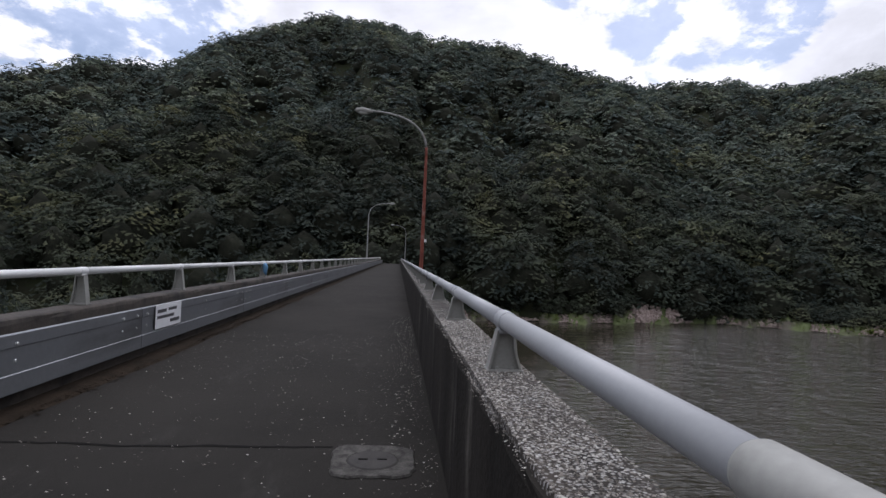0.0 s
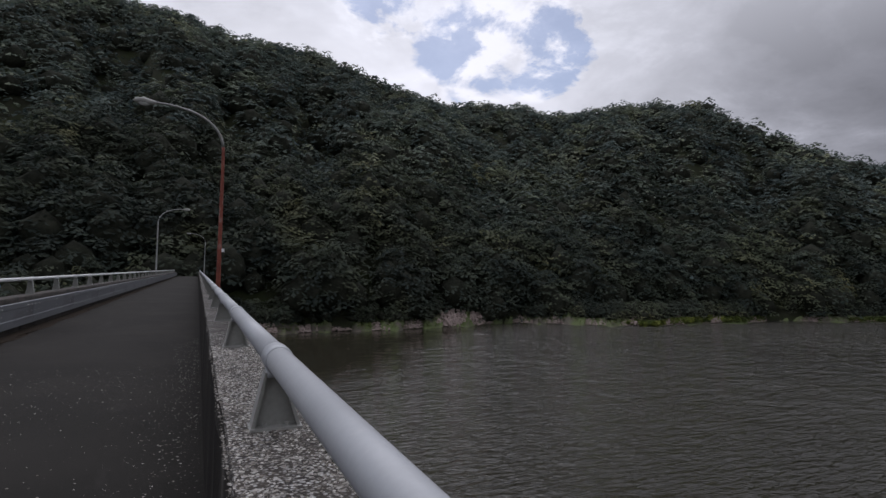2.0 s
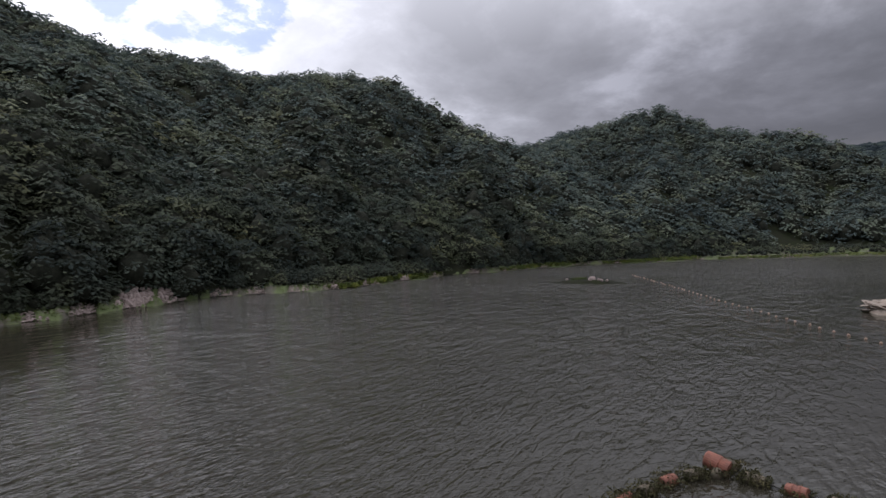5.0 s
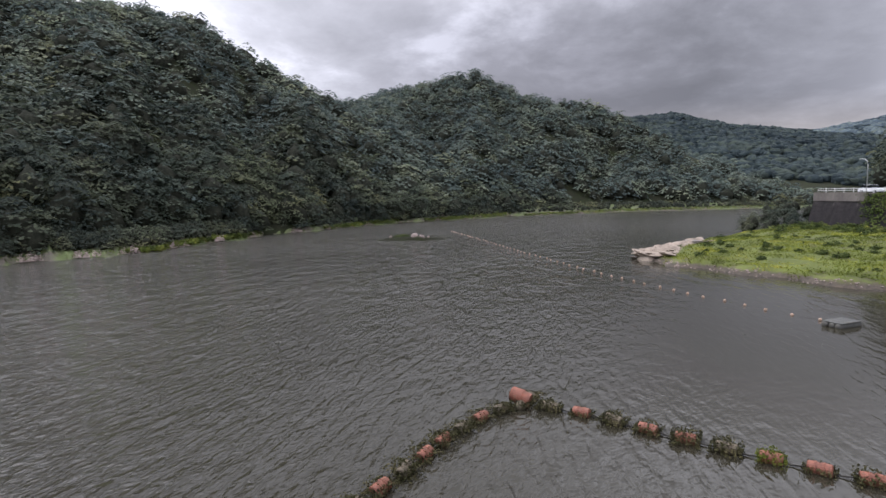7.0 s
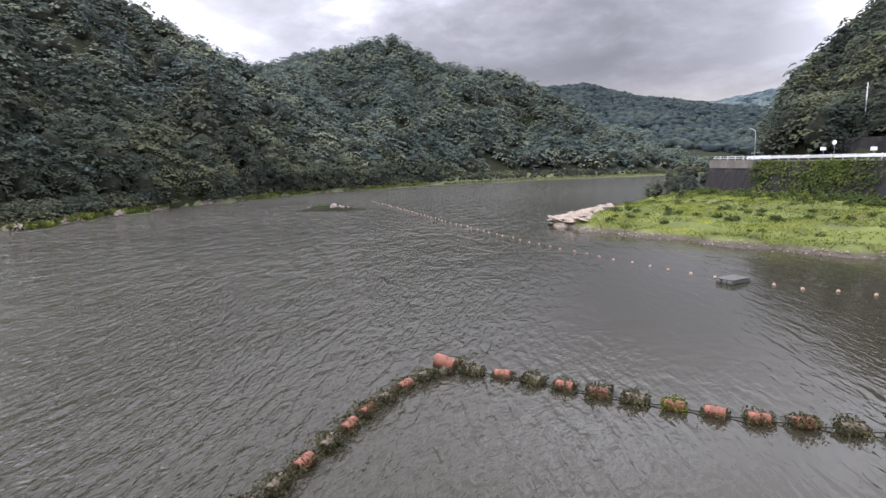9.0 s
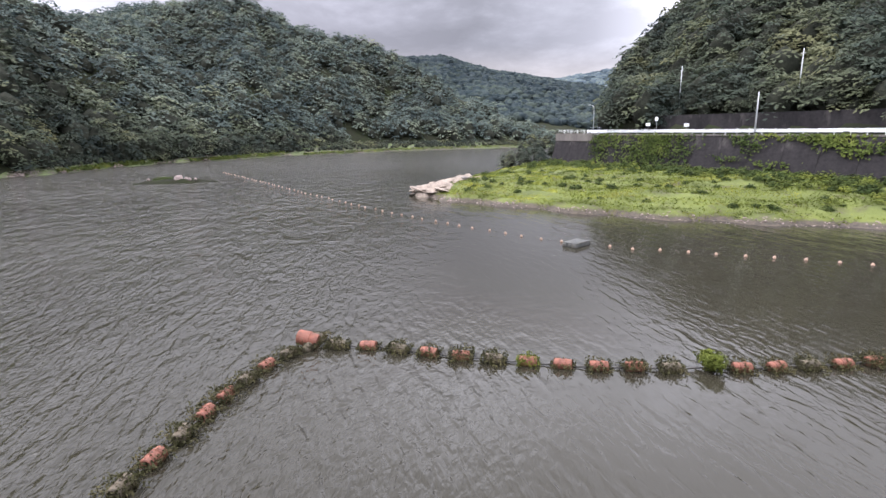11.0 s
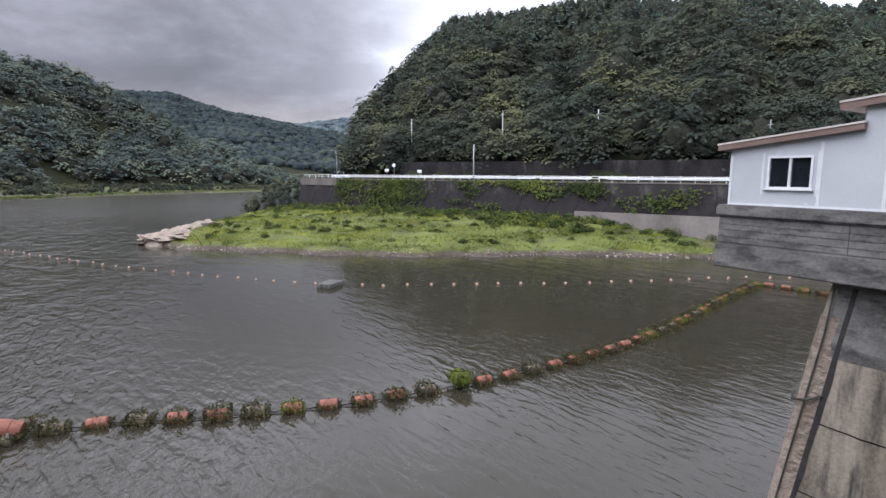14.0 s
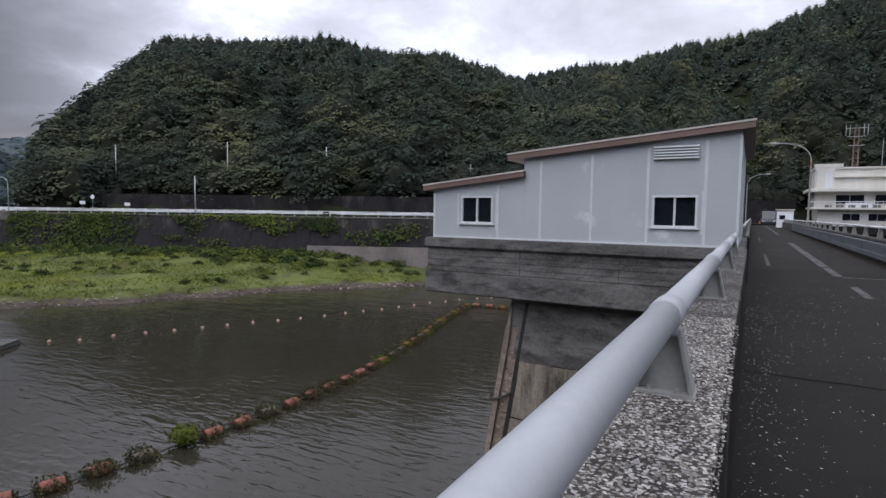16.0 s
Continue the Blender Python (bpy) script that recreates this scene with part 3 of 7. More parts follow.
SOUTHWEST = np.array([(-150, 120, 320, 12.5), (-156, 118, 320, 14.2), (-160.3, 116, 320, 14.7), (-168, 112, 315, 14.8), (-175.6, 110, 310, 16.2), (-179.2, 109, 305, 16.7), (-184, 110, 300, 18.2), (-192, 112, 290, 20.0),
                      (-205, 118, 280, 21.0), (-225, 130, 280, 18.0), (-250, 150, 280, 14.0), (-298, 110, 285, 12.0)], float)
CANOPY = 6.3


def hill(table, az, r, foot):
    """The height of one hill's ground at bearings az and distances r."""
    k = np.argsort(table[:, 0])
    tb = table[k]
    lo, hi = tb[0, 0], tb[-1, 0]
    a = np.clip(az, lo, hi)
    shore, ridge, el = (np.interp(a, tb[:, 0], tb[:, i]) for i in (1, 2, 3))
    top = 1.3 + ridge * np.tan(np.radians(el)) - CANOPY * np.clip((ridge - 60) / 100, 0.3, 1.2)
    s = np.clip((r - shore) / np.maximum(ridge - shore, 1), 0, None)
    up = foot + (top - foot) * (1 - (1 - np.clip(s, 0, 1)) ** 1.25)
    lean = np.clip(s, 0, 1) * 2.6
    spur = np.sin(a * 0.30 + lean + 0.4) + 0.7 * np.sin(a * 0.71 - 1.3 * lean + 1.0) + 0.3 * np.sin(a * 1.7 + lean)
    up = up + np.minimum((ridge - shore) * 0.042, 9.0) * np.minimum(spur - 0.6, 0.5) * np.sin(math.pi * np.clip(s * 1.1, 0, 1)) ** 2 * np.clip(el / 10, 0, 1)
    down = top - (r - ridge) * 0.45
    h = np.where(s <= 1, up, down)
    h = np.where(r < shore, foot - (shore - r) * 0.6, h)
    out = np.maximum(lo - az, az - hi)
    return np.where(out > 0, h - out * r * 0.02, h)


def wave(x, y):
    return (np.sin(x * 0.045 + 1.3 * np.sin(y * 0.031)) + np.sin(y * 0.052 + 1.1 * np.sin(x * 0.027) + 2.0) + 0.6 * np.sin(x * 0.11 + y * 0.07)) / 2.6


HILLS = [(NORTH, WATER + 1.6), (NORTHEAST, WATER + 1.6), (EAST, WATER + 1.6), (FAR, WATER), (FARTHEST, WATER), (SOUTH, 0.2), (SOUTHWEST, 0.2)]
WALL_A, WALL_B = np.array((16.0, -84.7)), np.array((123.0, -37.5))      # foot line of the road's retaining wall
WALL_DIR = (WALL_B - WALL_A) / np.linalg.norm(WALL_B - WALL_A)
WALL_OUT = np.array((-WALL_DIR[1], WALL_DIR[0]))                          # towards the lake


def belt_width(az):
    """How far the woods' ground stays back from the waterline, behind the bare belt."""
    return np.interp(az, [-108, -96, -66, -50, -40, -35, -24, -20, 0, 6, 12], [12.0, 12.0, 9.0, 7.0, 8.0, 10.5, 10.0, 6.5, 6.0, 4.0, 0.0])


def land(x, y):
    """The ground's height: the highest of the hills, the road terrace and the lake's bed."""
    x, y = np.asarray(x, float), np.asarray(y, float)
    r = np.hypot(x, y)
    az = np.degrees(np.arctan2(-x, y))
    az = np.where(az > 62, az - 360, az)
    h = np.full(x.shape, WATER - 6.0)
    for table, foot in HILLS:
        h = np.maximum(h, hill(table, az, r - (belt_width(az) if table is NORTH or table is NORTHEAST or table is EAST else 0.0), foot))
    rough = np.clip((r - 90) / 60, 0, 1) * np.clip((h - WATER) / 20, 0, 1)
    h = h + wave(x, y) * 2.6 * rough
    # downstream gorge behind the dam
    gorge = (x < -6) & (np.abs(y) < 92)
    h = np.where(gorge, np.minimum(h, -22 + np.clip(np.abs(y) - 40, 0, 60) * 0.35), h)
    # the road terrace behind the retaining wall
    d = (x - WALL_A[0]) * WALL_OUT[0] + (y - WALL_A[1]) * WALL_OUT[1]
    s = (x - WALL_A[0]) * WALL_DIR[0] + (y - WALL_A[1]) * WALL_DIR[1]
    terrace = (d < -6.0) & (d > -12.5) & (s > -18) & (s < 118)
    return np.where(terrace, -0.1, np.where((d >= -6.0) & (d < 40) & (s > -18) & (s < 118), np.minimum(h, WATER - 1.0), h))


def sheet(name, xs, ys, zs, material, keep=None):
    """A grid of points as one smooth mesh."""
    n, m = xs.shape
    verts = np.stack([xs, ys, zs], -1).reshape(-1, 3)
    i = np.arange(n * m).reshape(n, m)
    f = np.stack([i[:-1, :-1], i[1:, :-1], i[1:, 1:], i[:-1, 1:]], -1).reshape(-1, 4)
    if keep is not None:
        k = keep.reshape(-1)
        f = f[k[f].any(1)]
    return mesh_obj(name, verts.tolist(), f.tolist(), material, smooth=True)


az_g = np.radians(np.linspace(0, 360, 385))
r_g = np.concatenate([np.linspace(20, 90, 12), np.linspace(94, 420, 84), np.geomspace(430, 3200, 40)])
A_g, R_g = np.meshgrid(az_g, r_g, indexing="ij")
X_g, Y_g = -np.sin(A_g) * R_g, np.cos(A_g) * R_g
ground = sheet("ground", X_g, Y_g, land(X_g, Y_g), ground_m)
tagged(ground, "brown forest soil of the wooded valley sides", "ground", kind="structure")

wr = np.concatenate([[0.0], np.geomspace(3, 700, 40)])
A_w, R_w = np.meshgrid(np.radians(np.linspace(0, 360, 97)), wr, indexing="ij")
X_w, Y_w = -np.sin(A_w) * R_w, np.cos(A_w) * R_w
water = sheet("water", X_w, Y_w, np.full(X_w.shape, WATER), water_m, X_w > -3.0)
tagged(water, "grey-brown rippled reservoir water under cloud", "water", kind="structure")

# the bare drawdown belt along the wooded shores

def shore_distance(deg):
    """Distance to the waterline of the wooded shore by bearing."""
    tb = np.array([(4, 94), (-8, 94), (-15.5, 98), (-19.3, 99), (-23.5, 106), (-28.1, 112), (-30.5, 120), (-35.7, 121), (-41, 122), (-45.7, 126), (-50, 143), (-53.5, 151), (-54.8, 158), (-55.3, 167), (-58.9, 171), (-61.9, 180), (-65, 195), (-68.6, 208), (-69.0, 213), (-73, 223), (-76.5, 232), (-80.3, 252), (-80.8, 256), (-83.3, 260), (-88, 275), (-91.5, 292), (-98.6, 312), (-104.4, 340), (-108, 352)], float)[::-1]
    return np.interp(deg, tb[:, 0], tb[:, 1])


deg_b = np.linspace(-108, 3, 420)
off_b = np.array([-4.0, -1.5, 0.0, 1.2, 2.6, 4.5, 6.5, 9.0])
D_b, O_b = np.meshgrid(deg_b, off_b, indexing="ij")
ragged = 1.6 * np.sin(D_b * 1.7) + 0.9 * np.sin(D_b * 4.3 + 1.0) + 0.5 * np.sin(D_b * 11.0)
R_b = shore_distance(D_b) + O_b * (1 + np.clip(shore_distance(D_b) - 150, 0, 200) / 160) + ragged
X_b, Y_b = -np.sin(np.radians(D_b)) * R_b, np.cos(np.radians(D_b)) * R_b
Z_b = WATER + np.array([-1.6, -0.6, 0.02, 0.55, 1.0, 1.5, 2.3, 3.6])[None, :] + 0.25 * np.sin(D_b * 7 + O_b) * (O_b > 0)
shore = sheet("shore_bank", X_b, Y_b, Z_b, shore_m)
tagged(shore, "bare brown drawdown bank with grass patches", "shore", kind="structure")

# ---- the grassy peninsula below the road ----
PEN = [(95, -6.6), (91.4, -6.0), (88.6, -6.6), (81.4, -9.8), (75, -17), (67, -24.2), (59.6, -33.8), (55.0, -43), (52.0, -50.5), (45.5, -59), (39, -66), (28, -76), (10, -86), (8, -96), (60, -80), (128, -42), (127, -29), (118, -19.5), (106, -12.5)]


def inside_depth(px, py, poly):
    """Signed distance to a polygon's edge, positive inside."""
    best = np.full(px.shape, 1e9)
    inn = np.zeros(px.shape, bool)
    for (ax, ay), (bx, by) in zip(poly, poly[1:] + poly[:1]):
        ux, uy = bx - ax, by - ay
        k = np.clip(((px - ax) * ux + (py - ay) * uy) / (ux * ux + uy * uy), 0, 1)
        best = np.minimum(best, np.hypot(px - ax - k * ux, py - ay - k * uy))
        hit = ((ay > py) != (by > py)) & (px < (bx - ax) * (py - ay) / (by - ay + 1e-12) + ax)
        inn ^= hit
    return np.where(inn, best, -best)


def peninsula_z(x, y):
    d = inside_depth(x, y, PEN)
    d = d + 0.7 * np.sin(x * 0.6 + y * 0.3) + 0.5 * np.sin(y * 0.9 - x * 0.2)
    rise = np.where(d > 0, 0.45 * (1 - np.exp(-d / 0.6)) + 3.1 * (1 - np.exp(-d / 14.0)), d * 0.4)
    dw = (x - WALL_A[0]) * WALL_OUT[0] + (y - WALL_A[1]) * WALL_OUT[1]
    sw = (x - WALL_A[0]) * WALL_DIR[0] + (y - WALL_A[1]) * WALL_DIR[1]
    heap = np.clip(1 - dw / 16, 0, 1) * np.clip((sw - 30) / 25, 0, 1) * 1.4 * (d > 0)
    rise = rise + 0.045 * np.sin(rise * 17.0 + 0.5 * np.sin(x * 0.2)) * (d > 0)
    return WATER + rise + heap + 0.10 * np.sin(x * 1.1) * np.sin(y * 1.3) * (d > 0)


px, py = np.meshgrid(np.arange(2, 132, 0.9), np.arange(-98, 0, 0.9), indexing="ij")
wall_side = (px - WALL_A[0]) * WALL_OUT[0] + (py - WALL_A[1]) * WALL_OUT[1]
pz = np.where(wall_side < 0.2, WATER - 2.0, peninsula_z(px, py))
bank = sheet("grass_bank", px, py, pz, meadow_m, (pz > WATER - 1.5) & (wall_side > -3))
tagged(bank, "low green grassy bank exposed by falling water", "bank", kind="structure")

# ---- woods: real leaf clusters round hulls coloured dark for inner shade, joined by hillside ----
rng = np.random.default_rng(7)
ICO_V, ICO_F = None, None
_b = bmesh.new()
bmesh.ops.create_icosphere(_b, subdivisions=1, radius=1.0)
ICO_V = np.array([v.co[:] for v in _b.verts])
ICO_F = np.array([[v.index for v in f.verts] for f in _b.faces])
_b.free()


def quads_at(centres, normals, sizes, gen):
    """Small bent leaf-cluster cards: two triangles each, as a folded diamond."""
    n = len(centres)
    a = np.cross(normals, gen.normal(size=(n, 3)))
    a /= np.linalg.norm(a, axis=1, keepdims=True) + 1e-9
    c = np.cross(normals, a)
    s = sizes[:, None]
    v = np.stack([centres - a * s, centres + c * s * 0.62 - normals * s * 0.22, centres + a * s, centres - c * s * 0.62 - normals * s * 0.22], 1).reshape(-1, 3)
    i = np.arange(n)[:, None] * 4
    f = np.concatenate([i + [0, 1, 2], i + [0, 2, 3]], 0)
    return v, f


def broadleaf(gen, sprays, size, leaves, leaf):
    """A unit crown, about 1 in radius and 1.5 high: layered domed sprays of leaf clusters round a shade-dark core."""
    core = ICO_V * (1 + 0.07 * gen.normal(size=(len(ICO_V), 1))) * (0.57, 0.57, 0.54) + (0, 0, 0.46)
    ps, ns, sz = [], [], []
    lean = gen.normal(0, 0.12, 2)
    for k in range(sprays):
        t = (k + gen.uniform(0, 0.7)) / sprays
        ang = k * 2.4 + gen.uniform(-0.4, 0.5)
        rad = 0.78 * math.sqrt(max(0.0, 1 - t ** 2.2)) * gen.uniform(0.86, 1.12)
        out = np.array((math.cos(ang), math.sin(ang)))
        c = np.array((rad * out[0] + lean[0] * t, rad * out[1] + lean[1] * t, 0.12 + 1.22 * t + gen.normal(0, 0.05)))
        r = size * gen.uniform(0.7, 1.3) * (1.08 - 0.2 * t)
        tilt = 0.45 * rad + gen.normal(0, 0.08)
        pa = np.arange(leaves) * 2.4 + gen.uniform(0, 6.3)
        pr = r * np.sqrt((np.arange(leaves) + 0.4) / leaves) * gen.uniform(0.85, 1.15, leaves)
        d = np.stack([np.cos(pa), np.sin(pa)], 1)
        q = (pr / r)[:, None]
        ps.append(np.stack([pr * d[:, 0], pr * d[:, 1], 0.16 * r - 0.34 * r * (pr / r) ** 2 - tilt * pr * (d @ out) + gen.normal(0, 0.02, leaves)], 1) + c)
        ns.append(np.concatenate([d * 0.40 * q + out * tilt, np.full((leaves, 1), 0.9)], 1) + gen.normal(size=(leaves, 3)) * 0.14)
        sz.append(leaf * gen.uniform(0.75, 1.35, leaves))
    p, n, q = np.concatenate(ps), np.concatenate(ns), np.concatenate(sz)
    n /= np.linalg.norm(n, axis=1, keepdims=True)
    v, f = quads_at(p, n, q, gen)
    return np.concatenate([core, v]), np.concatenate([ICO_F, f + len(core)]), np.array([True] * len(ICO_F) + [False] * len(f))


def conifer(gen, leaves, leaf):
    """A unit cedar, about 1 in radius at its foot and 4 high."""
    vs, fs, base = [], [], 0
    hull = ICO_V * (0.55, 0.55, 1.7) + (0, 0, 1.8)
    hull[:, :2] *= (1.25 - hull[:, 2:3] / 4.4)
    vs.append(hull)
    fs.append(ICO_F)
    base += len(hull)
    n = leaves
    h = gen.uniform(0.15, 1.0, n) ** 1.2
    ang = gen.uniform(0, 2 * math.pi, n)
    r = (1.04 - h ** 1.6) * gen.uniform(0.7, 1.05, n)
    p = np.stack([r * np.cos(ang), r * np.sin(ang), 0.3 + 3.7 * h], 1)
    nrm = np.stack([np.cos(ang), np.sin(ang), np.full(n, 1.1)], 1) + gen.normal(size=(n, 3)) * 0.25
    nrm /= np.linalg.norm(nrm, axis=1, keepdims=True)
    v, f = quads_at(p, nrm, leaf * gen.uniform(0.7, 1.3, n) * (1.25 - h), gen)
    vs.append(v)
    fs.append(f + base)
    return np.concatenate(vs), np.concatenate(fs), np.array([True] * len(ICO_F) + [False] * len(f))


def woods(name, places, radii, heights, kinds, material, label, category="trees", shaded_core=True):
    """Many crowns as one mesh; places are the feet."""
    vs, fs, sm, base = [], [], [], 0
    pick = rng.integers(0, len(kinds), len(places))
    turn = rng.uniform(0, 2 * math.pi, len(places))
    for k, (kv, kf, ks) in enumerate(kinds):
        sel = np.nonzero(pick == k)[0]
        if not len(sel):
            continue
        c, s = np.cos(turn[sel])[:, None], np.sin(turn[sel])[:, None]
        x = (kv[None, :, 0] * c - kv[None, :, 1] * s) * radii[sel][:, None]
        y = (kv[None, :, 0] * s + kv[None, :, 1] * c) * radii[sel][:, None]
        z = kv[None, :, 2] * heights[sel][:, None]
        v = np.stack([x, y, z], -1) + places[sel][:, None, :]
        f = kf[None] + (np.arange(len(sel)) * len(kv))[:, None, None] + base
        vs.append(v.reshape(-1, 3))
        fs.append(f.reshape(-1, 3))
        sm.append(np.tile(ks, len(sel)))
        base += v.shape[0] * v.shape[1]
    v, f = np.concatenate(vs), np.concatenate(fs)
    me = bpy.data.meshes.new(name)
    me.vertices.add(len(v))
    me.vertices.foreach_set("co", v.ravel().astype(np.float32))
    me.loops.add(len(f) * 3)
    me.loops.foreach_set("vertex_index", f.ravel().astype(np.int32))
    me.polygons.add(len(f))
    me.polygons.foreach_set("loop_start", np.arange(0, len(f) * 3, 3, dtype=np.int32))
    me.polygons.foreach_set("use_smooth", np.concatenate(sm))
    me.materials.append(material)
    # second slot: crown hulls get the painted inner shade, leaf cards stay green
    me.materials.append(core_shade_m)
    me.polygons.foreach_set("material_index", np.concatenate(sm).astype(np.int32) if shaded_core else np.zeros(len(f), np.int32))
    me.update(calc_edges=True)
    ob = new(name, me)
    return tagged(ob, label, category, kind="stuff")


def scatter(table, count, depth=(0.0, 1.04), reach=(None, None), foot_gap=5.0):
    """Feet of trees over one hill's near face, even by area."""
    tb = table[np.argsort(table[:, 0])]
    lo = tb[0, 0] if reach[0] is None else reach[0]
    hi = tb[-1, 0] if reach[1] is None else reach[1]
    az = rng.uniform(lo, hi, count * 3)
    shore, ridge = np.interp(az, tb[:, 0], tb[:, 1]) + foot_gap, np.interp(az, tb[:, 0], tb[:, 2])
    r0, r1 = shore + (ridge - shore) * depth[0], shore + (ridge - shore) * depth[1]
    r = np.sqrt(rng.uniform(0, 1, len(az)) * (r1 ** 2 - r0 ** 2) + r0 ** 2)
    keep = rng.uniform(0, 1, len(az)) < (r1 ** 2 - r0 ** 2) / np.max(r1 ** 2 - r0 ** 2)
    az, r = az[keep][:count], r[keep][:count]
    x, y = -np.sin(np.radians(az)) * r, np.cos(np.radians(az)) * r
    return np.stack([x, y, land(x, y)], 1), az, r


def own_face(places, az, r, table, slack=6.0):
    """Those that stand on this hill, not under another."""
    foot = dict((id(t), f) for t, f in HILLS)[id(table)]
    mine = hill(table, az, r, foot)
    return places[:, 2] < mine + slack


near_kinds = [broadleaf(rng, 19, 0.29, 12, 0.082) for _ in range(7)]
mid_kinds = [broadleaf(rng, 11, 0.35, 6, 0.140) for _ in range(7)]
far_kinds = [broadleaf(rng, 7, 0.40, 5, 0.20) for _ in range(5)]
cedar_kinds = [conifer(rng, 46, 0.31) for _ in range(5)]

hull_kinds = []
for _ in range(6):
    hv = ICO_V * (1 + 0.22 * rng.normal(size=(len(ICO_V), 1))) * (1.0, 1.0, 0.85) + (0, 0, 0.45)
    hull_kinds.append((hv, ICO_F, np.full(len(ICO_F), True)))


def plant(name, table, count, kinds, material, label, size=(2.6, 7.4), tall=(2.8, 9.0), depth=(0.0, 1.04), reach=(None, None), gap=5.0, sink=1.0, bare=None):
    p, az, r = scatter(table, count, depth, reach, gap)
    k = own_face(p, az, r, table)
    if bare:
        k &= ~((np.abs(az - bare[0]) < bare[1]) & (r < shore_distance(az) + bare[2]))
    p = p[k]
    p[:, 2] -= sink
    n = len(p)
    grown = rng.uniform(0, 1, n) ** 1.3
    return woods(name, p, size[0] + (size[1] - size[0]) * grown, (tall[0] + (tall[1] - tall[0]) * grown) * rng.uniform(0.85, 1.15, n), kinds, material, label, shaded_core=kinds is not hull_kinds)


# higher and farther stands take the canopy colours with haze mixed in
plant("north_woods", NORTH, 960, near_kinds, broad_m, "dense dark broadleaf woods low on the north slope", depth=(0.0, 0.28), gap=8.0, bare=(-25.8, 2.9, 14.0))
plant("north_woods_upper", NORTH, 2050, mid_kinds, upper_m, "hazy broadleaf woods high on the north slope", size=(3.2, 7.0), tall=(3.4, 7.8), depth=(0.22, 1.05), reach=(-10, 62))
plant("north_spur_woods", NORTH, 760, mid_kinds, upper_m, "haze-toned broadleaf woods on the spur above the lake", size=(3.2, 6.8), tall=(3.4, 7.6), depth=(0.22, 1.05), reach=(-50, -10))
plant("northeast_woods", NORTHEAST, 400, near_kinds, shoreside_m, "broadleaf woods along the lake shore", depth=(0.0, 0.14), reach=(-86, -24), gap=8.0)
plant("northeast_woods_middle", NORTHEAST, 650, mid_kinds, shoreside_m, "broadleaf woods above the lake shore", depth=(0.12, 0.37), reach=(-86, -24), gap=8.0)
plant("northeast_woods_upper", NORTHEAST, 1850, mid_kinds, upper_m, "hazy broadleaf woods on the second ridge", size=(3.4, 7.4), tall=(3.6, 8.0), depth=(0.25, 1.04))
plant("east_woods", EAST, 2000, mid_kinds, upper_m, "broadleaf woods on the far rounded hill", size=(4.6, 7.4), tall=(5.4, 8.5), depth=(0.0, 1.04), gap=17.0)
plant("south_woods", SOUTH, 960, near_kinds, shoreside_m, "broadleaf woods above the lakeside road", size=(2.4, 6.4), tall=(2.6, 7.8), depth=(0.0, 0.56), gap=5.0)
plant("south_cedars", SOUTH, 1050, cedar_kinds, cedar_m, "haze-toned pointed cedars along the ridge", size=(2.4, 3.5), tall=(1.35, 1.95), depth=(0.46, 1.03), reach=(-178, -121), sink=1.2)
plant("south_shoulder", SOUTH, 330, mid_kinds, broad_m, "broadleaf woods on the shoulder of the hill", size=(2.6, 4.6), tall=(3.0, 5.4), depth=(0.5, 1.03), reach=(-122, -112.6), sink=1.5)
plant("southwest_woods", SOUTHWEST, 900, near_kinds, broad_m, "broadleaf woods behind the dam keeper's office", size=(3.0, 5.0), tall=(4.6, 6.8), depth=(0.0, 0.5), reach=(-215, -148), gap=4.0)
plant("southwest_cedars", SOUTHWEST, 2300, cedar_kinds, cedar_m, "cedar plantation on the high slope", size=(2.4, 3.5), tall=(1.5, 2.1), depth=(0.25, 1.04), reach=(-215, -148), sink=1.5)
plant("far_woods", FAR, 9000, hull_kinds, far_m, "wooded ridge far off, coloured blue-green for haze", size=(4.0, 7.0), tall=(4, 7), depth=(0.1, 1.02), reach=(-119, -84), gap=20)
plant("farthest_woods", FARTHEST, 2500, hull_kinds, haze_m, "wooded ridge on the horizon, coloured pale for haze", size=(14, 26), tall=(9, 14), depth=(0.5, 1.02), gap=20)

# ---- the dam crest ----
Y_N, Y_S = 100.0, -100.0
HOUSE_Y = -9.4
road = part("road", box_bm(-3.3, 0.0, Y_S - 30, Y_N, -0.35, 0.0), asphalt_m)
tagged(road, "dark worn asphalt road along the dam crest", "road", kind="structure")

bm = bmesh.new()
extrude(bm, [(-3.75, -1.2), (0.32, -1.2), (0.32, -1.8), (3.8, WATER - 12), (-22, WATER - 12), (-3.75, -1.8)], "y", Y_S, Y_N)
dam = part("dam_wall", bm, dam_m)
tagged(dam, "stained grey concrete dam body", "dam", kind="structure")
part("crest_slab", box_bm(-3.72, 0.30, Y_S, Y_N, -1.2, -0.36), dam_m, dam)


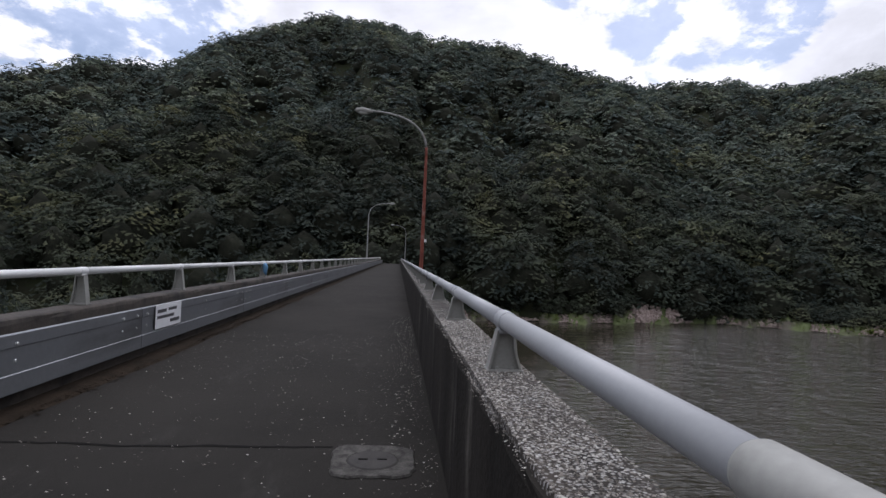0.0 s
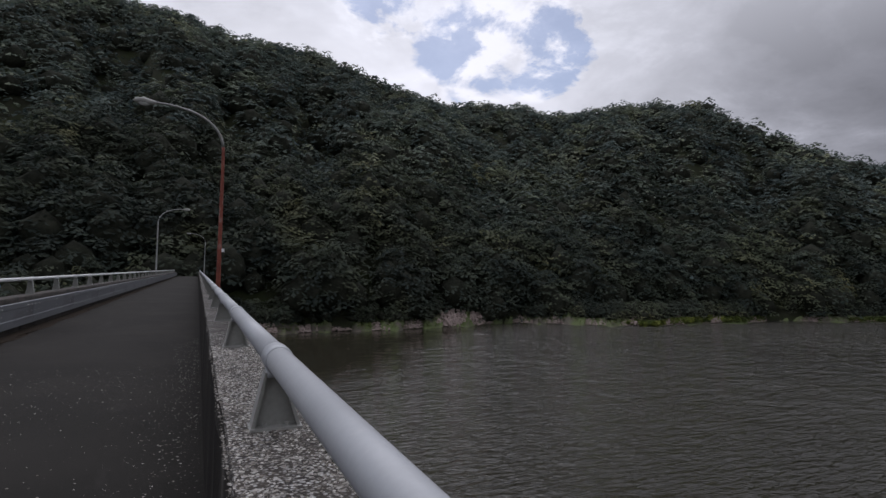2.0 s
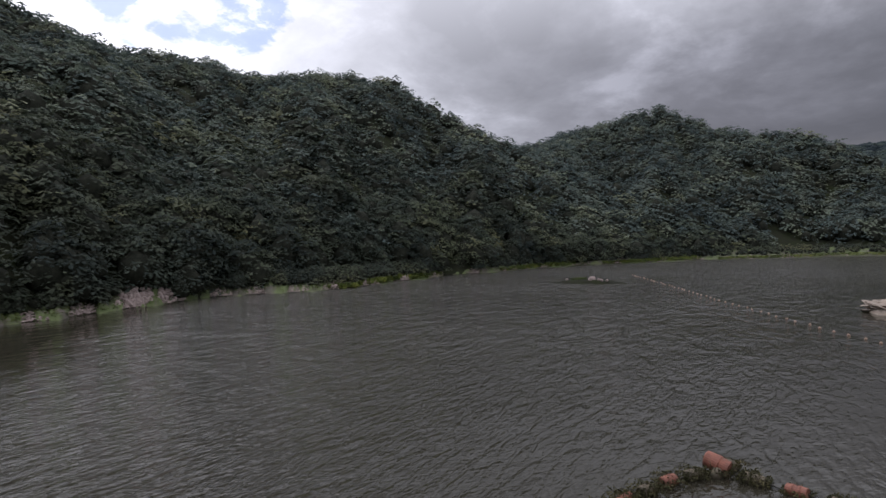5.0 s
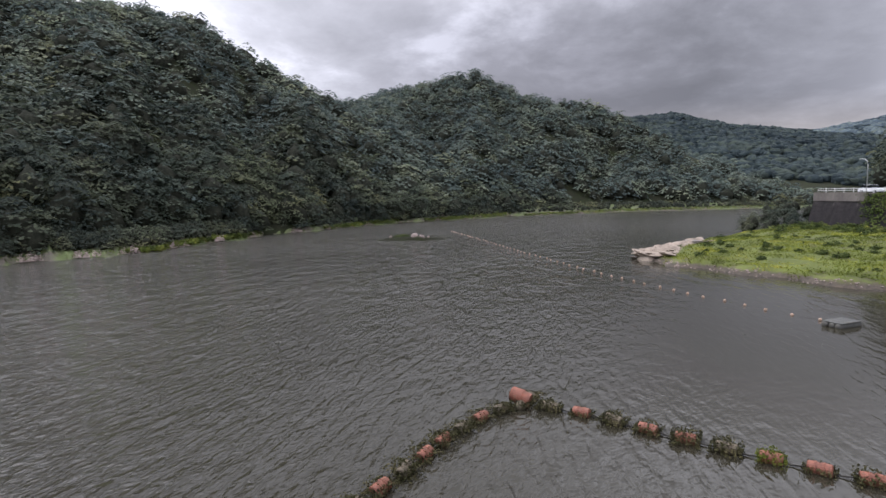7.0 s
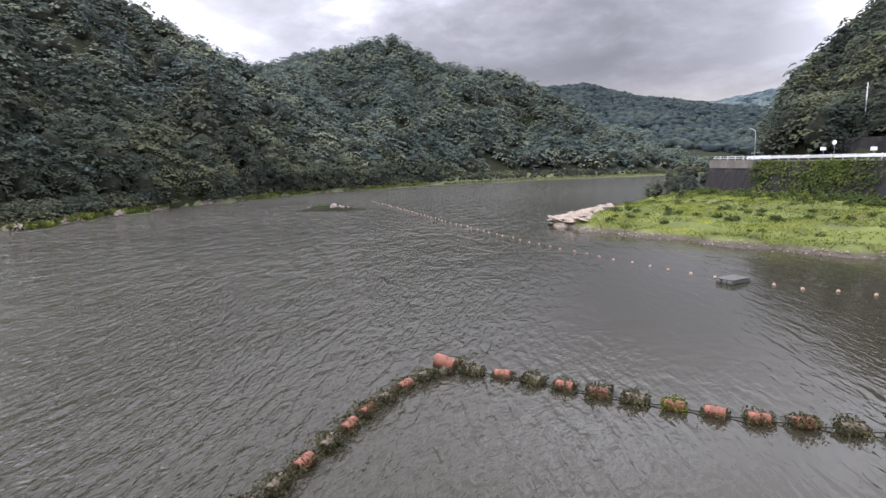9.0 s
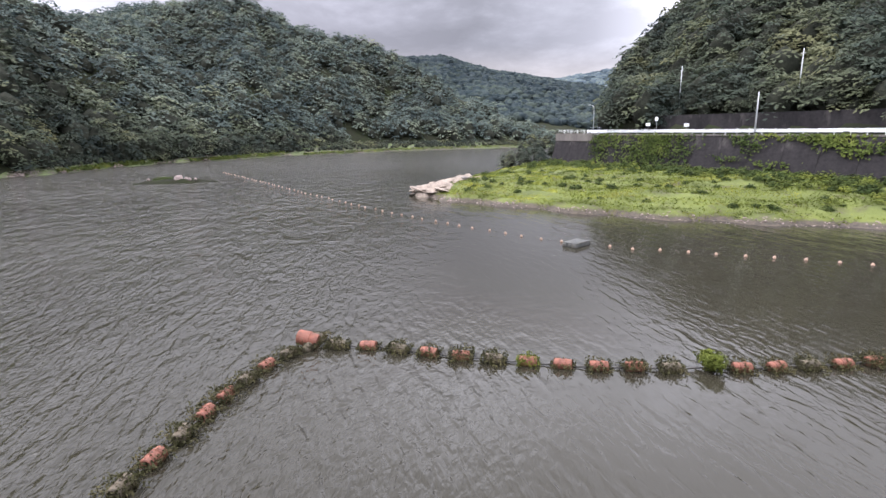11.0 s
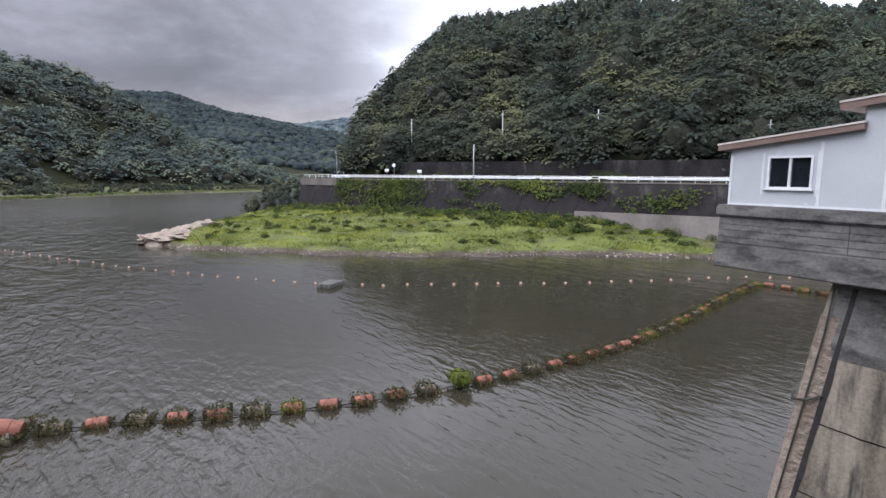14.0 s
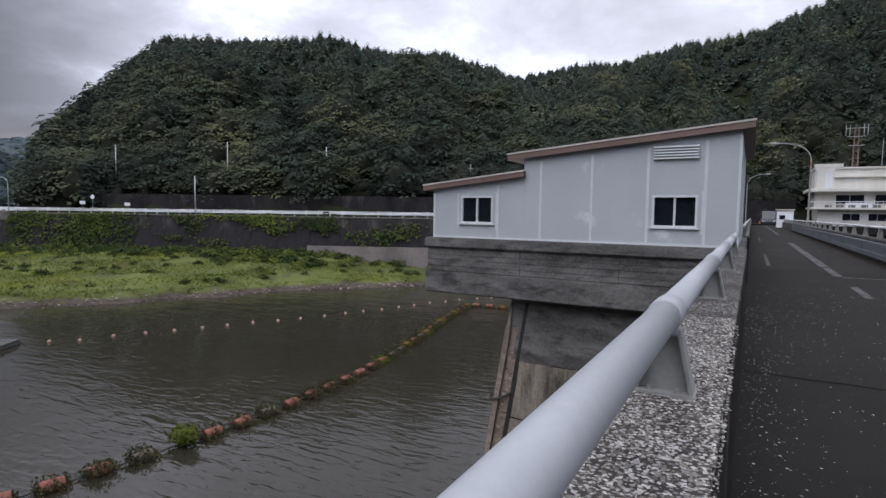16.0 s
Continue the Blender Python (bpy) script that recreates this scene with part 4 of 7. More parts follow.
def parapet(name, x_in, x_out, top, y0, y1, material, label):
    """A concrete upstand with rounded, slightly uneven arrises."""
    s = 1 if x_out > x_in else -1
    c = 0.030
    n = max(2, int((y1 - y0) / 0.25))
    ys = np.linspace(y0, y1, n + 1)
    prof = [(x_in, -0.3), (x_in + s * 0.004, top - c * 1.6), (x_in + s * c * 0.35, top - c * 0.5), (x_in + s * c, top - 0.004), (x_in + s * c * 2, top), (x_out - s * c * 2, top), (x_out - s * c, top - 0.004), (x_out - s * c * 0.3, top - c * 0.6), (x_out, top - c * 1.6), (x_out, -1.3)]
    g = np.random.default_rng(int(abs(x_in) * 100) + 5)
    verts = []
    for y in ys:
        w = g.normal(0, 0.004, (len(prof), 2))
        w[0] = w[-1] = 0
        verts += [(px_ + a, y, pz_ - abs(b_)) for (px_, pz_), (a, b_) in zip(prof, w)]
    m = len(prof)
    faces = [(i * m + k, i * m + k + 1, (i + 1) * m + k + 1, (i + 1) * m + k) for i in range(n) for k in range(m - 1)]
    faces += [tuple(range(m))[::-1], tuple(n * m + k for k in range(m)), ]
    faces += [(i * m, (i + 1) * m, (i + 1) * m + m - 1, i * m + m - 1) for i in range(n)]
    ob = mesh_obj(name, verts, faces, material)
    return tagged(ob, label, "parapet", kind="structure")


PAR_TOP, LEFT_TOP = 0.81, 0.70
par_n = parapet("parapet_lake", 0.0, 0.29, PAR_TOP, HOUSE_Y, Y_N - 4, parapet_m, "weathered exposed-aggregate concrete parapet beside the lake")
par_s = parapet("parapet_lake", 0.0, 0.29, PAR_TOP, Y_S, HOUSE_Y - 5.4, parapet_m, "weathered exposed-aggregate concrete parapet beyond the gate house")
par_l = parapet("parapet_downstream", -3.30, -3.58, LEFT_TOP, Y_S + 6, Y_N - 4, left_parapet_m, "brown weathered concrete parapet on the downstream side")


def cap(parent, y0, y1):
    bm_ = bmesh.new()
    ys = np.arange(y0, y1, 0.5)
    g = np.random.default_rng(3)
    edge = [g.uniform(0.012, 0.022, len(ys)), g.uniform(0.262, 0.276, len(ys))]
    rows = [[bm_.verts.new((x[i], y, PAR_TOP + 0.006)) for x in edge] for i, y in enumerate(ys)]
    low = [[bm_.verts.new((edge[0][i] - 0.008, y, PAR_TOP - 0.05)), bm_.verts.new((edge[1][i] + 0.010, y, PAR_TOP - 0.05))] for i, y in enumerate(ys)]
    for i in range(len(ys) - 1):
        bm_.faces.new((rows[i][0], rows[i][1], rows[i + 1][1], rows[i + 1][0]))
        bm_.faces.new((low[i][0], rows[i][0], rows[i + 1][0], low[i + 1][0]))
        bm_.faces.new((rows[i][1], low[i][1], low[i + 1][1], rows[i + 1][1]))
    return part("aggregate_top", bm_, aggregate_m, parent, "pale pebbles showing in dark mortar")


cap(par_n, HOUSE_Y + 0.1, Y_N - 4)
cap(par_s, Y_S + 0.5, HOUSE_Y - 5.6)

# loose-standing pebbles of the aggregate where the crest passes close by
g = np.random.default_rng(11)
n_p = 38000
pxs = np.clip(g.uniform(-0.012, 0.285, n_p), 0.008, 0.276)
pys = g.uniform(-2.8, 4.6, n_p)
clump = 0.75 * (np.sin(pys * 13.1 + 24 * pxs) + np.sin(pys * 27.7 - 39 * pxs) + np.sin(pys * 5.3 + 2.0 + 31 * pxs)) > g.uniform(-4.2, 1.6, n_p) + np.interp(pys, [-0.5, 1.5], [0.0, 1.2])
pxs, pys = pxs[clump], pys[clump]
n_p = len(pxs)
side = pxs < 0.012
pzs = np.where(side, PAR_TOP - np.abs(g.normal(0, 0.03, n_p)) - 0.012, PAR_TOP + 0.006)
OCT_V = np.array([(1, 0, 0), (-1, 0, 0), (0, 1, 0), (0, -1, 0), (0, 0, 1), (0, 0, -1)], float)
OCT_F = np.array([(0, 2, 4), (2, 1, 4), (1, 3, 4), (3, 0, 4), (2, 0, 5), (1, 2, 5), (3, 1, 5), (0, 3, 5)])
sz = 0.0016 + 0.0042 * g.uniform(0, 1, (n_p, 1)) ** 1.8
ln = g.uniform(1.0, 2.2, n_p)
th = g.uniform(0, math.pi, n_p)
ov = OCT_V[None] * np.stack([ln, np.ones(n_p), np.full(n_p, 0.55)], 1)[:, None, :] * sz[:, None, :] * g.uniform(0.7, 1.3, (n_p, 6, 1))
rot = np.stack([np.stack([np.cos(th), -np.sin(th)], 1), np.stack([np.sin(th), np.cos(th)], 1)], 1)
ov[:, :, :2] = np.einsum("nij,nkj->nki", rot, ov[:, :, :2])
ov += np.stack([pxs, pys, pzs], 1)[:, None, :]
stones = mesh_obj("aggregate_pebbles", ov.reshape(-1, 3).tolist(), (OCT_F[None] + (np.arange(n_p) * 6)[:, None, None]).reshape(-1, 3).tolist(), pebble_m, par_n)
tagged(stones, kind="stuff")

# ---- handrails ----
RAIL_X, RAIL_Z, RAIL_R = 0.165, 1.040, 0.041


def post_mesh(name, parent, height, material, s=1):
    """A cast post: web across the rail, slanted flanges, base plate with bolts, saddle under the rail."""
    bm_ = bmesh.new()
    wb, wt_ = 0.070, 0.030
    extrude(bm_, [(-wb, 0.0), (wb, 0.0), (wb * 0.62, height * 0.45), (wt_, height), (-wt_, height)], "y", -0.005, 0.005)
    inner = [(-wb - 0.010, 0.0), (-wb, 0.0), (-wt_, height), (-wt_ - 0.010, height)]
    outer = [(wb, 0.0), (wb + 0.010, 0.0), (wb * 0.70 + 0.006, height * 0.42), (wt_ + 0.012, height), (wt_, height), (wb * 0.62, height * 0.42)]
    extrude(bm_, [(s * u, v) for u, v in inner], "y", -0.034, 0.034)
    extrude(bm_, [(s * u, v) for u, v in outer], "y", -0.034, 0.034)
    box(bm_, -wb - 0.012, wb + 0.012, -0.045, 0.045, -0.002, 0.010)
    for bx in (-0.035, 0.035):
        for by in (-0.024, 0.024):
            tube(bm_, [(bx, by, 0.008), (bx, by, 0.022)], [0.008, 0.008], 6)
    return part(name, bm_, material, parent)


def sleeve_mesh(name, parent, radius, material):
    bm_ = bmesh.new()
    w = 0.060
    tube(bm_, [(0, -w, 0), (0, -w + 0.006, 0), (0, w - 0.006, 0), (0, w, 0)], [radius + 0.001, radius + 0.005, radius + 0.005, radius + 0.001], 24)
    box(bm_, -0.034, 0.034, -0.036, 0.036, -radius - 0.016, -radius + 0.010)
    return part(name, bm_, material, parent, smooth=True)


def handrail(name, x, top, rail_z, radius, post_ys, y0, y1, rail_mat, post_mat, label, s=1):
    thing = empty(name, x, 0, top)
    tagged(thing, label, "handrail")
    h = rail_z - top
    cuts = [y0] + list(post_ys) + [y1]
    first_post = first_sleeve = first_tube = None
    spacing = post_ys[1] - post_ys[0]
    for y in post_ys:
        if first_post is None:
            first_post = post_mesh("post", thing, h - radius - 0.004, post_mat, s)
            first_post.matrix_basis = pose(0, y, 0.004)
            first_sleeve = sleeve_mesh("rail_sleeve", thing, radius, rail_mat)
            first_sleeve.matrix_basis = pose(0, y, h)
        else:
            share("post", first_post, thing, pose(0, y, 0.004))
            share("rail_sleeve", first_sleeve, thing, pose(0, y, h))
    for a, b_ in zip(cuts, cuts[1:]):
        if b_ - a < 0.05:
            continue
        if abs((b_ - a) - spacing) < 0.01 and first_tube is not None:
            share("rail_tube", first_tube, thing, pose(0, a, h))
            continue
        bm_ = bmesh.new()
        tube(bm_, [(0, 0, 0), (0, b_ - a, 0)], [radius, radius], 28)
        o = part("rail_tube", bm_, rail_mat, thing, smooth=False)
        for p_ in o.data.polygons:
            p_.use_smooth = len(p_.vertices) == 4
        o.matrix_basis = pose(0, a, h)
        if abs((b_ - a) - spacing) < 0.01:
            first_tube = o
    return thing


POSTS_R = [0.53 + 2.0 * k for k in range(-4, 47)]
handrail("handrail", RAIL_X, PAR_TOP, RAIL_Z, RAIL_R, POSTS_R, HOUSE_Y + 0.35, Y_N - 4.5, alu_m, cast_m, "thick pale grey-blue tubular handrail on cast posts")
rail_n = bpy.data.objects["handrail"]
bm = bmesh.new()
tube(bm, [(0, -0.40, 0), (0, -0.395, 0), (0, -0.012, 0), (0, 0.0, 0)], [RAIL_R + 0.002, RAIL_R + 0.0065, RAIL_R + 0.0065, RAIL_R + 0.002], 28)
expansion = part("expansion_sleeve", bm, cast_m, rail_n, "weathered grey expansion sleeve")
for p_ in expansion.data.polygons:
    p_.use_smooth = len(p_.vertices) == 4
expansion.matrix_basis = pose(0, 0.79, RAIL_Z - PAR_TOP)
POSTS_L = [5.69 + 2.4 * k for k in range(-39, 38)]
handrail("handrail", -3.44, LEFT_TOP, 1.03, 0.036, POSTS_L, POSTS_L[0] - 0.2, Y_N - 4.5, white_rail_m, cast_m, "white tubular handrail on the downstream parapet", s=-1)
POSTS_S = [HOUSE_Y - 6.0 - 2.0 * k for k in range(38)][::-1]
handrail("handrail", RAIL_X, PAR_TOP, RAIL_Z, RAIL_R, POSTS_S, POSTS_S[0] - 0.2, HOUSE_Y - 5.6, alu_m, cast_m, "pale tubular handrail beyond the gate house")


# ---- steel guard panels in front of the downstream parapet ----
def guard_panel_bm():
    bm_ = bmesh.new()
    prof = [(0.0, 0.15), (0.045, 0.16), (0.046, 0.30), (0.038, 0.306), (0.036, 0.50), (0.041, 0.506), (0.038, 0.60), (0.0, 0.605)]
    extrude(bm_, prof, "y", 0.004, 3.996)
    return bm_


GX = -3.20
guard = empty("guard_barrier", GX, 0, 0)
tagged(guard, "galvanised steel guard panels bolted along the downstream parapet", "barrier")
first = None
bolt_first = None
for k in list(range(0, 24)) + list(range(-15, -4)):
    y = 2.4 + 4.0 * k
    if first is None:
        first = part("guard_panel", guard_panel_bm(), panel_m, guard)
        first.matrix_basis = pose(0, y, 0)
        panel = first
    else:
        panel = share("guard_panel", first, guard, pose(0, y, 0))
    for by in (0.12, 0.42, 2.0, 3.58, 3.88):
        for bz in (0.40, 0.53):
            if bolt_first is None:
                bm = bmesh.new()
                tube(bm, [(0.0, 0, 0), (0.012, 0, 0), (0.016, 0, 0)], [0.014, 0.014, 0.009], 8)
                bolt_first = part("bolt", bm, bolt_m, panel)
                bolt_first.matrix_basis = pose(0.028 if bz < 0.5 else 0.038, by, bz)
            elif -2 < k < 9:
                share("bolt", bolt_first, panel, pose(0.028 if bz < 0.5 else 0.038, by, bz))

notice = empty("notice_board", GX + 0.054, 6.70, 0.325)
tagged(notice, "white notice board with unreadable dark lines on the guard panels", "sign")
part("board", box_bm(-0.006, 0.0, 0, 0.75, 0, 0.285), sign_m, notice)
for (a, b_, c, d) in ((0.05, 0.30, 0.185, 0.225), (0.36, 0.60, 0.195, 0.230), (0.05, 0.52, 0.115, 0.150), (0.42, 0.70, 0.045, 0.085)):
    part("text_bar", box_bm(0.0, 0.003, a, b_, c, d), ink_m, notice)
part("tape_strip", box_bm(-0.006, 0.002, -0.014, -0.002, 0.0, 0.275), ink_m, notice, "dark edge strip")

# debris and moss along the foot of the guard panels
g = np.random.default_rng(21)
dv, df = [], []
for i in range(2600):
    y = g.uniform(1.5, 60) if i > 900 else g.uniform(1.5, 14)
    x = -3.08 + abs(g.normal(0, 0.055)) - 0.08 * g.random()
    s = g.uniform(0.006, 0.022)
    a = g.uniform(0, 6.28)
    k = len(dv)
    for t_ in range(4):
        dv.append((x + s * math.cos(a + t_ * 1.57) * (1 if t_ % 2 else 1.7), y + s * math.sin(a + t_ * 1.57) * (1 if t_ % 2 else 1.7), 0.004 + g.uniform(0, 0.012)))
    df.append((k, k + 1, k + 2, k + 3))
litter = mesh_obj("leaf_litter", dv, df, litter_m)
tagged(litter, "brown dead leaves along the road edge", "leaf litter", kind="stuff")
bm = bmesh.new()
ys = np.arange(-60, 94, 0.6)
gw = np.random.default_rng(5)
lo = [bm.verts.new((-3.30, y, 0.012)) for y in ys]
mid_ = [bm.verts.new((-3.14 + gw.normal(0, 0.012), y, 0.022 + gw.normal(0, 0.005))) for y in ys]
hi = [bm.verts.new((-3.02 + gw.normal(0, 0.025), y, 0.001)) for y in ys]
for i in range(len(ys) - 1):
    bm.faces.new((lo[i], mid_[i], mid_[i + 1], lo[i + 1]))
    bm.faces.new((mid_[i], hi[i], hi[i + 1], mid_[i + 1]))
silt = part("silt_strip", bm, litter_m, None, smooth=True)
tagged(silt, "strip of brown silt and moss in the gutter", "silt", kind="structure")

# white grit lying on the asphalt
gv, gf = [], []
for i in range(5200):
    x, y = (g.uniform(-2.9, -0.02), g.uniform(1.2, 9)) if i < 1500 else ((-abs(g.normal(0, 0.20)) - 0.02, g.uniform(-9, 12)) if i < 3700 else (g.uniform(-2.4, -0.05), g.uniform(-12, -0.8)))
    s = g.uniform(0.0014, 0.0034) + 0.005 * g.random() ** 4
    k = len(gv)
    for (a, b_, c) in OCT_V:
        gv.append((x + a * s * 1.4, y + b_ * s, 0.003 + c * s * 0.5))
    gf += [tuple(int(q) + k for q in fc) for fc in OCT_F]
grit_ob = mesh_obj("road_grit", gv, gf, pebble_m)
tagged(grit_ob, "small pale stones scattered on the asphalt", "gravel", kind="stuff")


# tarred transverse joints across the road
def joint(y, x0=-2.95, x1=0.0, wob=0.03, width=0.030):
    bm_ = bmesh.new()
    gg = np.random.default_rng(int(abs(y) * 10) + 3)
    xs_ = np.linspace(x0, x1, 26)
    off = np.cumsum(gg.normal(0, wob * 0.35, 26))
    off -= np.linspace(0, off[-1], 26)
    a = [bm_.verts.new((x, y + o - width * gg.uniform(0.3, 0.7), 0.003)) for x, o in zip(xs_, off)]
    b_ = [bm_.verts.new((x, y + o + width * gg.uniform(0.3, 0.7), 0.003)) for x, o in zip(xs_, off)]
    for i in range(25):
        bm_.faces.new((a[i], a[i + 1], b_[i + 1], b_[i]))
    return part("road_joint", bm_, crack_m, road)


for y in (3.82, 13.8, 23.8, 33.8, -5.05, -15.0, -25.0):
    joint(y, x1=-0.72 if y == 3.82 else -0.02)

drain = empty("drain_cover", -0.44, 3.56, 0.0)
tagged(drain, "round iron lid in a pale concrete collar", "drain cover")
bm = bmesh.new()
gd = np.random.default_rng(9)
ring_o = [(0.27 * max(-1, min(1, 1.25 * math.cos(a))) * gd.uniform(0.92, 1.03), 0.27 * max(-1, min(1, 1.25 * math.sin(a))) * gd.uniform(0.92, 1.03)) for a in np.linspace(0, 2 * math.pi, 33)[:-1]]
vo = [bm.verts.new((x, y, 0.004)) for x, y in ring_o]
vm = [bm.verts.new((x * 0.96, y * 0.96, 0.016)) for x, y in ring_o]
vi = [bm.verts.new((0.165 * math.cos(a), 0.165 * math.sin(a), 0.013)) for a in np.linspace(0, 2 * math.pi, 33)[:-1]]
for i in range(32):
    j = (i + 1) % 32
    bm.faces.new((vo[i], vo[j], vm[j], vm[i]))
    bm.faces.new((vm[i], vm[j], vi[j], vi[i]))
part("collar", bm, drain_m, drain)
bm = bmesh.new()
tube(bm, [(0, 0, 0.002), (0, 0, 0.012), (0, 0, 0.018)], [0.162, 0.162, 0.15], 32)
lid = part("lid", bm, iron_m, drain, "dark iron lid")
for x in (-0.06, 0.06):
    part("lifting_slot", box_bm(x - 0.03, x + 0.03, -0.008, 0.008, 0.0185, 0.021), crack_m, lid)


# worn paint on the far stretch of the road
def marking(x0, x1, y0, y1):
    return part("road_marking", box_bm(x0, x1, y0, y1, 0.0, 0.004), marking_m, road)


for y0, y1, w_ in ((-93.0, -62.0, 0.13), (-60.5, -46.5, 0.14), (-32.2, -26.4, 0.16), (-26.2, -21.3, 0.15), (-21.1, -17.2, 0.14), (-16.9, -14.6, 0.11), (-12.6, -10.9, 0.09)):
    marking(-1.76 - w_ * 0.75, -1.76 + w_ * 0.75, y0, y1)
marking(-3.3, -1.95, -25.1, -24.98)
marking(-1.58, -0.58, -25.07, -24.96)
marking(-2.95, -1.82, -14.5, -14.4)
marking(-0.52, -0.43, -21.7, -16.7)
marking(-0.50, -0.42, -38.5, -33.0)


# ---- lamp posts ----
def street_lamp(x, y, arm, material, label, base=0.2, top=7.15):
    """A tapered pole that bends over the road to a cobra-head lamp; arm is signed along x."""
    thing = empty("street_lamp", x, y, base)
    tagged(thing, label, "street lamp")
    bm_ = bmesh.new()
    hgt = top - base
    pts, rad = [], []
    for k in range(9):
        pts.append((0, 0, (hgt - 1.55) * k / 8))
        rad.append(0.085 - 0.03 * k / 8)
    for k in range(1, 13):
        u = k / 12
        a = u * 1.25
        pts.append((arm * (0.42 * (1 - math.cos(a)) / (1 - math.cos(1.25)) * u ** 0.3 + 0.58 * u ** 2.2), 0, hgt - 1.55 + 1.55 * math.sin(u * 1.571)))
        rad.append(0.055 - 0.02 * u)
    tube(bm_, pts[:10], rad[:10], 10)
    part("pole", bm_, material, thing, smooth=True)
    bm_ = bmesh.new()
    tube(bm_, pts[9:], rad[9:], 10)
    part("arm", bm_, pole_m, thing, "dull grey arm", smooth=True)
    end = Vector(pts[-1])
    s = 1 if arm > 0 else -1
    bm_ = bmesh.new()
    tube(bm_, [end + Vector((-0.12 * s, 0, -0.01)), end + Vector((0.05 * s, 0, -0.02)), end + Vector((0.28 * s, 0, 0.0)), end + Vector((0.52 * s, 0, 0.0)), end + Vector((0.60 * s, 0, -0.02))], [0.05, 0.10, 0.13, 0.09, 0.03], 12)
    head = part("lamp_head", bm_, cast_m, thing, smooth=True)
    bm_ = bmesh.new()
    bmesh.ops.create_uvsphere(bm_, u_segments=14, v_segments=8, radius=1.0, matrix=Matrix.Translation(end + Vector((0.27 * s, 0, -0.07))) @ Matrix.Diagonal((0.22, 0.10, 0.09, 1)))
    part("lamp_glass", bm_, lamp_glass_m, head, "cloudy lamp glass", smooth=True)
    part("base_bracket", box_bm(-0.12, 0.12, -0.12, 0.12, -0.25, 0.03), material, thing, bevel=0.01)
    return thing


street_lamp(0.60, 22.0, -2.35, rust_m, "red-rusted street lamp leaning over the crest road")
street_lamp(-3.80, 60.0, 2.2, pole_m, "slim pale street lamp on the downstream side")
street_lamp(0.85, 100.0, -2.3, pole_m, "slim street lamp at the wooded end of the crest")
street_lamp(-3.85, -51.0, 2.3, streaked_m, "rust-streaked street lamp by the downstream parapet")
street_lamp(0.75, -87.0, -2.2, pole_m, "slim street lamp near the gate")
plate = empty("pole_plate", 0.60, 21.88, 1.95)
tagged(plate, "small white tag strapped to the rusty lamp post", "tag")
part("tag_board", box_bm(0.07, 0.16, 0, 0.01, 0, 0.12), sign_m, plate)
rag = empty("blue_rag", -3.44, 12.80, 0.74)
tagged(rag, "blue rag tied round a white handrail post", "rag")
bm = bmesh.new()
tube(bm, [(0.05, 0, 0.27), (0.07, 0.02, 0.2), (0.06, 0.03, 0.1), (0.08, 0.05, 0.02)], [0.05, 0.06, 0.05, 0.015], 8)
part("cloth", bm, blue_m, rag, smooth=True)

# ---- the gate house on its pier ----
HY0, HY1 = HOUSE_Y, HOUSE_Y - 5.2          # near and far wall
XL, XR, XS = 5.63, 0.15, 3.68              # lake end, dam end, step of the roof
ZB = 0.81


def wall_top(x):
    return 1.80 + (XL - x) * 0.110 if x > XS else 2.32 + (4.02 - x) * 0.089


house = empty("gate_house", 0, HOUSE_Y, ZB)
tagged(house, "small pale grey clad gate house with stepped brown roof", "gate house")
# near wall, with two real window openings
W1, W2 = (4.31, 5.00, 1.10, 1.64), (0.73, 1.42, 1.11, 1.64)


def clad_wall(y0, y1, windows, name, parent):
    """A wall along x with a sloping top and rectangular openings; y0 to y1 is its thickness."""
    xs_ = sorted({XR, XL, XS, XS + 0.001} | {w[0] for w in windows} | {w[1] for w in windows} | {0.63, 1.50, 2.43, 3.36, 4.21})
    for a, b_ in zip(xs_, xs_[1:]):
        if b_ - a < 0.002:
            continue
        cuts = [(w[2], w[3]) for w in windows if w[0] - 1e-6 <= a and b_ <= w[1] + 1e-6]
        ta, tb = wall_top(a + (1e-4 if a == XS + 0.001 else 0)), wall_top(b_)
        if b_ <= XS + 1e-6:
            ta, tb = wall_top(min(a, XS)), wall_top(min(b_, XS))
        spans = [(ZB, None)]
        if cuts:
            spans = [(ZB, cuts[0][0]), (cuts[0][1], None)]
        for lo_, hi_ in spans:
            bm_ = bmesh.new()
            vs_ = [bm_.verts.new((x - 0, y - HOUSE_Y, z - ZB)) for y in (y0, y1) for x, z in ((a, lo_), (b_, lo_), (b_, tb if hi_ is None else hi_), (a, ta if hi_ is None else hi_))]
            for f in ((0, 1, 2, 3), (7, 6, 5, 4), (0, 4, 5, 1), (1, 5, 6, 2), (2, 6, 7, 3), (3, 7, 4, 0)):
                bm_.faces.new([vs_[i] for i in f])
            part(name, bm_, cladding_m, parent)


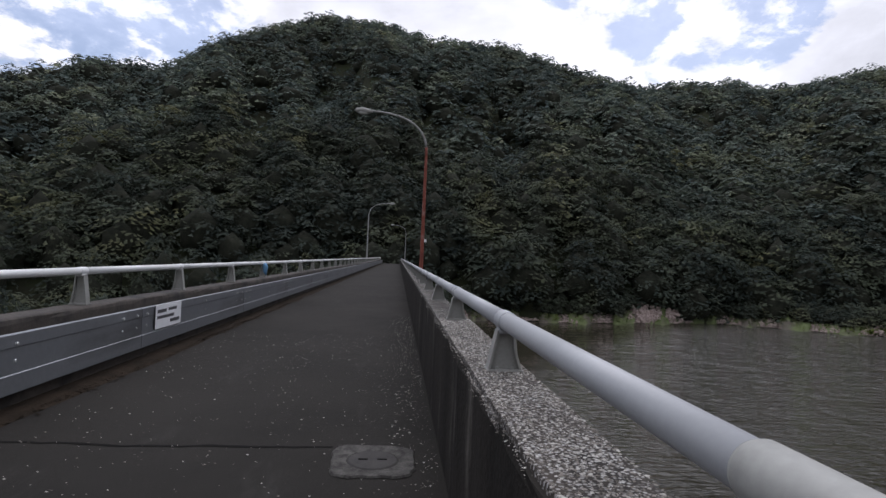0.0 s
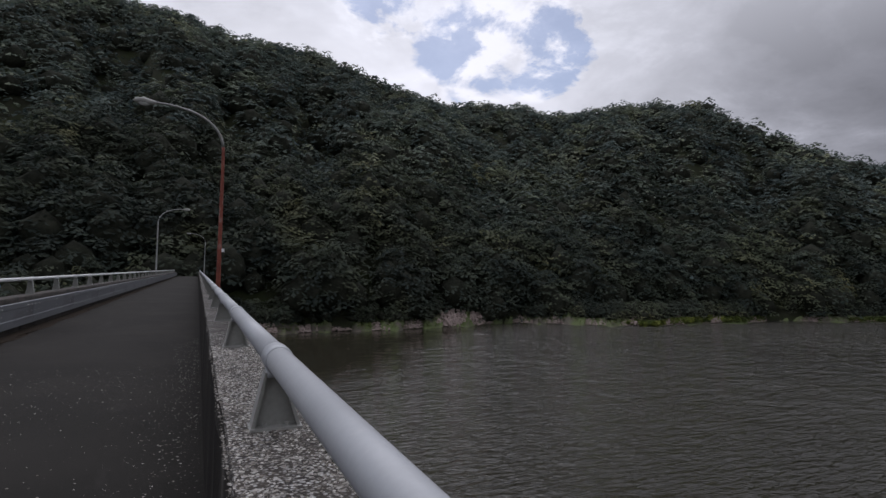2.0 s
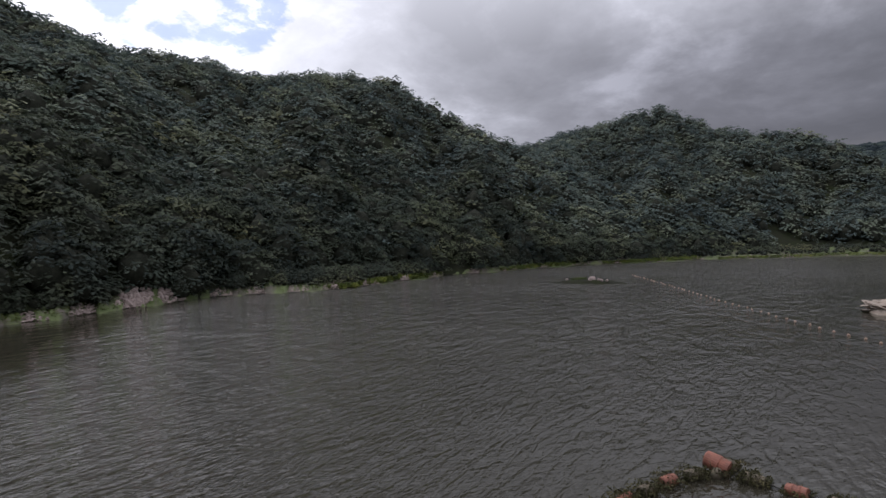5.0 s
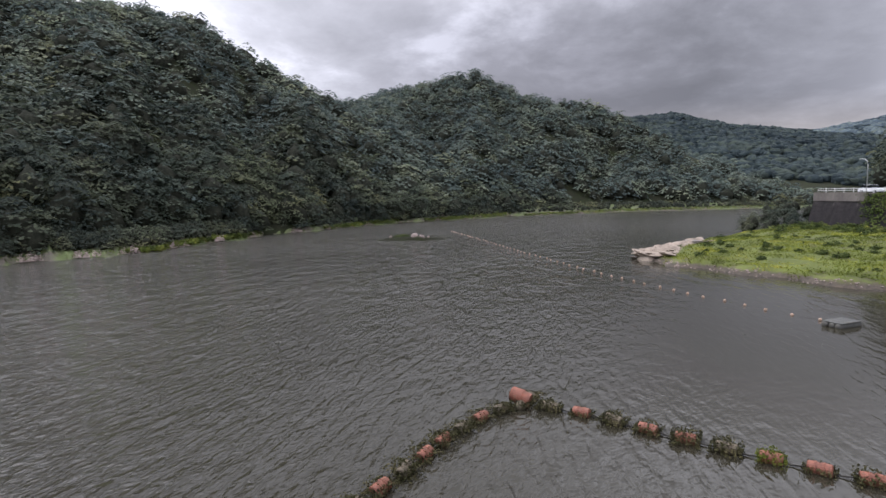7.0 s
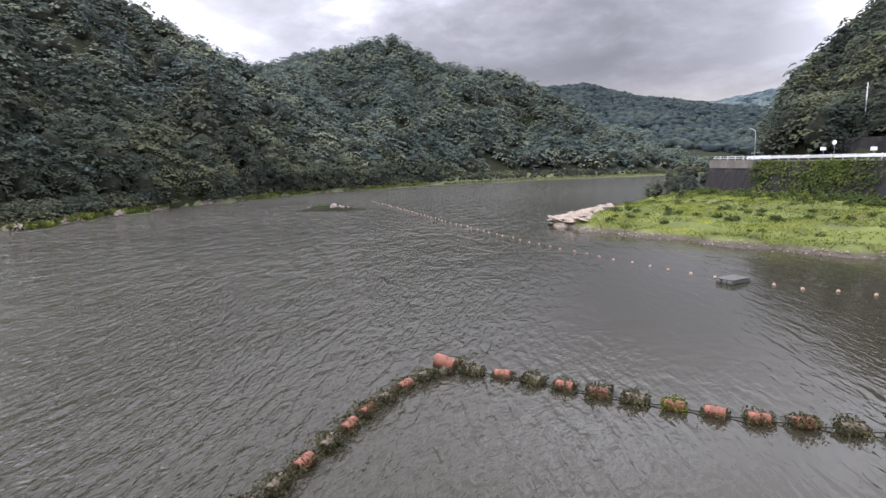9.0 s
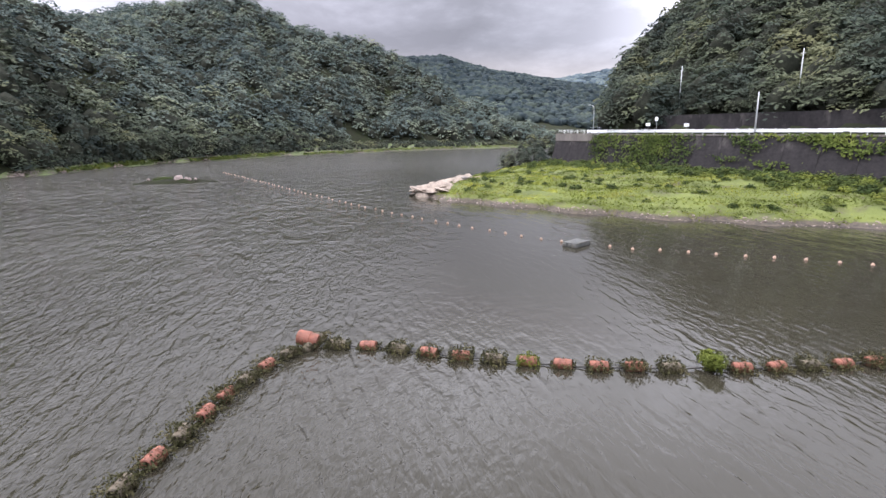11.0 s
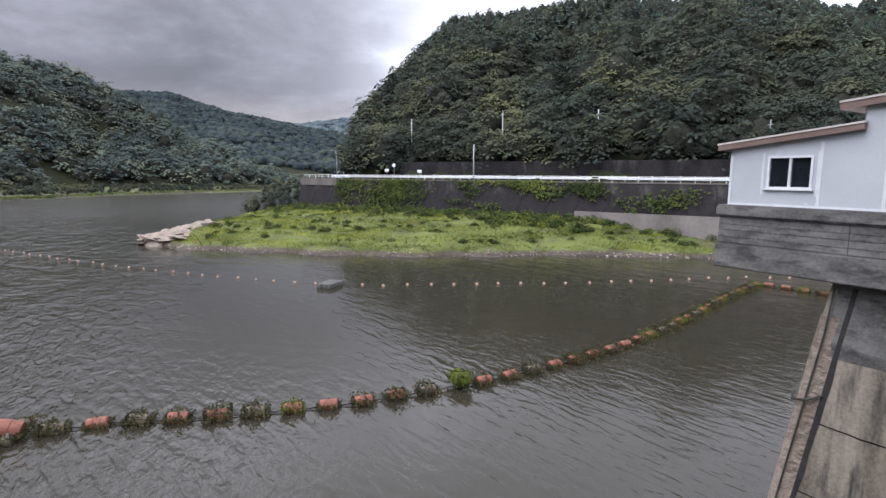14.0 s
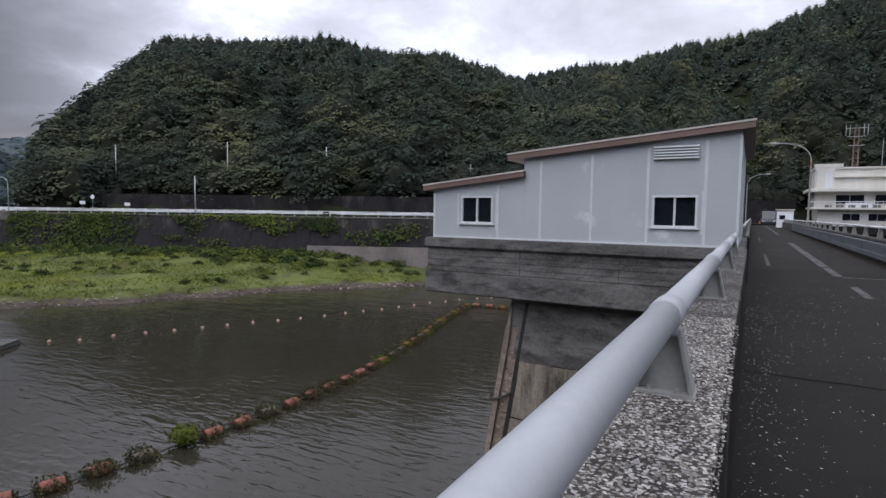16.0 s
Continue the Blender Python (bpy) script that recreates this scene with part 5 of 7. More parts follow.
clad_wall(HY0, HY0 - 0.10, [W1, W2], "cladding_panel", house)
clad_wall(HY1 + 0.10, HY1, [], "back_panel", house)
part("end_wall", box_bm(XL - 0.10, XL, HY1 + 0.1 - HOUSE_Y, -0.10, 0, wall_top(XL) - ZB - 0.02), cladding_m, house)
part("end_wall", box_bm(XR, XR + 0.10, HY1 + 0.1 - HOUSE_Y, -0.10, 0, wall_top(XR) - ZB - 0.02), cladding_m, house)
part("inner_floor", box_bm(XR + 0.1, XL - 0.1, HY1 + 0.1 - HOUSE_Y, -0.10, 0.0, 0.03), dark_m, house)
part("step_wall", box_bm(XS, XS + 0.05, HY1 + 0.1 - HOUSE_Y, -0.10, 0.9, wall_top(XS) - ZB - 0.02), cladding_m, house)


def roof_slab(x0, z0, x1, z1, thick, name):
    """A sloping roof with a brown fascia and a pale top edge, over the whole depth."""
    y0, y1 = 0.10, HY1 - 0.16 - HOUSE_Y
    bm_ = bmesh.new()
    extrude(bm_, [(x0, z0 - thick - ZB), (x1, z1 - thick - ZB), (x1, z1 - ZB), (x0, z0 - ZB)], "y", y1, y0)
    roof = part(name, bm_, roof_brown_m, house, "brown fascia")
    bm_ = bmesh.new()
    extrude(bm_, [(x0 + 0.012, z0 - ZB), (x1 - 0.012, z1 - ZB), (x1 - 0.012, z1 - ZB + 0.028), (x0 + 0.012, z0 - ZB + 0.028)], "y", y1 - 0.012, y0 + 0.012)
    part("roof_edge", bm_, roof_pale_m, roof, "pale metal edge")
    return roof


roof_slab(XL + 0.20, 1.845, XS - 0.02, 2.085, 0.095, "lower_roof")
roof_slab(XS + 0.31, 2.395, XR - 0.17, 2.755, 0.10, "upper_roof")

# sealed panel seams and frame battens
for x in (0.63, 1.50, 2.43, 3.36, 4.21):
    t_ = wall_top(x) - ZB - 0.12
    part("panel_seam", box_bm(x - 0.022, x + 0.022, 0.0, 0.006, 0.02, t_), sealant_m, house)
part("corner_trim", box_bm(XL - 0.03, XL + 0.008, -0.05, 0.008, 0.0, wall_top(XL) - ZB - 0.10), sealant_m, house)
part("corner_trim", box_bm(XR - 0.008, XR + 0.03, -0.05, 0.008, 0.0, wall_top(XR) - ZB - 0.10), sealant_m, house)
part("sill_trim", box_bm(XR, XL + 0.004, 0.0, 0.010, -0.002, 0.035), sealant_m, house)


def sliding_window(w, open_part):
    """Two sliding sashes in a white frame set into the wall."""
    x0, x1, z0, z1 = w
    bm_ = bmesh.new()
    t_ = 0.035
    for a, b_, c, d in ((x0, x1, z0, z0 + t_), (x0, x1, z1 - t_, z1), (x0, x0 + t_, z0 + t_, z1 - t_), (x1 - t_, x1, z0 + t_, z1 - t_)):
        box(bm_, a, b_, -0.08, 0.018, c - ZB, d - ZB)
    fr = part("window_frame", bm_, frame_m, house, "white window frame")
    xm = (x0 + x1) / 2
    bm_ = bmesh.new()
    box(bm_, xm - 0.016, xm + 0.016, -0.05, 0.004, z0 + t_ - ZB, z1 - t_ - ZB)
    part("mullion", bm_, frame_m, fr)
    part("pane", box_bm(x0 + t_, xm - 0.016, -0.045, -0.039, z0 + t_ - ZB, z1 - t_ - ZB), glass_m, fr, "dark reflecting glass")
    part("pane", box_bm(xm + 0.016, x1 - t_, -0.03, -0.024, z0 + t_ - ZB, z1 - t_ - ZB), glass_m, fr, "dark reflecting glass")
    part("outer_sill", box_bm(x0 - 0.03, x1 + 0.03, 0.0, 0.04, z0 - 0.02 - ZB, z0 + 0.004 - ZB), frame_m, fr)
    for a, b_, c, d in ((x0 - 0.09, x0 - 0.055, z0 - 0.10, z1 + 0.06), (x1 + 0.055, x1 + 0.09, z0 - 0.10, z1 + 0.06)):
        part("batten", box_bm(a, b_, 0.0, 0.007, c - ZB, d - ZB), sealant_m, fr)


sliding_window(W1, True)
sliding_window(W2, False)
vent = part("vent", box_bm(0.73, 1.43, 0.0, 0.012, 2.21 - ZB, 2.44 - ZB), steel_m, house, "louvred vent")
for k in range(5):
    z = 2.22 + k * 0.045 - ZB
    bm = bmesh.new()
    extrude(bm, [(0.012, z + 0.036), (0.045, z + 0.006), (0.048, z + 0.010), (0.014, z + 0.040)], "x", 0.74, 1.42)
    part("louvre", bm, sealant_m, vent)

slab = empty("gate_house_slab", 0, HOUSE_Y, 0.0)
tagged(slab, "dark board-marked concrete deck under the gate house", "slab", kind="structure")
D = HY1 - HOUSE_Y
part("deck_lip", box_bm(0.295, 5.78, D - 0.2, 0.14, 0.60, 0.805), slab_m, slab, bevel=0.03)
part("deck_beam", box_bm(0.296, 5.73, D - 0.15, 0.08, 0.13, 0.598), slab_m, slab, bevel=0.012)
part("deck_foot", box_bm(0.297, 5.76, D - 0.18, 0.115, -0.31, 0.128), slab_m, slab, bevel=0.02)
for z in (0.24, 0.36, 0.46):
    part("board_mark", box_bm(0.30, 5.72, 0.081, 0.084, z, z + 0.006), iron_m, slab)
for x in (1.9, 3.7):
    part("construction_joint", box_bm(x, x + 0.008, 0.081, 0.084, 0.14, 0.59), iron_m, slab)
part("lime_patch", box_bm(4.82, 4.88, 0.081, 0.085, 0.38, 0.49), footing_m, slab, "white lime spall", bevel=0.002)
part("side_plinth", box_bm(0.05, 0.295, D - 0.1, 0.0, 0.5, 0.808), slab_m, slab)

# the pier: battered towards the lake, pour lines, an eroded outer nose
pier = empty("gate_house_pier", 0, HOUSE_Y, 0.0)
tagged(pier, "streaked concrete intake pier standing in the lake", "pier", kind="structure")
bm = bmesh.new()
zz_ = np.linspace(-0.35, WATER - 4.0, 15)
rows_ = []
gp = np.random.default_rng(4)
for z in zz_:
    xo = 4.0 + (-0.35 - z) * 0.155
    rows_.append([bm.verts.new(p_) for p_ in ((0.34, -0.18, z), (xo - 0.16, -0.18, z), (xo - 0.02 + gp.normal(0, 0.012), -0.24, z), (xo + gp.normal(0, 0.015), -0.46, z), (xo, D + 0.5, z), (xo - 0.2, D + 0.22, z), (0.34, D + 0.22, z))])
for r0_, r1_ in zip(rows_, rows_[1:]):
    for i in range(7):
        bm.faces.new((r0_[i], r0_[(i + 1) % 7], r1_[(i + 1) % 7], r1_[i]))
bm.faces.new(rows_[0])
part("pier_shaft", bm, pier_m, pier)
for z in (-1.55, -2.75, -3.95, -5.2, -6.5, -7.7):
    bm = bmesh.new()
    xs_ = np.linspace(0.36, 3.84 + (-0.35 - z) * 0.155, 24)
    w_ = np.cumsum(gp.normal(0, 0.008, 24))
    a = [bm.verts.new((x, -0.176, z + o)) for x, o in zip(xs_, w_)]
    b_ = [bm.verts.new((x, -0.176, z + o + 0.022)) for x, o in zip(xs_, w_)]
    for i in range(23):
        bm.faces.new((a[i], a[i + 1], b_[i + 1], b_[i]))
    part("pour_line", bm, crack_m, pier)
bm = bmesh.new()
tube(bm, [(3.90, -0.14, -0.4), (3.98, -0.13, -1.2), (4.2, -0.13, -2.6), (4.54, -0.13, -4.8), (5.17, -0.13, -8.9)], [0.016] * 5, 8)
part("cable", bm, rope_m, pier, "dark cable down the corner", smooth=True)
bm = bmesh.new()
tube(bm, [(3.92, -0.15, -2.2), (4.12, -0.10, -2.33), (4.38, -0.2, -2.42), (4.5, -0.5, -2.40)], [0.022] * 4, 8)
part("strap", bm, rope_m, pier, smooth=True)
# pale eroded concrete along the outer corner
bm = bmesh.new()
rows_ = []
for z in np.linspace(-0.9, WATER - 0.5, 26):
    xo = 4.0 + (-0.35 - z) * 0.155
    e_ = gp.normal(0, 0.035)
    rows_.append([bm.verts.new(p_) for p_ in ((xo - 0.34 + e_, -0.175, z), (xo - 0.16 + gp.normal(0, 0.015), -0.160, z), (xo + 0.012, -0.235, z), (xo + 0.022, -0.48, z))])
for r0_, r1_ in zip(rows_, rows_[1:]):
    for i in range(3):
        bm.faces.new((r0_[i], r0_[i + 1], r1_[i + 1], r1_[i]))
part("eroded_nose", bm, rock_m, pier, "pale eroded concrete nose", smooth=True)
# the dark uppermost pour, and a flat dark strip for the groove behind the nose
bm = bmesh.new()
extrude(bm, [(0.345, -0.36), (3.86, -0.36), (4.04, -1.55), (0.345, -1.55)], "y", -0.20, -0.172)
part("upper_pour", bm, slab_m, pier, "darker upper pour")
bm = bmesh.new()
rows_ = []
for z in np.linspace(-0.4, WATER - 0.5, 30):
    xo = 4.0 + (-0.35 - z) * 0.155
    w_ = 0.06 + abs(gp.normal(0, 0.03))
    rows_.append([bm.verts.new((xo - 0.37 - w_ * 0.7, -0.170, z)), bm.verts.new((xo - 0.36, -0.168, z)), bm.verts.new((xo - 0.34, -0.170, z))])
for r0_, r1_ in zip(rows_, rows_[1:]):
    for i in range(2):
        bm.faces.new((r0_[i], r0_[i + 1], r1_[i + 1], r1_[i]))
part("groove_strip", bm, iron_m, pier, "flat dark strip drawn for the groove")

# ---- float boom round the intake ----
BOOM_N = [(26.3, 3.7), (24.1, 5.2), (21.4, 6.25), (18.3, 7.05), (15.4, 7.8), (12.0, 8.9), (8.0, 10.3), (4.0, 11.6)]
BOOM_S = [(26.3, 3.7), (25.6, 0.3), (24.5, -2.2), (23.3, -5.3), (22.1, -9.0), (21.4, -13.0), (21.0, -16.5), (20.9, -20.5), (21.1, -26.0), (22.1, -32.0), (23.8, -39.0), (25.4, -45.0), (27.0, -53.3)]
BOOM_E = [(27.0, -53.3), (24.8, -53.6), (22.0, -53.8), (17.0, -54.5)]


def along(line, step, start=0.0):
    """Points with headings at even steps along a line."""
    p = np.array(line, float)
    seg = np.hypot(*np.diff(p, axis=0).T)
    cum = np.concatenate([[0], np.cumsum(seg)])
    out = []
    for s in np.arange(start, cum[-1], step):
        x, y = np.interp(s, cum, p[:, 0]), np.interp(s, cum, p[:, 1])
        x2, y2 = np.interp(min(s + 0.6, cum[-1]), cum, p[:, 0]), np.interp(min(s + 0.6, cum[-1]), cum, p[:, 1])
        x1, y1 = np.interp(max(s - 0.6, 0), cum, p[:, 0]), np.interp(max(s - 0.6, 0), cum, p[:, 1])
        out.append((x, y, math.degrees(math.atan2(y2 - y1, x2 - x1))))
    return out


def weeds_mesh(name, parent, material, spread, height, blades, seed, flat=0.25):
    """Upright tufts and leafy sprigs."""
    blades = int(blades * 1.5)
    height *= 0.88
    gg = np.random.default_rng(seed)
    x = gg.uniform(-spread, spread, blades)
    y = gg.normal(0, flat, blades)
    z = gg.uniform(0.05, 1.0, blades) ** 1.3 * height * (1 - 0.5 * np.abs(x) / spread)
    base = gg.uniform(0.0, 0.12, blades)
    c = np.stack([x, y, 0.05 + base + z * 0.75], 1)
    n = gg.normal(size=(blades, 3)) + (0, 0, 0.6)
    n /= np.linalg.norm(n, axis=1, keepdims=True)
    v, f = quads_at(c, n, gg.uniform(0.035, 0.085, blades), gg)
    stems_v, stems_f = [], []
    for i in range(blades // 5):
        k = len(stems_v)
        a = gg.uniform(0, 6.28)
        w = 0.012
        stems_v += [(x[i] - w * math.cos(a), y[i] - w * math.sin(a), 0.0), (x[i] + w * math.cos(a), y[i] + w * math.sin(a), 0.0), (x[i] + gg.normal(0, 0.06), y[i] + gg.normal(0, 0.06), c[i, 2] + 0.12)]
        stems_f.append((k, k + 1, k + 2))
    v2 = np.concatenate([v, np.array(stems_v)])
    f2 = f.tolist() + [tuple(q + len(v) for q in s) for s in stems_f]
    return tagged(mesh_obj(name, v2.tolist(), f2, material, parent), kind="stuff")


def float_drum(kind, seed):
    """A half-sunk float: ribbed drum, end hoops, lashing, weeds grown over it."""
    thing = empty("boom_float")
    L, R = 0.40, 0.255
    bm_ = bmesh.new()
    prof = [(-L, R * 0.82), (-L + 0.03, R * 0.97), (-L * 0.42, R), (-L * 0.38, R + 0.022), (-L * 0.30, R + 0.022), (-L * 0.26, R), (L * 0.26, R), (L * 0.30, R + 0.022), (L * 0.38, R + 0.022), (L * 0.42, R), (L - 0.03, R * 0.97), (L, R * 0.82)]
    tube(bm_, [(u, 0, 0.13) for u, _ in prof], [r_ for _, r_ in prof], 18)
    part("drum", bm_, orange_m if kind != "grey" else algae_m, thing, smooth=False)
    bm_ = bmesh.new()
    tube(bm_, [(-L - 0.14, 0, 0.05), (-L, 0, 0.10), (0, 0, 0.40), (L, 0, 0.10), (L + 0.14, 0, 0.05)], [0.018] * 5, 6)
    part("lashing", bm_, rope_m, thing)
    if kind == "bare":
        weeds_mesh("weed_tuft", thing, weed_m, 0.56, 0.20, 150, seed, 0.32)
    elif kind == "light":
        weeds_mesh("weed_tuft", thing, weed_m, 0.58, 0.44, 300, seed, 0.30)
    elif kind == "lush":
        weeds_mesh("weed_tuft", thing, lime_m, 0.52, 0.60, 260, seed, 0.26)
    else:
        weeds_mesh("weed_tuft", thing, weed_m, 0.60, 0.56, 360, seed, 0.30)
    labels = {"bare": "faded orange drum float lying in the water", "light": "orange drum float with a fringe of weeds", "grey": "grimy drum float overgrown with weeds", "heavy": "orange drum float half hidden under weeds", "lush": "drum float covered in fresh green weeds"}
    return tagged(thing, labels[kind], "float", group="floats of the boom")


def put_float(store, kind, x, y, turn):
    m = pose(x, y, WATER, random.uniform(-12, 12), random.uniform(-3, 3), turn + random.uniform(-9, 9))
    if kind not in store:
        store[kind] = float_drum(kind, len(store) * 13 + 5)
        store[kind].matrix_basis = m
    else:
        copy_thing(store[kind], m)


store = {}
n_kinds = ["grey", "light", "grey", "heavy", "light", "grey", "light", "grey", "heavy", "light", "grey", "light", "heavy", "grey", "light", "grey", "light"]
for (x, y, a), kind in zip(along(BOOM_N, 1.45, 1.35), n_kinds):
    put_float(store, kind, x, y, a)
s_kinds = ["grey", "bare", "grey", "light", "heavy", "grey", "lush", "bare", "light", "heavy", "grey", None, "light", "light", "grey", "light", "heavy", "heavy", "light", "bare", "light", "lush", "grey"]
for i, (x, y, a) in enumerate(along(BOOM_S, 1.56, 1.5)):
    kind = s_kinds[i] if i < len(s_kinds) else ("lush", "heavy", "grey")[i % 3]
    if kind:
        put_float(store, kind, x, y, a)
for (x, y, a), kind in zip(along(BOOM_E, 1.5, 0.9), ["bare", "bare", "lush", "heavy", "lush", "grey"]):
    put_float(store, kind, x, y, a)

apex = empty("corner_float", 26.3, 3.75, WATER, 20)
tagged(apex, "large faded orange corner buoy on a weedy base", "float")
bm = bmesh.new()
tube(bm, [(-0.5, 0, 0.30), (-0.46, 0, 0.30), (-0.1, 0, 0.34), (-0.06, 0, 0.34), (0.2, 0, 0.36), (0.5, 0, 0.38), (0.54, 0, 0.38)], [0.30, 0.37, 0.38, 0.41, 0.38, 0.36, 0.29], 22)
part("buoy_body", bm, orange_m, apex).matrix_basis = pose(0, 0, 0.05, 0, -12, 60)
bm = bmesh.new()
tube(bm, [(-1.0, -0.1, 0.02), (-0.5, 0, 0.16), (0.5, 0, 0.16), (1.0, -0.1, 0.02)], [0.20, 0.30, 0.30, 0.18], 12)
part("base_float", bm, algae_m, apex, smooth=True).matrix_basis = pose(0.1, -0.35, 0, 0, 0, -40)
weeds_mesh("weed_tuft", apex, weed_m, 1.0, 0.4, 320, 77, 0.35).matrix_basis = pose(0.1, -0.4, 0.1, 0, 0, -40)

bush = empty("lime_bush", 21.25, -14.4, WATER)
tagged(bush, "bright lime green bush growing on the boom", "bush")
gb = np.random.default_rng(31)
d = gb.normal(size=(900, 3))
d /= np.linalg.norm(d, axis=1, keepdims=True)
c = d * gb.uniform(0.5, 1.0, (900, 1)) * (0.80, 0.55, 0.44) * (1 + 0.3 * np.sin(d[:, :1] * 6) * np.cos(d[:, 1:2] * 5)) + (0, 0, 0.50)
nn_ = d + gb.normal(size=(900, 3)) * 0.5 + (0, 0, 0.4)
nn_ /= np.linalg.norm(nn_, axis=1, keepdims=True)
v, f = quads_at(c, nn_, gb.uniform(0.05, 0.12, 900), gb)
mesh_obj("leaves", v.tolist(), f.tolist(), lime_m, bush)
bm = bmesh.new()
for k in range(6):
    tube(bm, [(0.1 * math.cos(k), 0.1 * math.sin(k), 0.05), (0.35 * math.cos(k), 0.3 * math.sin(k), 0.6)], [0.02, 0.008], 5)
part("stems", bm, trunk_m, bush)

for nm, line in (("boom_cable", BOOM_N), ("boom_cable", BOOM_S), ("boom_cable", BOOM_E)):
    bm = bmesh.new()
    pts = [(x, y, WATER + 0.10 + 0.05 * math.sin(i * 2.1)) for i, (x, y, a) in enumerate(along(line, 0.5))] + [(*line[-1], WATER + 0.1)]
    tube(bm, pts, [0.035] * len(pts), 6)
    tagged(part(nm, bm, rope_m, None, smooth=True), "dark wet cable linking the boom floats", "cable")

# ---- line of small buoys ----
BUOYS = [(150, 42), (127.7, 30), (92, 11.2), (79.3, 4.1), (69.2, -1.9), (63.4, -6), (58.4, -9.2), (53.5, -13.3), (50.6, -15.5), (47.0, -19.6), (42.7, -27.2), (38.2, -36), (34.1, -45), (31.2, -52.3), (28.0, -58.5), (24.0, -66)]
bm = bmesh.new()
bmesh.ops.create_uvsphere(bm, u_segments=14, v_segments=9, radius=0.135, matrix=Matrix.Translation((0, 0, 0.06)))
tube(bm, [(0, 0, 0.15), (0, 0, 0.23)], [0.035, 0.025], 8)
buoy0 = empty("line_buoy")
part("ball", bm, buoy_m, buoy0, smooth=True)
tagged(buoy0, "small pale orange ball buoy on a line", "buoy", group="buoys of the line")
first = True
gu = np.random.default_rng(17)
for x, y, a in along(BUOYS, 2.2, 0.4):
    if abs(x - 47.7) < 1.0 and abs(y + 17.9) < 1.4:
        continue
    m = pose(x + gu.normal(0, 0.12), y + gu.normal(0, 0.12), WATER + gu.normal(0, 0.02), gu.normal(0, 10), gu.normal(0, 10), 0)
    if first:
        buoy0.matrix_basis = m
        first = False
    else:
        copy_thing(buoy0, m)
bm = bmesh.new()
pts = [(x, y, WATER - 0.006 + 0.012 * math.sin(x * 2.3)) for x, y, a in along(BUOYS, 2.0)]
tube(bm, pts, [0.010] * len(pts), 5)
tagged(part("buoy_line", bm, rope_m), "thin dark rope carrying small buoys", "rope")

raft = empty("raft", 47.7, -17.8, WATER, 127)
tagged(raft, "low grey weathered raft moored in the buoy line", "raft")
for k in range(3):
    bm = bmesh.new()
    tube(bm, [(-1.25, 0, 0.10), (-1.15, 0, 0.10), (1.15, 0, 0.10), (1.25, 0, 0.10)], [0.14, 0.24, 0.24, 0.14], 12)
    part("pontoon", bm, raft_m, raft, smooth=True).matrix_basis = pose(0, -0.5 + 0.5 * k, 0, 0, 0, random.uniform(-2, 2))
for k in range(7):
    part("plank", box_bm(-1.1 + k * 0.33, -0.80 + k * 0.33, -0.75, 0.75, 0.34, 0.39), raft_m, raft, bevel=0.01)

# ---- low weedy island ----
ang = np.linspace(0, 2 * math.pi, 49)
rr = np.linspace(0, 1, 9)
AA, RR = np.meshgrid(ang, rr, indexing="ij")
rag_ = 1 + 0.18 * np.sin(AA * 3 + 1) + 0.10 * np.sin(AA * 7)
ix, iy = RR * 2.4 * rag_ * np.cos(AA), RR * 7.6 * rag_ * np.sin(AA)
iz = 0.95 * (1 - RR ** 2.2) - 0.12 + 0.07 * np.sin(ix * 3) * np.cos(iy * 2)
island = empty("island", 121.3, 44.0, WATER, 8)
tagged(island, "low stony island with one dark bush", "island", kind="structure")
o = sheet("island_ground", ix, iy, iz, ground_m)
o.parent = island
gi = np.random.default_rng(41)
d = gi.normal(size=(420, 3))
d[:, 2] = np.abs(d[:, 2])
d /= np.linalg.norm(d, axis=1, keepdims=True)
c = d * gi.uniform(0.6, 1.0, (420, 1)) * (1.4, 2.6, 1.0) + (0, 2.2, 0.4)
v, f = quads_at(c, d, gi.uniform(0.12, 0.28, 420), gi)
isl_bush = empty("island_bush", 122.0, 44.0, WATER, 8)
tagged(isl_bush, "dark green bush on the low island", "bush")
mesh_obj("leaves", v.tolist(), f.tolist(), shrub_m, isl_bush)


def boulder_bm(seed, sx, sy, sz, sub=2):
    bm_ = bmesh.new()
    bmesh.ops.create_icosphere(bm_, subdivisions=sub, radius=1.0)
    off = Vector((seed * 3.1, seed * 1.7, seed))
    for v_ in bm_.verts:
        k = 1 + 0.35 * noise.noise(v_.co * 1.3 + off) + 0.12 * noise.noise(v_.co * 3.5 + off)
        v_.co = Vector((v_.co.x * sx * k, v_.co.y * sy * k, v_.co.z * sz * k))
    return bm_


for k, (dx, dy, r_) in enumerate(((0.2, -0.9, 1.15), (-0.6, -3.4, 0.45), (-0.5, -4.6, 0.38), (-0.9, 4.8, 0.42), (0.3, -2.4, 0.55))):
    rock = part("island_rock", boulder_bm(k + 21, r_ * 0.85, r_ * 0.8, r_ * 0.75, 2), rubble_m, None, smooth=True)
    rock.matrix_basis = pose(121.3 + dx, 44.0 + dy, WATER + 0.75, 0, 0, 37 * k)
    tagged(rock, "weathered brown boulder on the low island", "rock", group="rocks on the island")

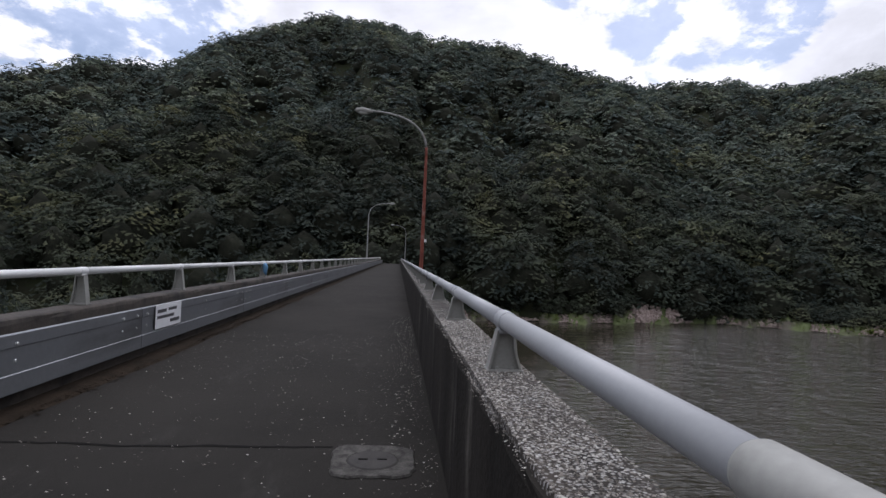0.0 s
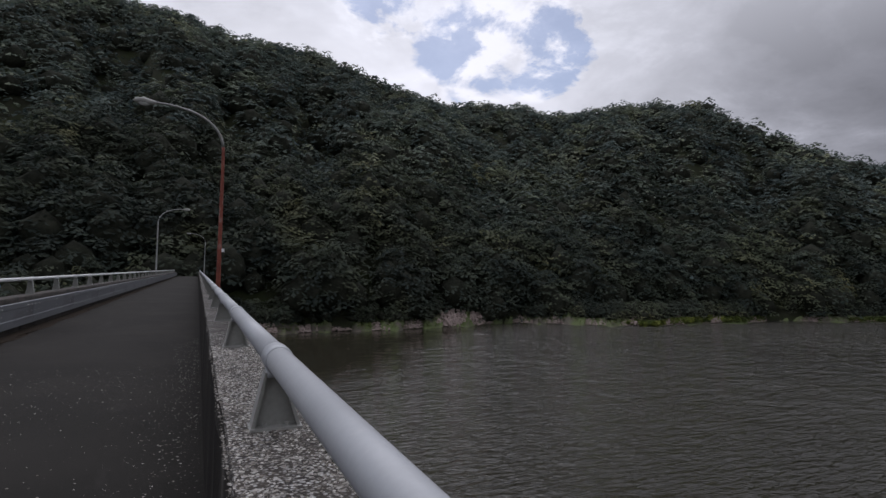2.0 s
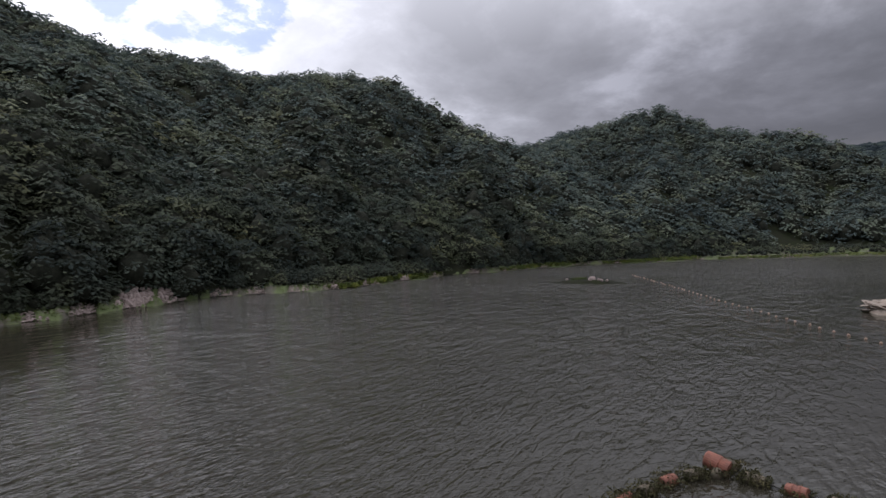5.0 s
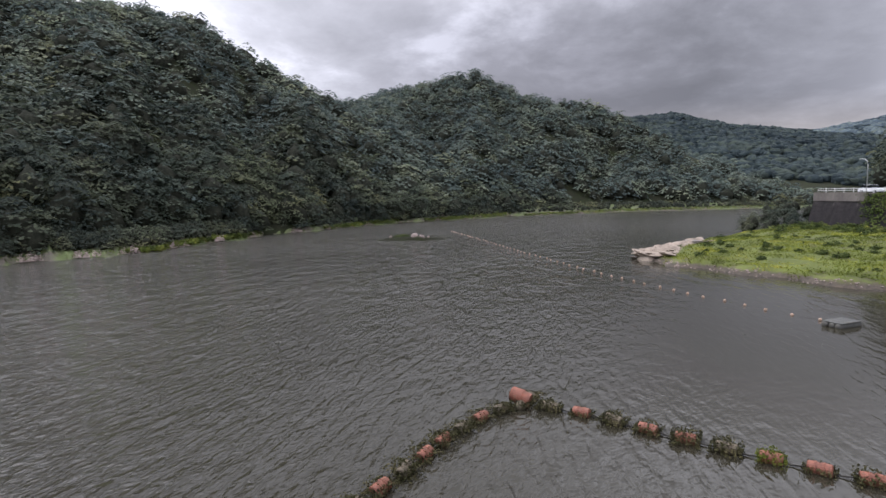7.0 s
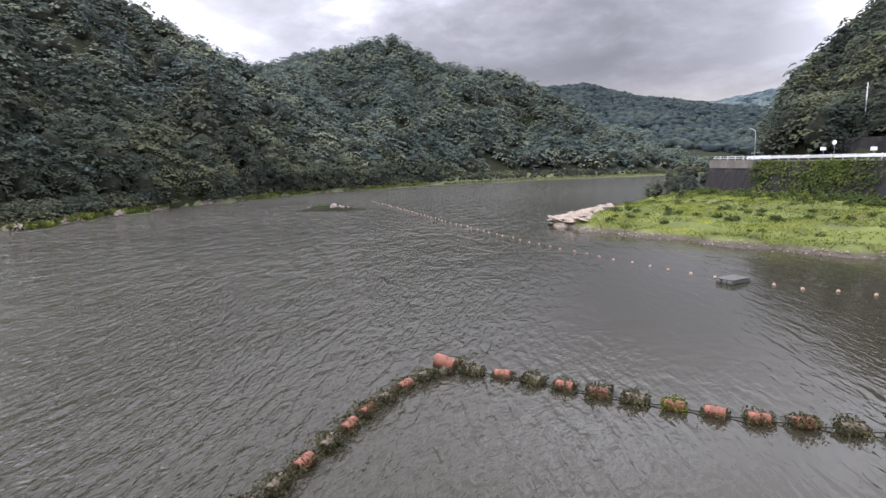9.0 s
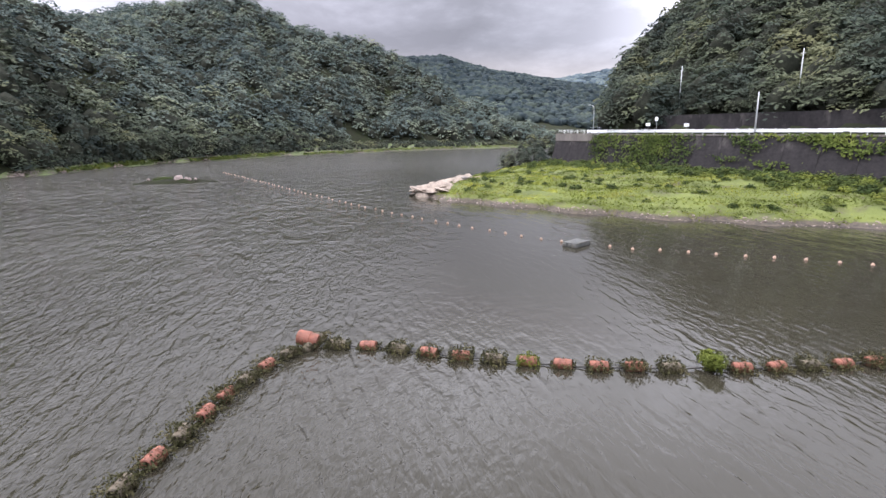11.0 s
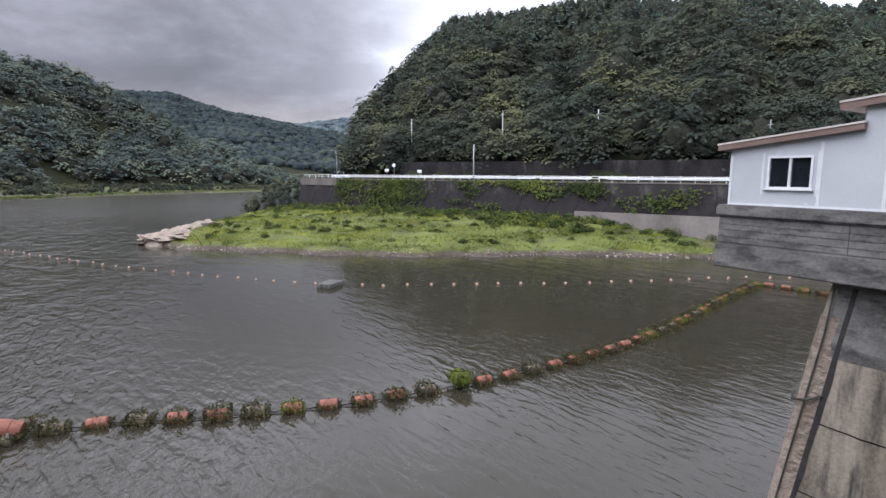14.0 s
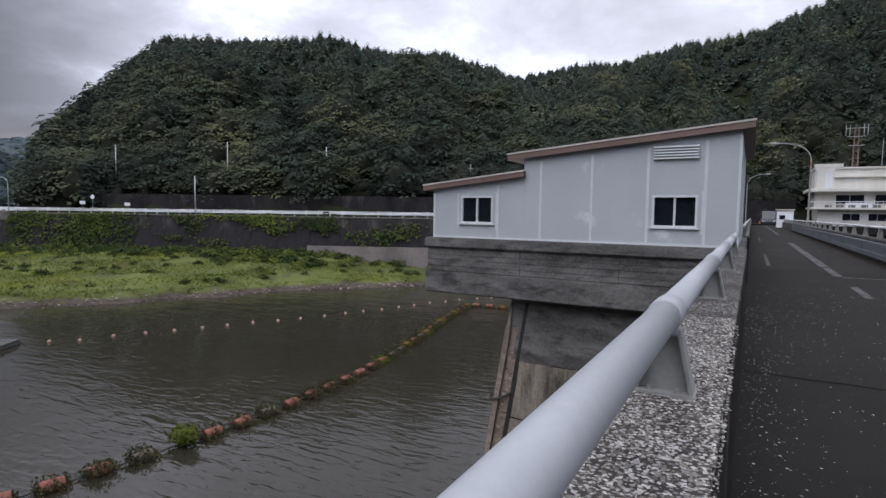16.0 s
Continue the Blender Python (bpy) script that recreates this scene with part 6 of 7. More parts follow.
# ---- rubble and stones on the wooded shore ----
gs = np.random.default_rng(51)
stones_r = [part("rubble_stone", boulder_bm(k + 1, 0.5, 0.42, 0.36, 1), rubble_m) for k in range(4)]
for k, o in enumerate(stones_r):
    tagged(o, "reddish broken rock of a small rockfall", "rock", group="rockfall at the shore")
placed = 0
for i in range(230):
    deg = gs.normal(-25.8, 1.1)
    up = abs(gs.normal(0, 3.6))
    r = float(shore_distance(deg)) + 1.0 + up
    x, y = -math.sin(math.radians(deg)) * r, math.cos(math.radians(deg)) * r
    m = pose(x, y, max(WATER + 0.25 + up * 0.42, float(land(x, y)) + 0.15) + gs.uniform(0, 0.3), *gs.uniform(0, 360, 3)) @ Matrix.Scale(gs.uniform(0.6, 1.6), 4)
    if i < 4:
        stones_r[i].matrix_basis = m
    else:
        o = copy_thing(stones_r[i % 4], m)
        o.matrix_basis = m
vv, ff = [], []
for i in range(6500):
    deg = gs.uniform(-106, 2) if i % 2 else gs.uniform(-60, 0)
    off = abs(gs.normal(0, 2.6))
    r = float(shore_distance(deg)) + 0.3 + off * (1 + max(0, float(shore_distance(deg)) - 150) / 160)
    x, y = -math.sin(math.radians(deg)) * r, math.cos(math.radians(deg)) * r
    s = gs.uniform(0.08, 0.34)
    k = len(vv)
    for q in OCT_V:
        vv.append((x + q[0] * s * gs.uniform(0.7, 1.3), y + q[1] * s * gs.uniform(0.7, 1.3), WATER + 0.1 + off * 0.30 + q[2] * s * 0.6))
    ff += [tuple(int(q) + k for q in fc) for fc in OCT_F]
o = mesh_obj("shore_stones", vv, ff, rubble_m)
tagged(o, "scattered brown stones along the wooded shore", "stones", kind="stuff")
# grass tufts on the bank, and bushes where the woods begin


def on_belt(n_, lo, hi, seed):
    gg = np.random.default_rng(seed)
    deg_ = gg.uniform(-107, 2, n_)
    sd_ = shore_distance(deg_)
    wide = 1 + np.clip(sd_ - 150, 0, 200) / 160
    off_ = gg.uniform(lo, hi, n_)
    patchy = (1.2 * (hi > 9.8) + np.sin(deg_ * 1.9) + np.sin(deg_ * 5.3 + 1) + np.sin(deg_ * 0.7)) > gg.uniform(-2.2, 1.6, n_)
    deg_, sd_, wide, off_ = deg_[patchy], sd_[patchy], wide[patchy], off_[patchy]
    ragged_ = 1.6 * np.sin(deg_ * 1.7) + 0.9 * np.sin(deg_ * 4.3 + 1.0) + 0.5 * np.sin(deg_ * 11.0)
    r_ = sd_ + off_ * wide + ragged_
    z_ = WATER + np.interp(off_, [0, 1.2, 2.6, 4.5, 6.5, 9], [0.02, 0.55, 1.0, 1.5, 2.3, 3.6])
    open_ = ~((np.abs(deg_ + 26.2) < 2.6) & (off_ < 6.5) & (hi > 9.8))
    return np.stack([-np.sin(np.radians(deg_)) * r_, np.cos(np.radians(deg_)) * r_, z_], 1)[open_], gg


c, gg = on_belt(30000, 0.6, 8.0, 52)
n = len(c)
nr = gg.normal(size=(n, 3)) * 0.25 + (0, 0, 1.0)
nr /= np.linalg.norm(nr, axis=1, keepdims=True)
v, f = quads_at(c + (0, 0, 0.10), nr, gg.uniform(0.09, 0.26, n), gg)
o = mesh_obj("shore_grass", v.tolist(), f.tolist(), shrub_m)
tagged(o, "patchy yellow-green grass on the drawdown bank", "grass", kind="stuff")
tongue = []
gt = np.random.default_rng(57)
for lo_, hi_, many in ((-54.9, -43.0, 5200), (-68.8, -61.0, 4200), (-80.6, -71.5, 4200), (-107.0, -82.0, 5200)):
    dg = gt.uniform(lo_, hi_, many)
    of = gt.uniform(0.35, 4.2, many) * (0.4 + 0.9 * np.clip(1 - (dg - lo_) / (hi_ - lo_), 0, 1))
    sd_ = shore_distance(dg)
    rg = sd_ + of * (1 + np.clip(sd_ - 150, 0, 200) / 160) + 1.6 * np.sin(dg * 1.7) + 0.9 * np.sin(dg * 4.3 + 1.0) + 0.5 * np.sin(dg * 11.0)
    zg = WATER + np.interp(of, [0, 1.2, 2.6, 4.5, 6.5], [0.02, 0.55, 1.0, 1.5, 2.3]) + gt.uniform(0.12, 0.40, many)
    tongue.append(np.stack([-np.sin(np.radians(dg)) * rg, np.cos(np.radians(dg)) * rg, zg], 1))
tongue = np.concatenate(tongue)
nr = gt.normal(size=(len(tongue), 3)) * 0.35 + (0, 0, 1.0)
nr /= np.linalg.norm(nr, axis=1, keepdims=True)
v, f = quads_at(tongue, nr, gt.uniform(0.16, 0.42, len(tongue)), gt)
o = mesh_obj("spit_grass", v.tolist(), f.tolist(), weedy_m)
tagged(o, "yellow-green grass on the low points of the shore", "grass", kind="stuff")
c, gg = on_belt(3800, 4.2, 10.0, 53)
woods("shore_bushes", c - (0, 0, 0.3), gg.uniform(0.6, 1.8, len(c)), gg.uniform(0.7, 1.9, len(c)), far_kinds, broad_m, "low bushes at the edge of the woods", "bushes")

# ---- grass, shrubs and rocks on the peninsula ----
gk = np.random.default_rng(61)


def outcrop(x_, y_):
    """1 on the bare rocky spine behind the tip, falling to 0 at its edge."""
    u_ = ((x_ - 89.2) * 0.83 - (y_ + 7.6) * 0.56)
    w_ = ((x_ - 89.2) * 0.56 + (y_ + 7.6) * 0.83)
    half = np.interp(u_, [-3, 0, 4, 10, 17, 22], [0.5, 2.6, 3.2, 2.2, 1.5, 0.2])
    return np.clip(1.3 - np.abs(w_ - 0.12 * u_ + 0.5 * np.sin(u_ * 1.1)) / half, 0, 1) * (u_ > -3) * (u_ < 22)


n = 460000
x, y = gk.uniform(4, 126, n), gk.uniform(-95, -5, n)
dep = inside_depth(x, y, PEN)
wd = (x - WALL_A[0]) * WALL_OUT[0] + (y - WALL_A[1]) * WALL_OUT[1]
ok = (dep > 0.9 + 0.6 * np.sin(x * 0.9 + y)) & (wd > 0.6)
bare = outcrop(x, y) > 0.25
ok &= ~(bare & (gk.uniform(0, 1, n) < 0.93))
ok &= (np.sin(x * 0.35 + y * 0.15) + np.sin(y * 0.5 - x * 0.12) + 1.6 * np.sin(dep * 1.1 + 1.5 * np.sin(x * 0.11 - y * 0.17))) > gk.uniform(-3.2, 2.4, n)
x, y = x[ok], y[ok]
z = peninsula_z(x, y)
n = len(x)
nr = gk.normal(size=(n, 3)) * 0.5 + (0, 0, 0.75)
nr /= np.linalg.norm(nr, axis=1, keepdims=True)
v, f = quads_at(np.stack([x, y, z + gk.uniform(0.04, 0.22, n)], 1), nr, gk.uniform(0.05, 0.15, n), gk)
o = mesh_obj("meadow_grass", v.tolist(), f.tolist(), blade_m)
tagged(o, "short bright green grass on the exposed bank", "grass", kind="stuff")


def shrub_mesh(seed, leaves, name="leaves", parent=None):
    gg = np.random.default_rng(seed)
    d_ = gg.normal(size=(leaves, 3))
    d_[:, 2] = np.abs(d_[:, 2]) * 0.9
    d_ /= np.linalg.norm(d_, axis=1, keepdims=True)
    c_ = d_ * gg.uniform(0.55, 1.05, (leaves, 1)) * (1, 1, 0.9) * (1 + 0.25 * np.sin(d_[:, :1] * 5 + seed))
    n_ = d_ + gg.normal(size=(leaves, 3)) * 0.45 + (0, 0, 0.3)
    n_ /= np.linalg.norm(n_, axis=1, keepdims=True)
    v_, f_ = quads_at(c_, n_, gg.uniform(0.10, 0.24, leaves), gg)
    return mesh_obj(name, v_.tolist(), f_.tolist(), shrub_m, parent)


shrubs = []
for k in range(4):
    e = empty("shrub")
    shrub_mesh(70 + k, 190, "leaves", e)
    bm = bmesh.new()
    for j in range(3):
        tube(bm, [(0, 0, -0.15), (0.3 * math.cos(j * 2.1), 0.3 * math.sin(j * 2.1), 0.5)], [0.03, 0.01], 5)
    part("stem", bm, trunk_m, e)
    tagged(e, "small dark green shrub on the grassy bank", "shrub", group="shrubs on the bank")
    shrubs.append(e)


def put_shrub(i, x, y, s, flat=0.8):
    z_ = float(peninsula_z(np.array([x]), np.array([y]))[0])
    m = pose(x, y, z_, 0, 0, random.uniform(0, 360)) @ Matrix.Diagonal((s, s, s * flat, 1))
    if i < 4:
        shrubs[i].matrix_basis = m
    else:
        c_ = copy_thing(shrubs[i % 4], m)
        c_.matrix_basis = m


count = 0
while count < 130:
    x, y = gk.uniform(40, 122), gk.uniform(-78, -8)
    dd = float(inside_depth(np.array([x]), np.array([y]), PEN)[0])
    w_ = float((x - WALL_A[0]) * WALL_OUT[0] + (y - WALL_A[1]) * WALL_OUT[1])
    if dd < 3 or w_ < 5 or float(outcrop(np.array([x]), np.array([y]))[0]) > 0.5 and gk.random() < 0.9:
        continue
    put_shrub(count, x, y, gk.uniform(0.35, 0.85))
    count += 1
# thicker scrub at the wall's foot
for i in range(85):
    s_ = gk.uniform(38, 116)
    w_ = abs(gk.normal(2.0, 3.0)) + 0.8
    p_ = WALL_A + WALL_DIR * s_ + WALL_OUT * w_
    put_shrub(count + i, p_[0], p_[1], gk.uniform(0.8, 1.6), 0.7)

weeds_v, weeds_f, base_ = [], [], 0
for i in range(260):
    s_, w_ = gk.uniform(22, 117), abs(gk.normal(0, 4.5)) + 0.9
    p_ = WALL_A + WALL_DIR * s_ + WALL_OUT * w_
    if s_ < 46 and w_ > 3.0:
        continue
    z_ = float(peninsula_z(np.array([p_[0]]), np.array([p_[1]]))[0])
    d_ = gk.normal(size=(60, 3))
    d_[:, 2] = np.abs(d_[:, 2])
    d_ /= np.linalg.norm(d_, axis=1, keepdims=True)
    high = gk.uniform(0.5, 1.3)
    c_ = d_ * gk.uniform(0.4, 1.0, (60, 1)) * (gk.uniform(0.7, 1.7), gk.uniform(0.7, 1.7), high) + (p_[0], p_[1], z_ + 0.1)
    n_ = d_ * 0.6 + (0, 0, 0.7) + gk.normal(size=(60, 3)) * 0.25
    n_ /= np.linalg.norm(n_, axis=1, keepdims=True)
    v_, f_ = quads_at(c_, n_, gk.uniform(0.12, 0.26, 60), gk)
    weeds_v.append(v_)
    weeds_f.append(f_ + base_)
    base_ += len(v_)
o = mesh_obj("tall_weeds", np.concatenate(weeds_v).tolist(), np.concatenate(weeds_f).tolist(), weedy_m)
tagged(o, "tall green weeds along the foot of the dark wall", "weeds", kind="stuff")

# pale rock at the tip, and stones along the waterline
tip = []
for k in range(5):
    o = part("tip_rock", boulder_bm(20 + k, 1.0, 0.9, 0.5, 2), rock_m, None, smooth=False)
    tagged(o, "pale pinkish water-worn rock at the bank's tip", "rock", group="rocks at the tip")
    tip.append(o)
for i in range(70):
    t_ = gk.uniform(0, 1) ** 2.2
    x, y = 88.8 + 14 * t_ + gk.normal(0, 0.9), -7.2 - 10 * t_ + gk.normal(0, 1.0)
    z_ = max(WATER, float(peninsula_z(np.array([x]), np.array([y]))[0]))
    s = gk.uniform(0.3, 1.25) * (1.2 - 0.8 * t_)
    m = pose(x, y, z_ + 0.10, gk.uniform(-15, 15), gk.uniform(-15, 15), gk.uniform(0, 360)) @ Matrix.Diagonal((s * 1.6, s * 1.1, s * 0.45, 1))
    if i < 5:
        tip[i].matrix_basis = m
    else:
        c_ = copy_thing(tip[i % 5], m)
        c_.matrix_basis = m
ox, oy = np.meshgrid(np.arange(84, 108, 0.3), np.arange(-24, -2, 0.3), indexing="ij")
oc = outcrop(ox, oy)
oz = np.maximum(peninsula_z(ox, oy), WATER - 0.3) - 0.25 + 1.0 * np.minimum(oc, 0.7) + 0.30 * np.sin(ox * 1.9 + 1.5 * np.sin(oy * 1.3)) * oc + 0.22 * np.abs(np.sin(oy * 2.6 + ox * 1.2)) * oc + 0.10 * np.sin(oy * 6.1 - ox * 5.3) * oc
spine = sheet("rock_outcrop", ox, oy, oz, rock_m, oc > 0.0)
tagged(spine, "pale pinkish bare rock spine behind the bank's tip", "rock", kind="structure")
block = part("concrete_block", box_bm(-1.5, 1.5, -0.9, 0.9, -0.4, 0.40), footing_m, None, bevel=0.06)
block.matrix_basis = pose(101.0, -15.0, float(peninsula_z(np.array([101.0]), np.array([-15.0]))[0]) + 0.25, 0, 0, 20)
tagged(block, "flat pale concrete block lying on the rocky tip", "block")
vv, ff = [], []
edge = along(PEN[:11], 0.12)
for x, y, a in edge:
    if gk.random() < 0.25:
        continue
    x, y = x + gk.normal(0, 0.5), y + gk.normal(0, 0.5)
    z_ = max(WATER - 0.05, float(peninsula_z(np.array([x]), np.array([y]))[0]))
    s = gk.uniform(0.05, 0.20) * (1.7 if (y < -55 and gk.random() < 0.4) else 1)
    k = len(vv)
    for q in OCT_V:
        vv.append((x + q[0] * s * gk.uniform(0.7, 1.4), y + q[1] * s * gk.uniform(0.7, 1.4), z_ + q[2] * s * 0.6))
    ff += [tuple(int(q) + k for q in fc) for fc in OCT_F]
o = mesh_obj("bank_stones", vv, ff, rubble_m)
tagged(o, "brown stones along the bank's waterline", "stones", kind="stuff")

# ---- retaining wall, road and fence ----
WALL_TURN = math.degrees(math.atan2(WALL_DIR[1], WALL_DIR[0]))


def on_wall(s, out, z):
    p_ = WALL_A + WALL_DIR * s + WALL_OUT * out
    return (p_[0], p_[1], z)


wall = empty("retaining_wall", WALL_A[0], WALL_A[1], 0, WALL_TURN)
tagged(wall, "tall black-stained concrete retaining wall below the road", "retaining wall", kind="structure")
first = None
for k in range(-3, 23):
    if first is None:
        bm = bmesh.new()
        extrude(bm, [(1.2, -9.6), (-1.4, 0.15), (-2.2, 0.15), (-2.2, -9.6)], "x", 0.02, 4.98)
        first = part("wall_panel", bm, retain_m, wall)
        first.matrix_basis = pose(5.0 * k, 0, 0)
    else:
        share("wall_panel", first, wall, pose(5.0 * k, 0, 0))
bm = bmesh.new()
extrude(bm, [(1.75, -9.6), (0.62, -4.3), (0.20, -4.3), (0.9, -9.6)], "x", -15, 50)
part("footing", bm, footing_m, wall, "pale lower footing")
part("coping", box_bm(-15, 114.9, -2.3, -1.30, 0.152, 0.38), footing_m, wall)
part("end_block", box_bm(103.5, 114.9, -1.30, -0.9, -1.1, 0.5), footing_m, wall, "pale concrete end block")
highway = part("highway", box_bm(-30, 116, -12.5, -2.32, -0.3, 0.25), asphalt_m)
highway.matrix_basis = pose(WALL_A[0], WALL_A[1], 0, 0, 0, WALL_TURN)
tagged(highway, "grey lakeside road on the retaining wall", "road", kind="structure")
cut = part("cut_slope", box_bm(-30, 100, -13.6, -12.6, -0.3, 4.0), retain_m)
cut.matrix_basis = pose(WALL_A[0], WALL_A[1], 0, 0, 0, WALL_TURN)
tagged(cut, "dark cut wall at the foot of the wooded slope", "wall", kind="structure")

fence = empty("road_fence", WALL_A[0], WALL_A[1], 0.38, WALL_TURN)
tagged(fence, "white guard fence along the lakeside road", "fence")
first = None
for k in range(65):
    s_ = -15 + 2.0 * k
    if s_ > 114.5:
        break
    if first is None:
        bm = bmesh.new()
        tube(bm, [(0, 0, 0), (0, 0, 0.92)], [0.06, 0.06], 8)
        first = part("fence_post", bm, white_rail_m, fence)
        first.matrix_basis = pose(s_, -1.8, 0)
    else:
        share("fence_post", first, fence, pose(s_, -1.8, 0))
for z_ in (0.46, 0.80):
    bm = bmesh.new()
    tube(bm, [(-15, -1.72, z_), (50, -1.72, z_), (114.8, -1.72, z_)], [0.040] * 3, 8)
    part("fence_rail", bm, white_rail_m, fence, smooth=True)
bm = bmesh.new()
extrude(bm, [(-10.8, 0.35), (-10.72, 0.45), (-10.80, 0.58), (-10.72, 0.70), (-10.8, 0.8), (-10.86, 0.8), (-10.86, 0.35)], "x", -15, 112)
far_rail = part("guard_rail", bm, white_rail_m)
far_rail.matrix_basis = pose(WALL_A[0], WALL_A[1], 0.25, 0, 0, WALL_TURN)
tagged(far_rail, "pale steel beam guard rail on the hill side", "guard rail")

# creepers hanging over the wall
gv_ = np.random.default_rng(81)
pts = []
for k in range(44):
    # clumps that start at the coping and trail down by varying lengths
    s0 = gv_.choice([gv_.uniform(46, 75), gv_.uniform(82, 92), gv_.uniform(24, 45), gv_.uniform(92, 104)], p=[0.5, 0.25, 0.17, 0.08])
    fall = gv_.uniform(0.10, 0.32) if s0 < 82 else gv_.uniform(0.1, 0.95)
    u0 = 0.0 if (gv_.random() < 0.6 and s0 > 45) else gv_.uniform(0.1, 0.5)
    num = int(35 + 130 * fall)
    s_ = s0 + gv_.normal(0, 1.5, num)
    u = np.clip(u0 + fall * gv_.uniform(0, 1, num) ** 1.3 * np.exp(-((s_ - s0) / 2.6) ** 2), 0, 1)
    out = -1.4 + 2.4 * u + 0.12 + gv_.uniform(0, 0.4, num)
    p_ = WALL_A[None] + WALL_DIR[None] * s_[:, None] + WALL_OUT[None] * out[:, None]
    pts.append(np.column_stack([p_, 0.3 - 8.3 * u + gv_.normal(0, 0.15, num)]))
pts = np.concatenate(pts)
nr = gv_.normal(size=(len(pts), 3)) * 0.5 + np.array((WALL_OUT[0], WALL_OUT[1], 0.7))
nr /= np.linalg.norm(nr, axis=1, keepdims=True)
v, f = quads_at(pts, nr, gv_.uniform(0.14, 0.36, len(pts)), gv_)
o = mesh_obj("wall_creeper", v.tolist(), f.tolist(), shrub_m)
tagged(o, "green creepers hanging over the dark wall", "creeper", kind="stuff")


def utility_pole(x, y, base, h, label, arm=0.9):
    thing = empty("utility_pole", x, y, base)
    tagged(thing, label, "utility pole")
    bm_ = bmesh.new()
    tube(bm_, [(0, 0, -0.5), (0, 0, h * 0.5), (0, 0, h)], [0.13, 0.11, 0.085], 8)
    part("pole", bm_, steel_m, thing, smooth=True)
    part("cross_arm", box_bm(-arm, arm, -0.06, 0.06, h - 0.9, h - 0.78), steel_m, thing)
    return thing


x, y, z_ = on_wall(70.8, -2.9, 0.25)
utility_pole(x, y, 0.25, 6.6, "slim concrete utility pole by the lakeside road", 0.12)
for az_, dist, top_, h in ((-128.6, 115.5, 14.6, 10.5), (-138.1, 107.5, 13.6, 10.5), (-153.1, 107.0, 10.8, 8.5), (-119.2, 126.0, 13.8, 10.0)):
    x, y = -math.sin(radians(az_)) * dist, math.cos(radians(az_)) * dist
    utility_pole(x, y, top_ - h, h, "pale utility pole rising out of the woods", 0.5)


def road_sign(s, out, h, shape, label):
    x_, y_, _ = on_wall(s, out, 0)
    thing = empty("road_sign", x_, y_, 0.25, WALL_TURN)
    tagged(thing, label, "road sign")
    bm_ = bmesh.new()
    tube(bm_, [(0, 0, 0), (0, 0, h)], [0.035, 0.035], 8)
    part("sign_post", bm_, steel_m, thing)
    bm_ = bmesh.new()
    if shape == "round":
        tube(bm_, [(0, 0.03, h - 0.1), (0, 0.07, h - 0.1)], [0.38, 0.38], 20)
    else:
        box(bm_, -0.5, 0.5, 0.03, 0.07, h - 0.55, h)
    part("sign_plate", bm_, sign_m, thing, "white sign plate")


road_sign(89.9, -3.4, 3.0, "round", "round white road sign on a thin post")
road_sign(91.8, -3.4, 2.2, "rect", "white rectangular road sign on a thin post")
road_sign(83.6, -3.6, 2.0, "rect", "white rectangular road sign on a thin post")
x, y, z_ = on_wall(105.6, -3.0, 0.25)
lamp = empty("street_lamp", x, y, 0.25)
tagged(lamp, "grey street lamp at the bend of the lakeside road", "street lamp")
bm = bmesh.new()
tube(bm, [(0, 0, 0), (0, 0, 5.0), (0.2, 0.05, 5.7), (0.8, 0.2, 6.1), (1.5, 0.4, 6.2)], [0.09, 0.07, 0.06, 0.05, 0.05], 8)
part("pole", bm, steel_m, lamp, smooth=True)
part("lamp_head", box_bm(1.4, 2.1, 0.3, 0.55, 6.1, 6.25), cast_m, lamp, bevel=0.03)


def car(x, y, z, turn, paint, label, length=4.3, width=1.7, height=1.5):
    thing = empty("car", x, y, z, turn)
    tagged(thing, label, "car")
    L, W = length / 2, width / 2
    bm_ = bmesh.new()
    extrude(bm_, [(-L, 0.3), (L, 0.3), (L, 0.62), (L - 0.15, 0.78), (L - 1.05, 0.92), (-L + 0.25, 0.95), (-L, 0.7)], "y", -W, W)
    part("body", bm_, paint, thing, bevel=0.05)
    bm_ = bmesh.new()
    extrude(bm_, [(L - 1.15, 0.92), (L - 1.8, height), (-L + 0.75, height), (-L + 0.22, 0.95)], "y", -W + 0.10, W - 0.10)
    cabin = part("cabin", bm_, glass_m, thing, "dark windows", bevel=0.04)
    part("roof_panel", box_bm(-L + 0.8, L - 1.85, -W + 0.12, W - 0.12, height - 0.02, height + 0.03), paint, cabin, bevel=0.02)
    for wx in (-L + 0.8, L - 0.85):
        for wy in (-W, W):
            bm_ = bmesh.new()
            tube(bm_, [(wx, wy - 0.1, 0.3), (wx, wy + 0.1, 0.3)], [0.3, 0.3], 14)
            wheel = part("wheel", bm_, tyre_m, thing)
            bm_ = bmesh.new()
            s_ = 1 if wy > 0 else -1
            tube(bm_, [(wx, wy + 0.10 * s_, 0.3), (wx, wy + 0.115 * s_, 0.3)], [0.18, 0.17], 12)
            part("rim", bm_, steel_m, wheel)
    for wy in (-W + 0.3, W - 0.3):
        part("headlight", box_bm(L - 0.02, L + 0.02, wy - 0.16, wy + 0.16, 0.6, 0.74), lamp_glass_m, thing)
    return thing


x, y, z_ = on_wall(106.4, -5.0, 0.25)
car(x, y, 0.25, WALL_TURN + 180, car_white_m, "white hatchback on the lakeside road")
car(-2.27, -98.0, -0.02, 90, car_dark_m, "dark van parked at the gate end of the crest", 4.6, 2.0, 2.2)

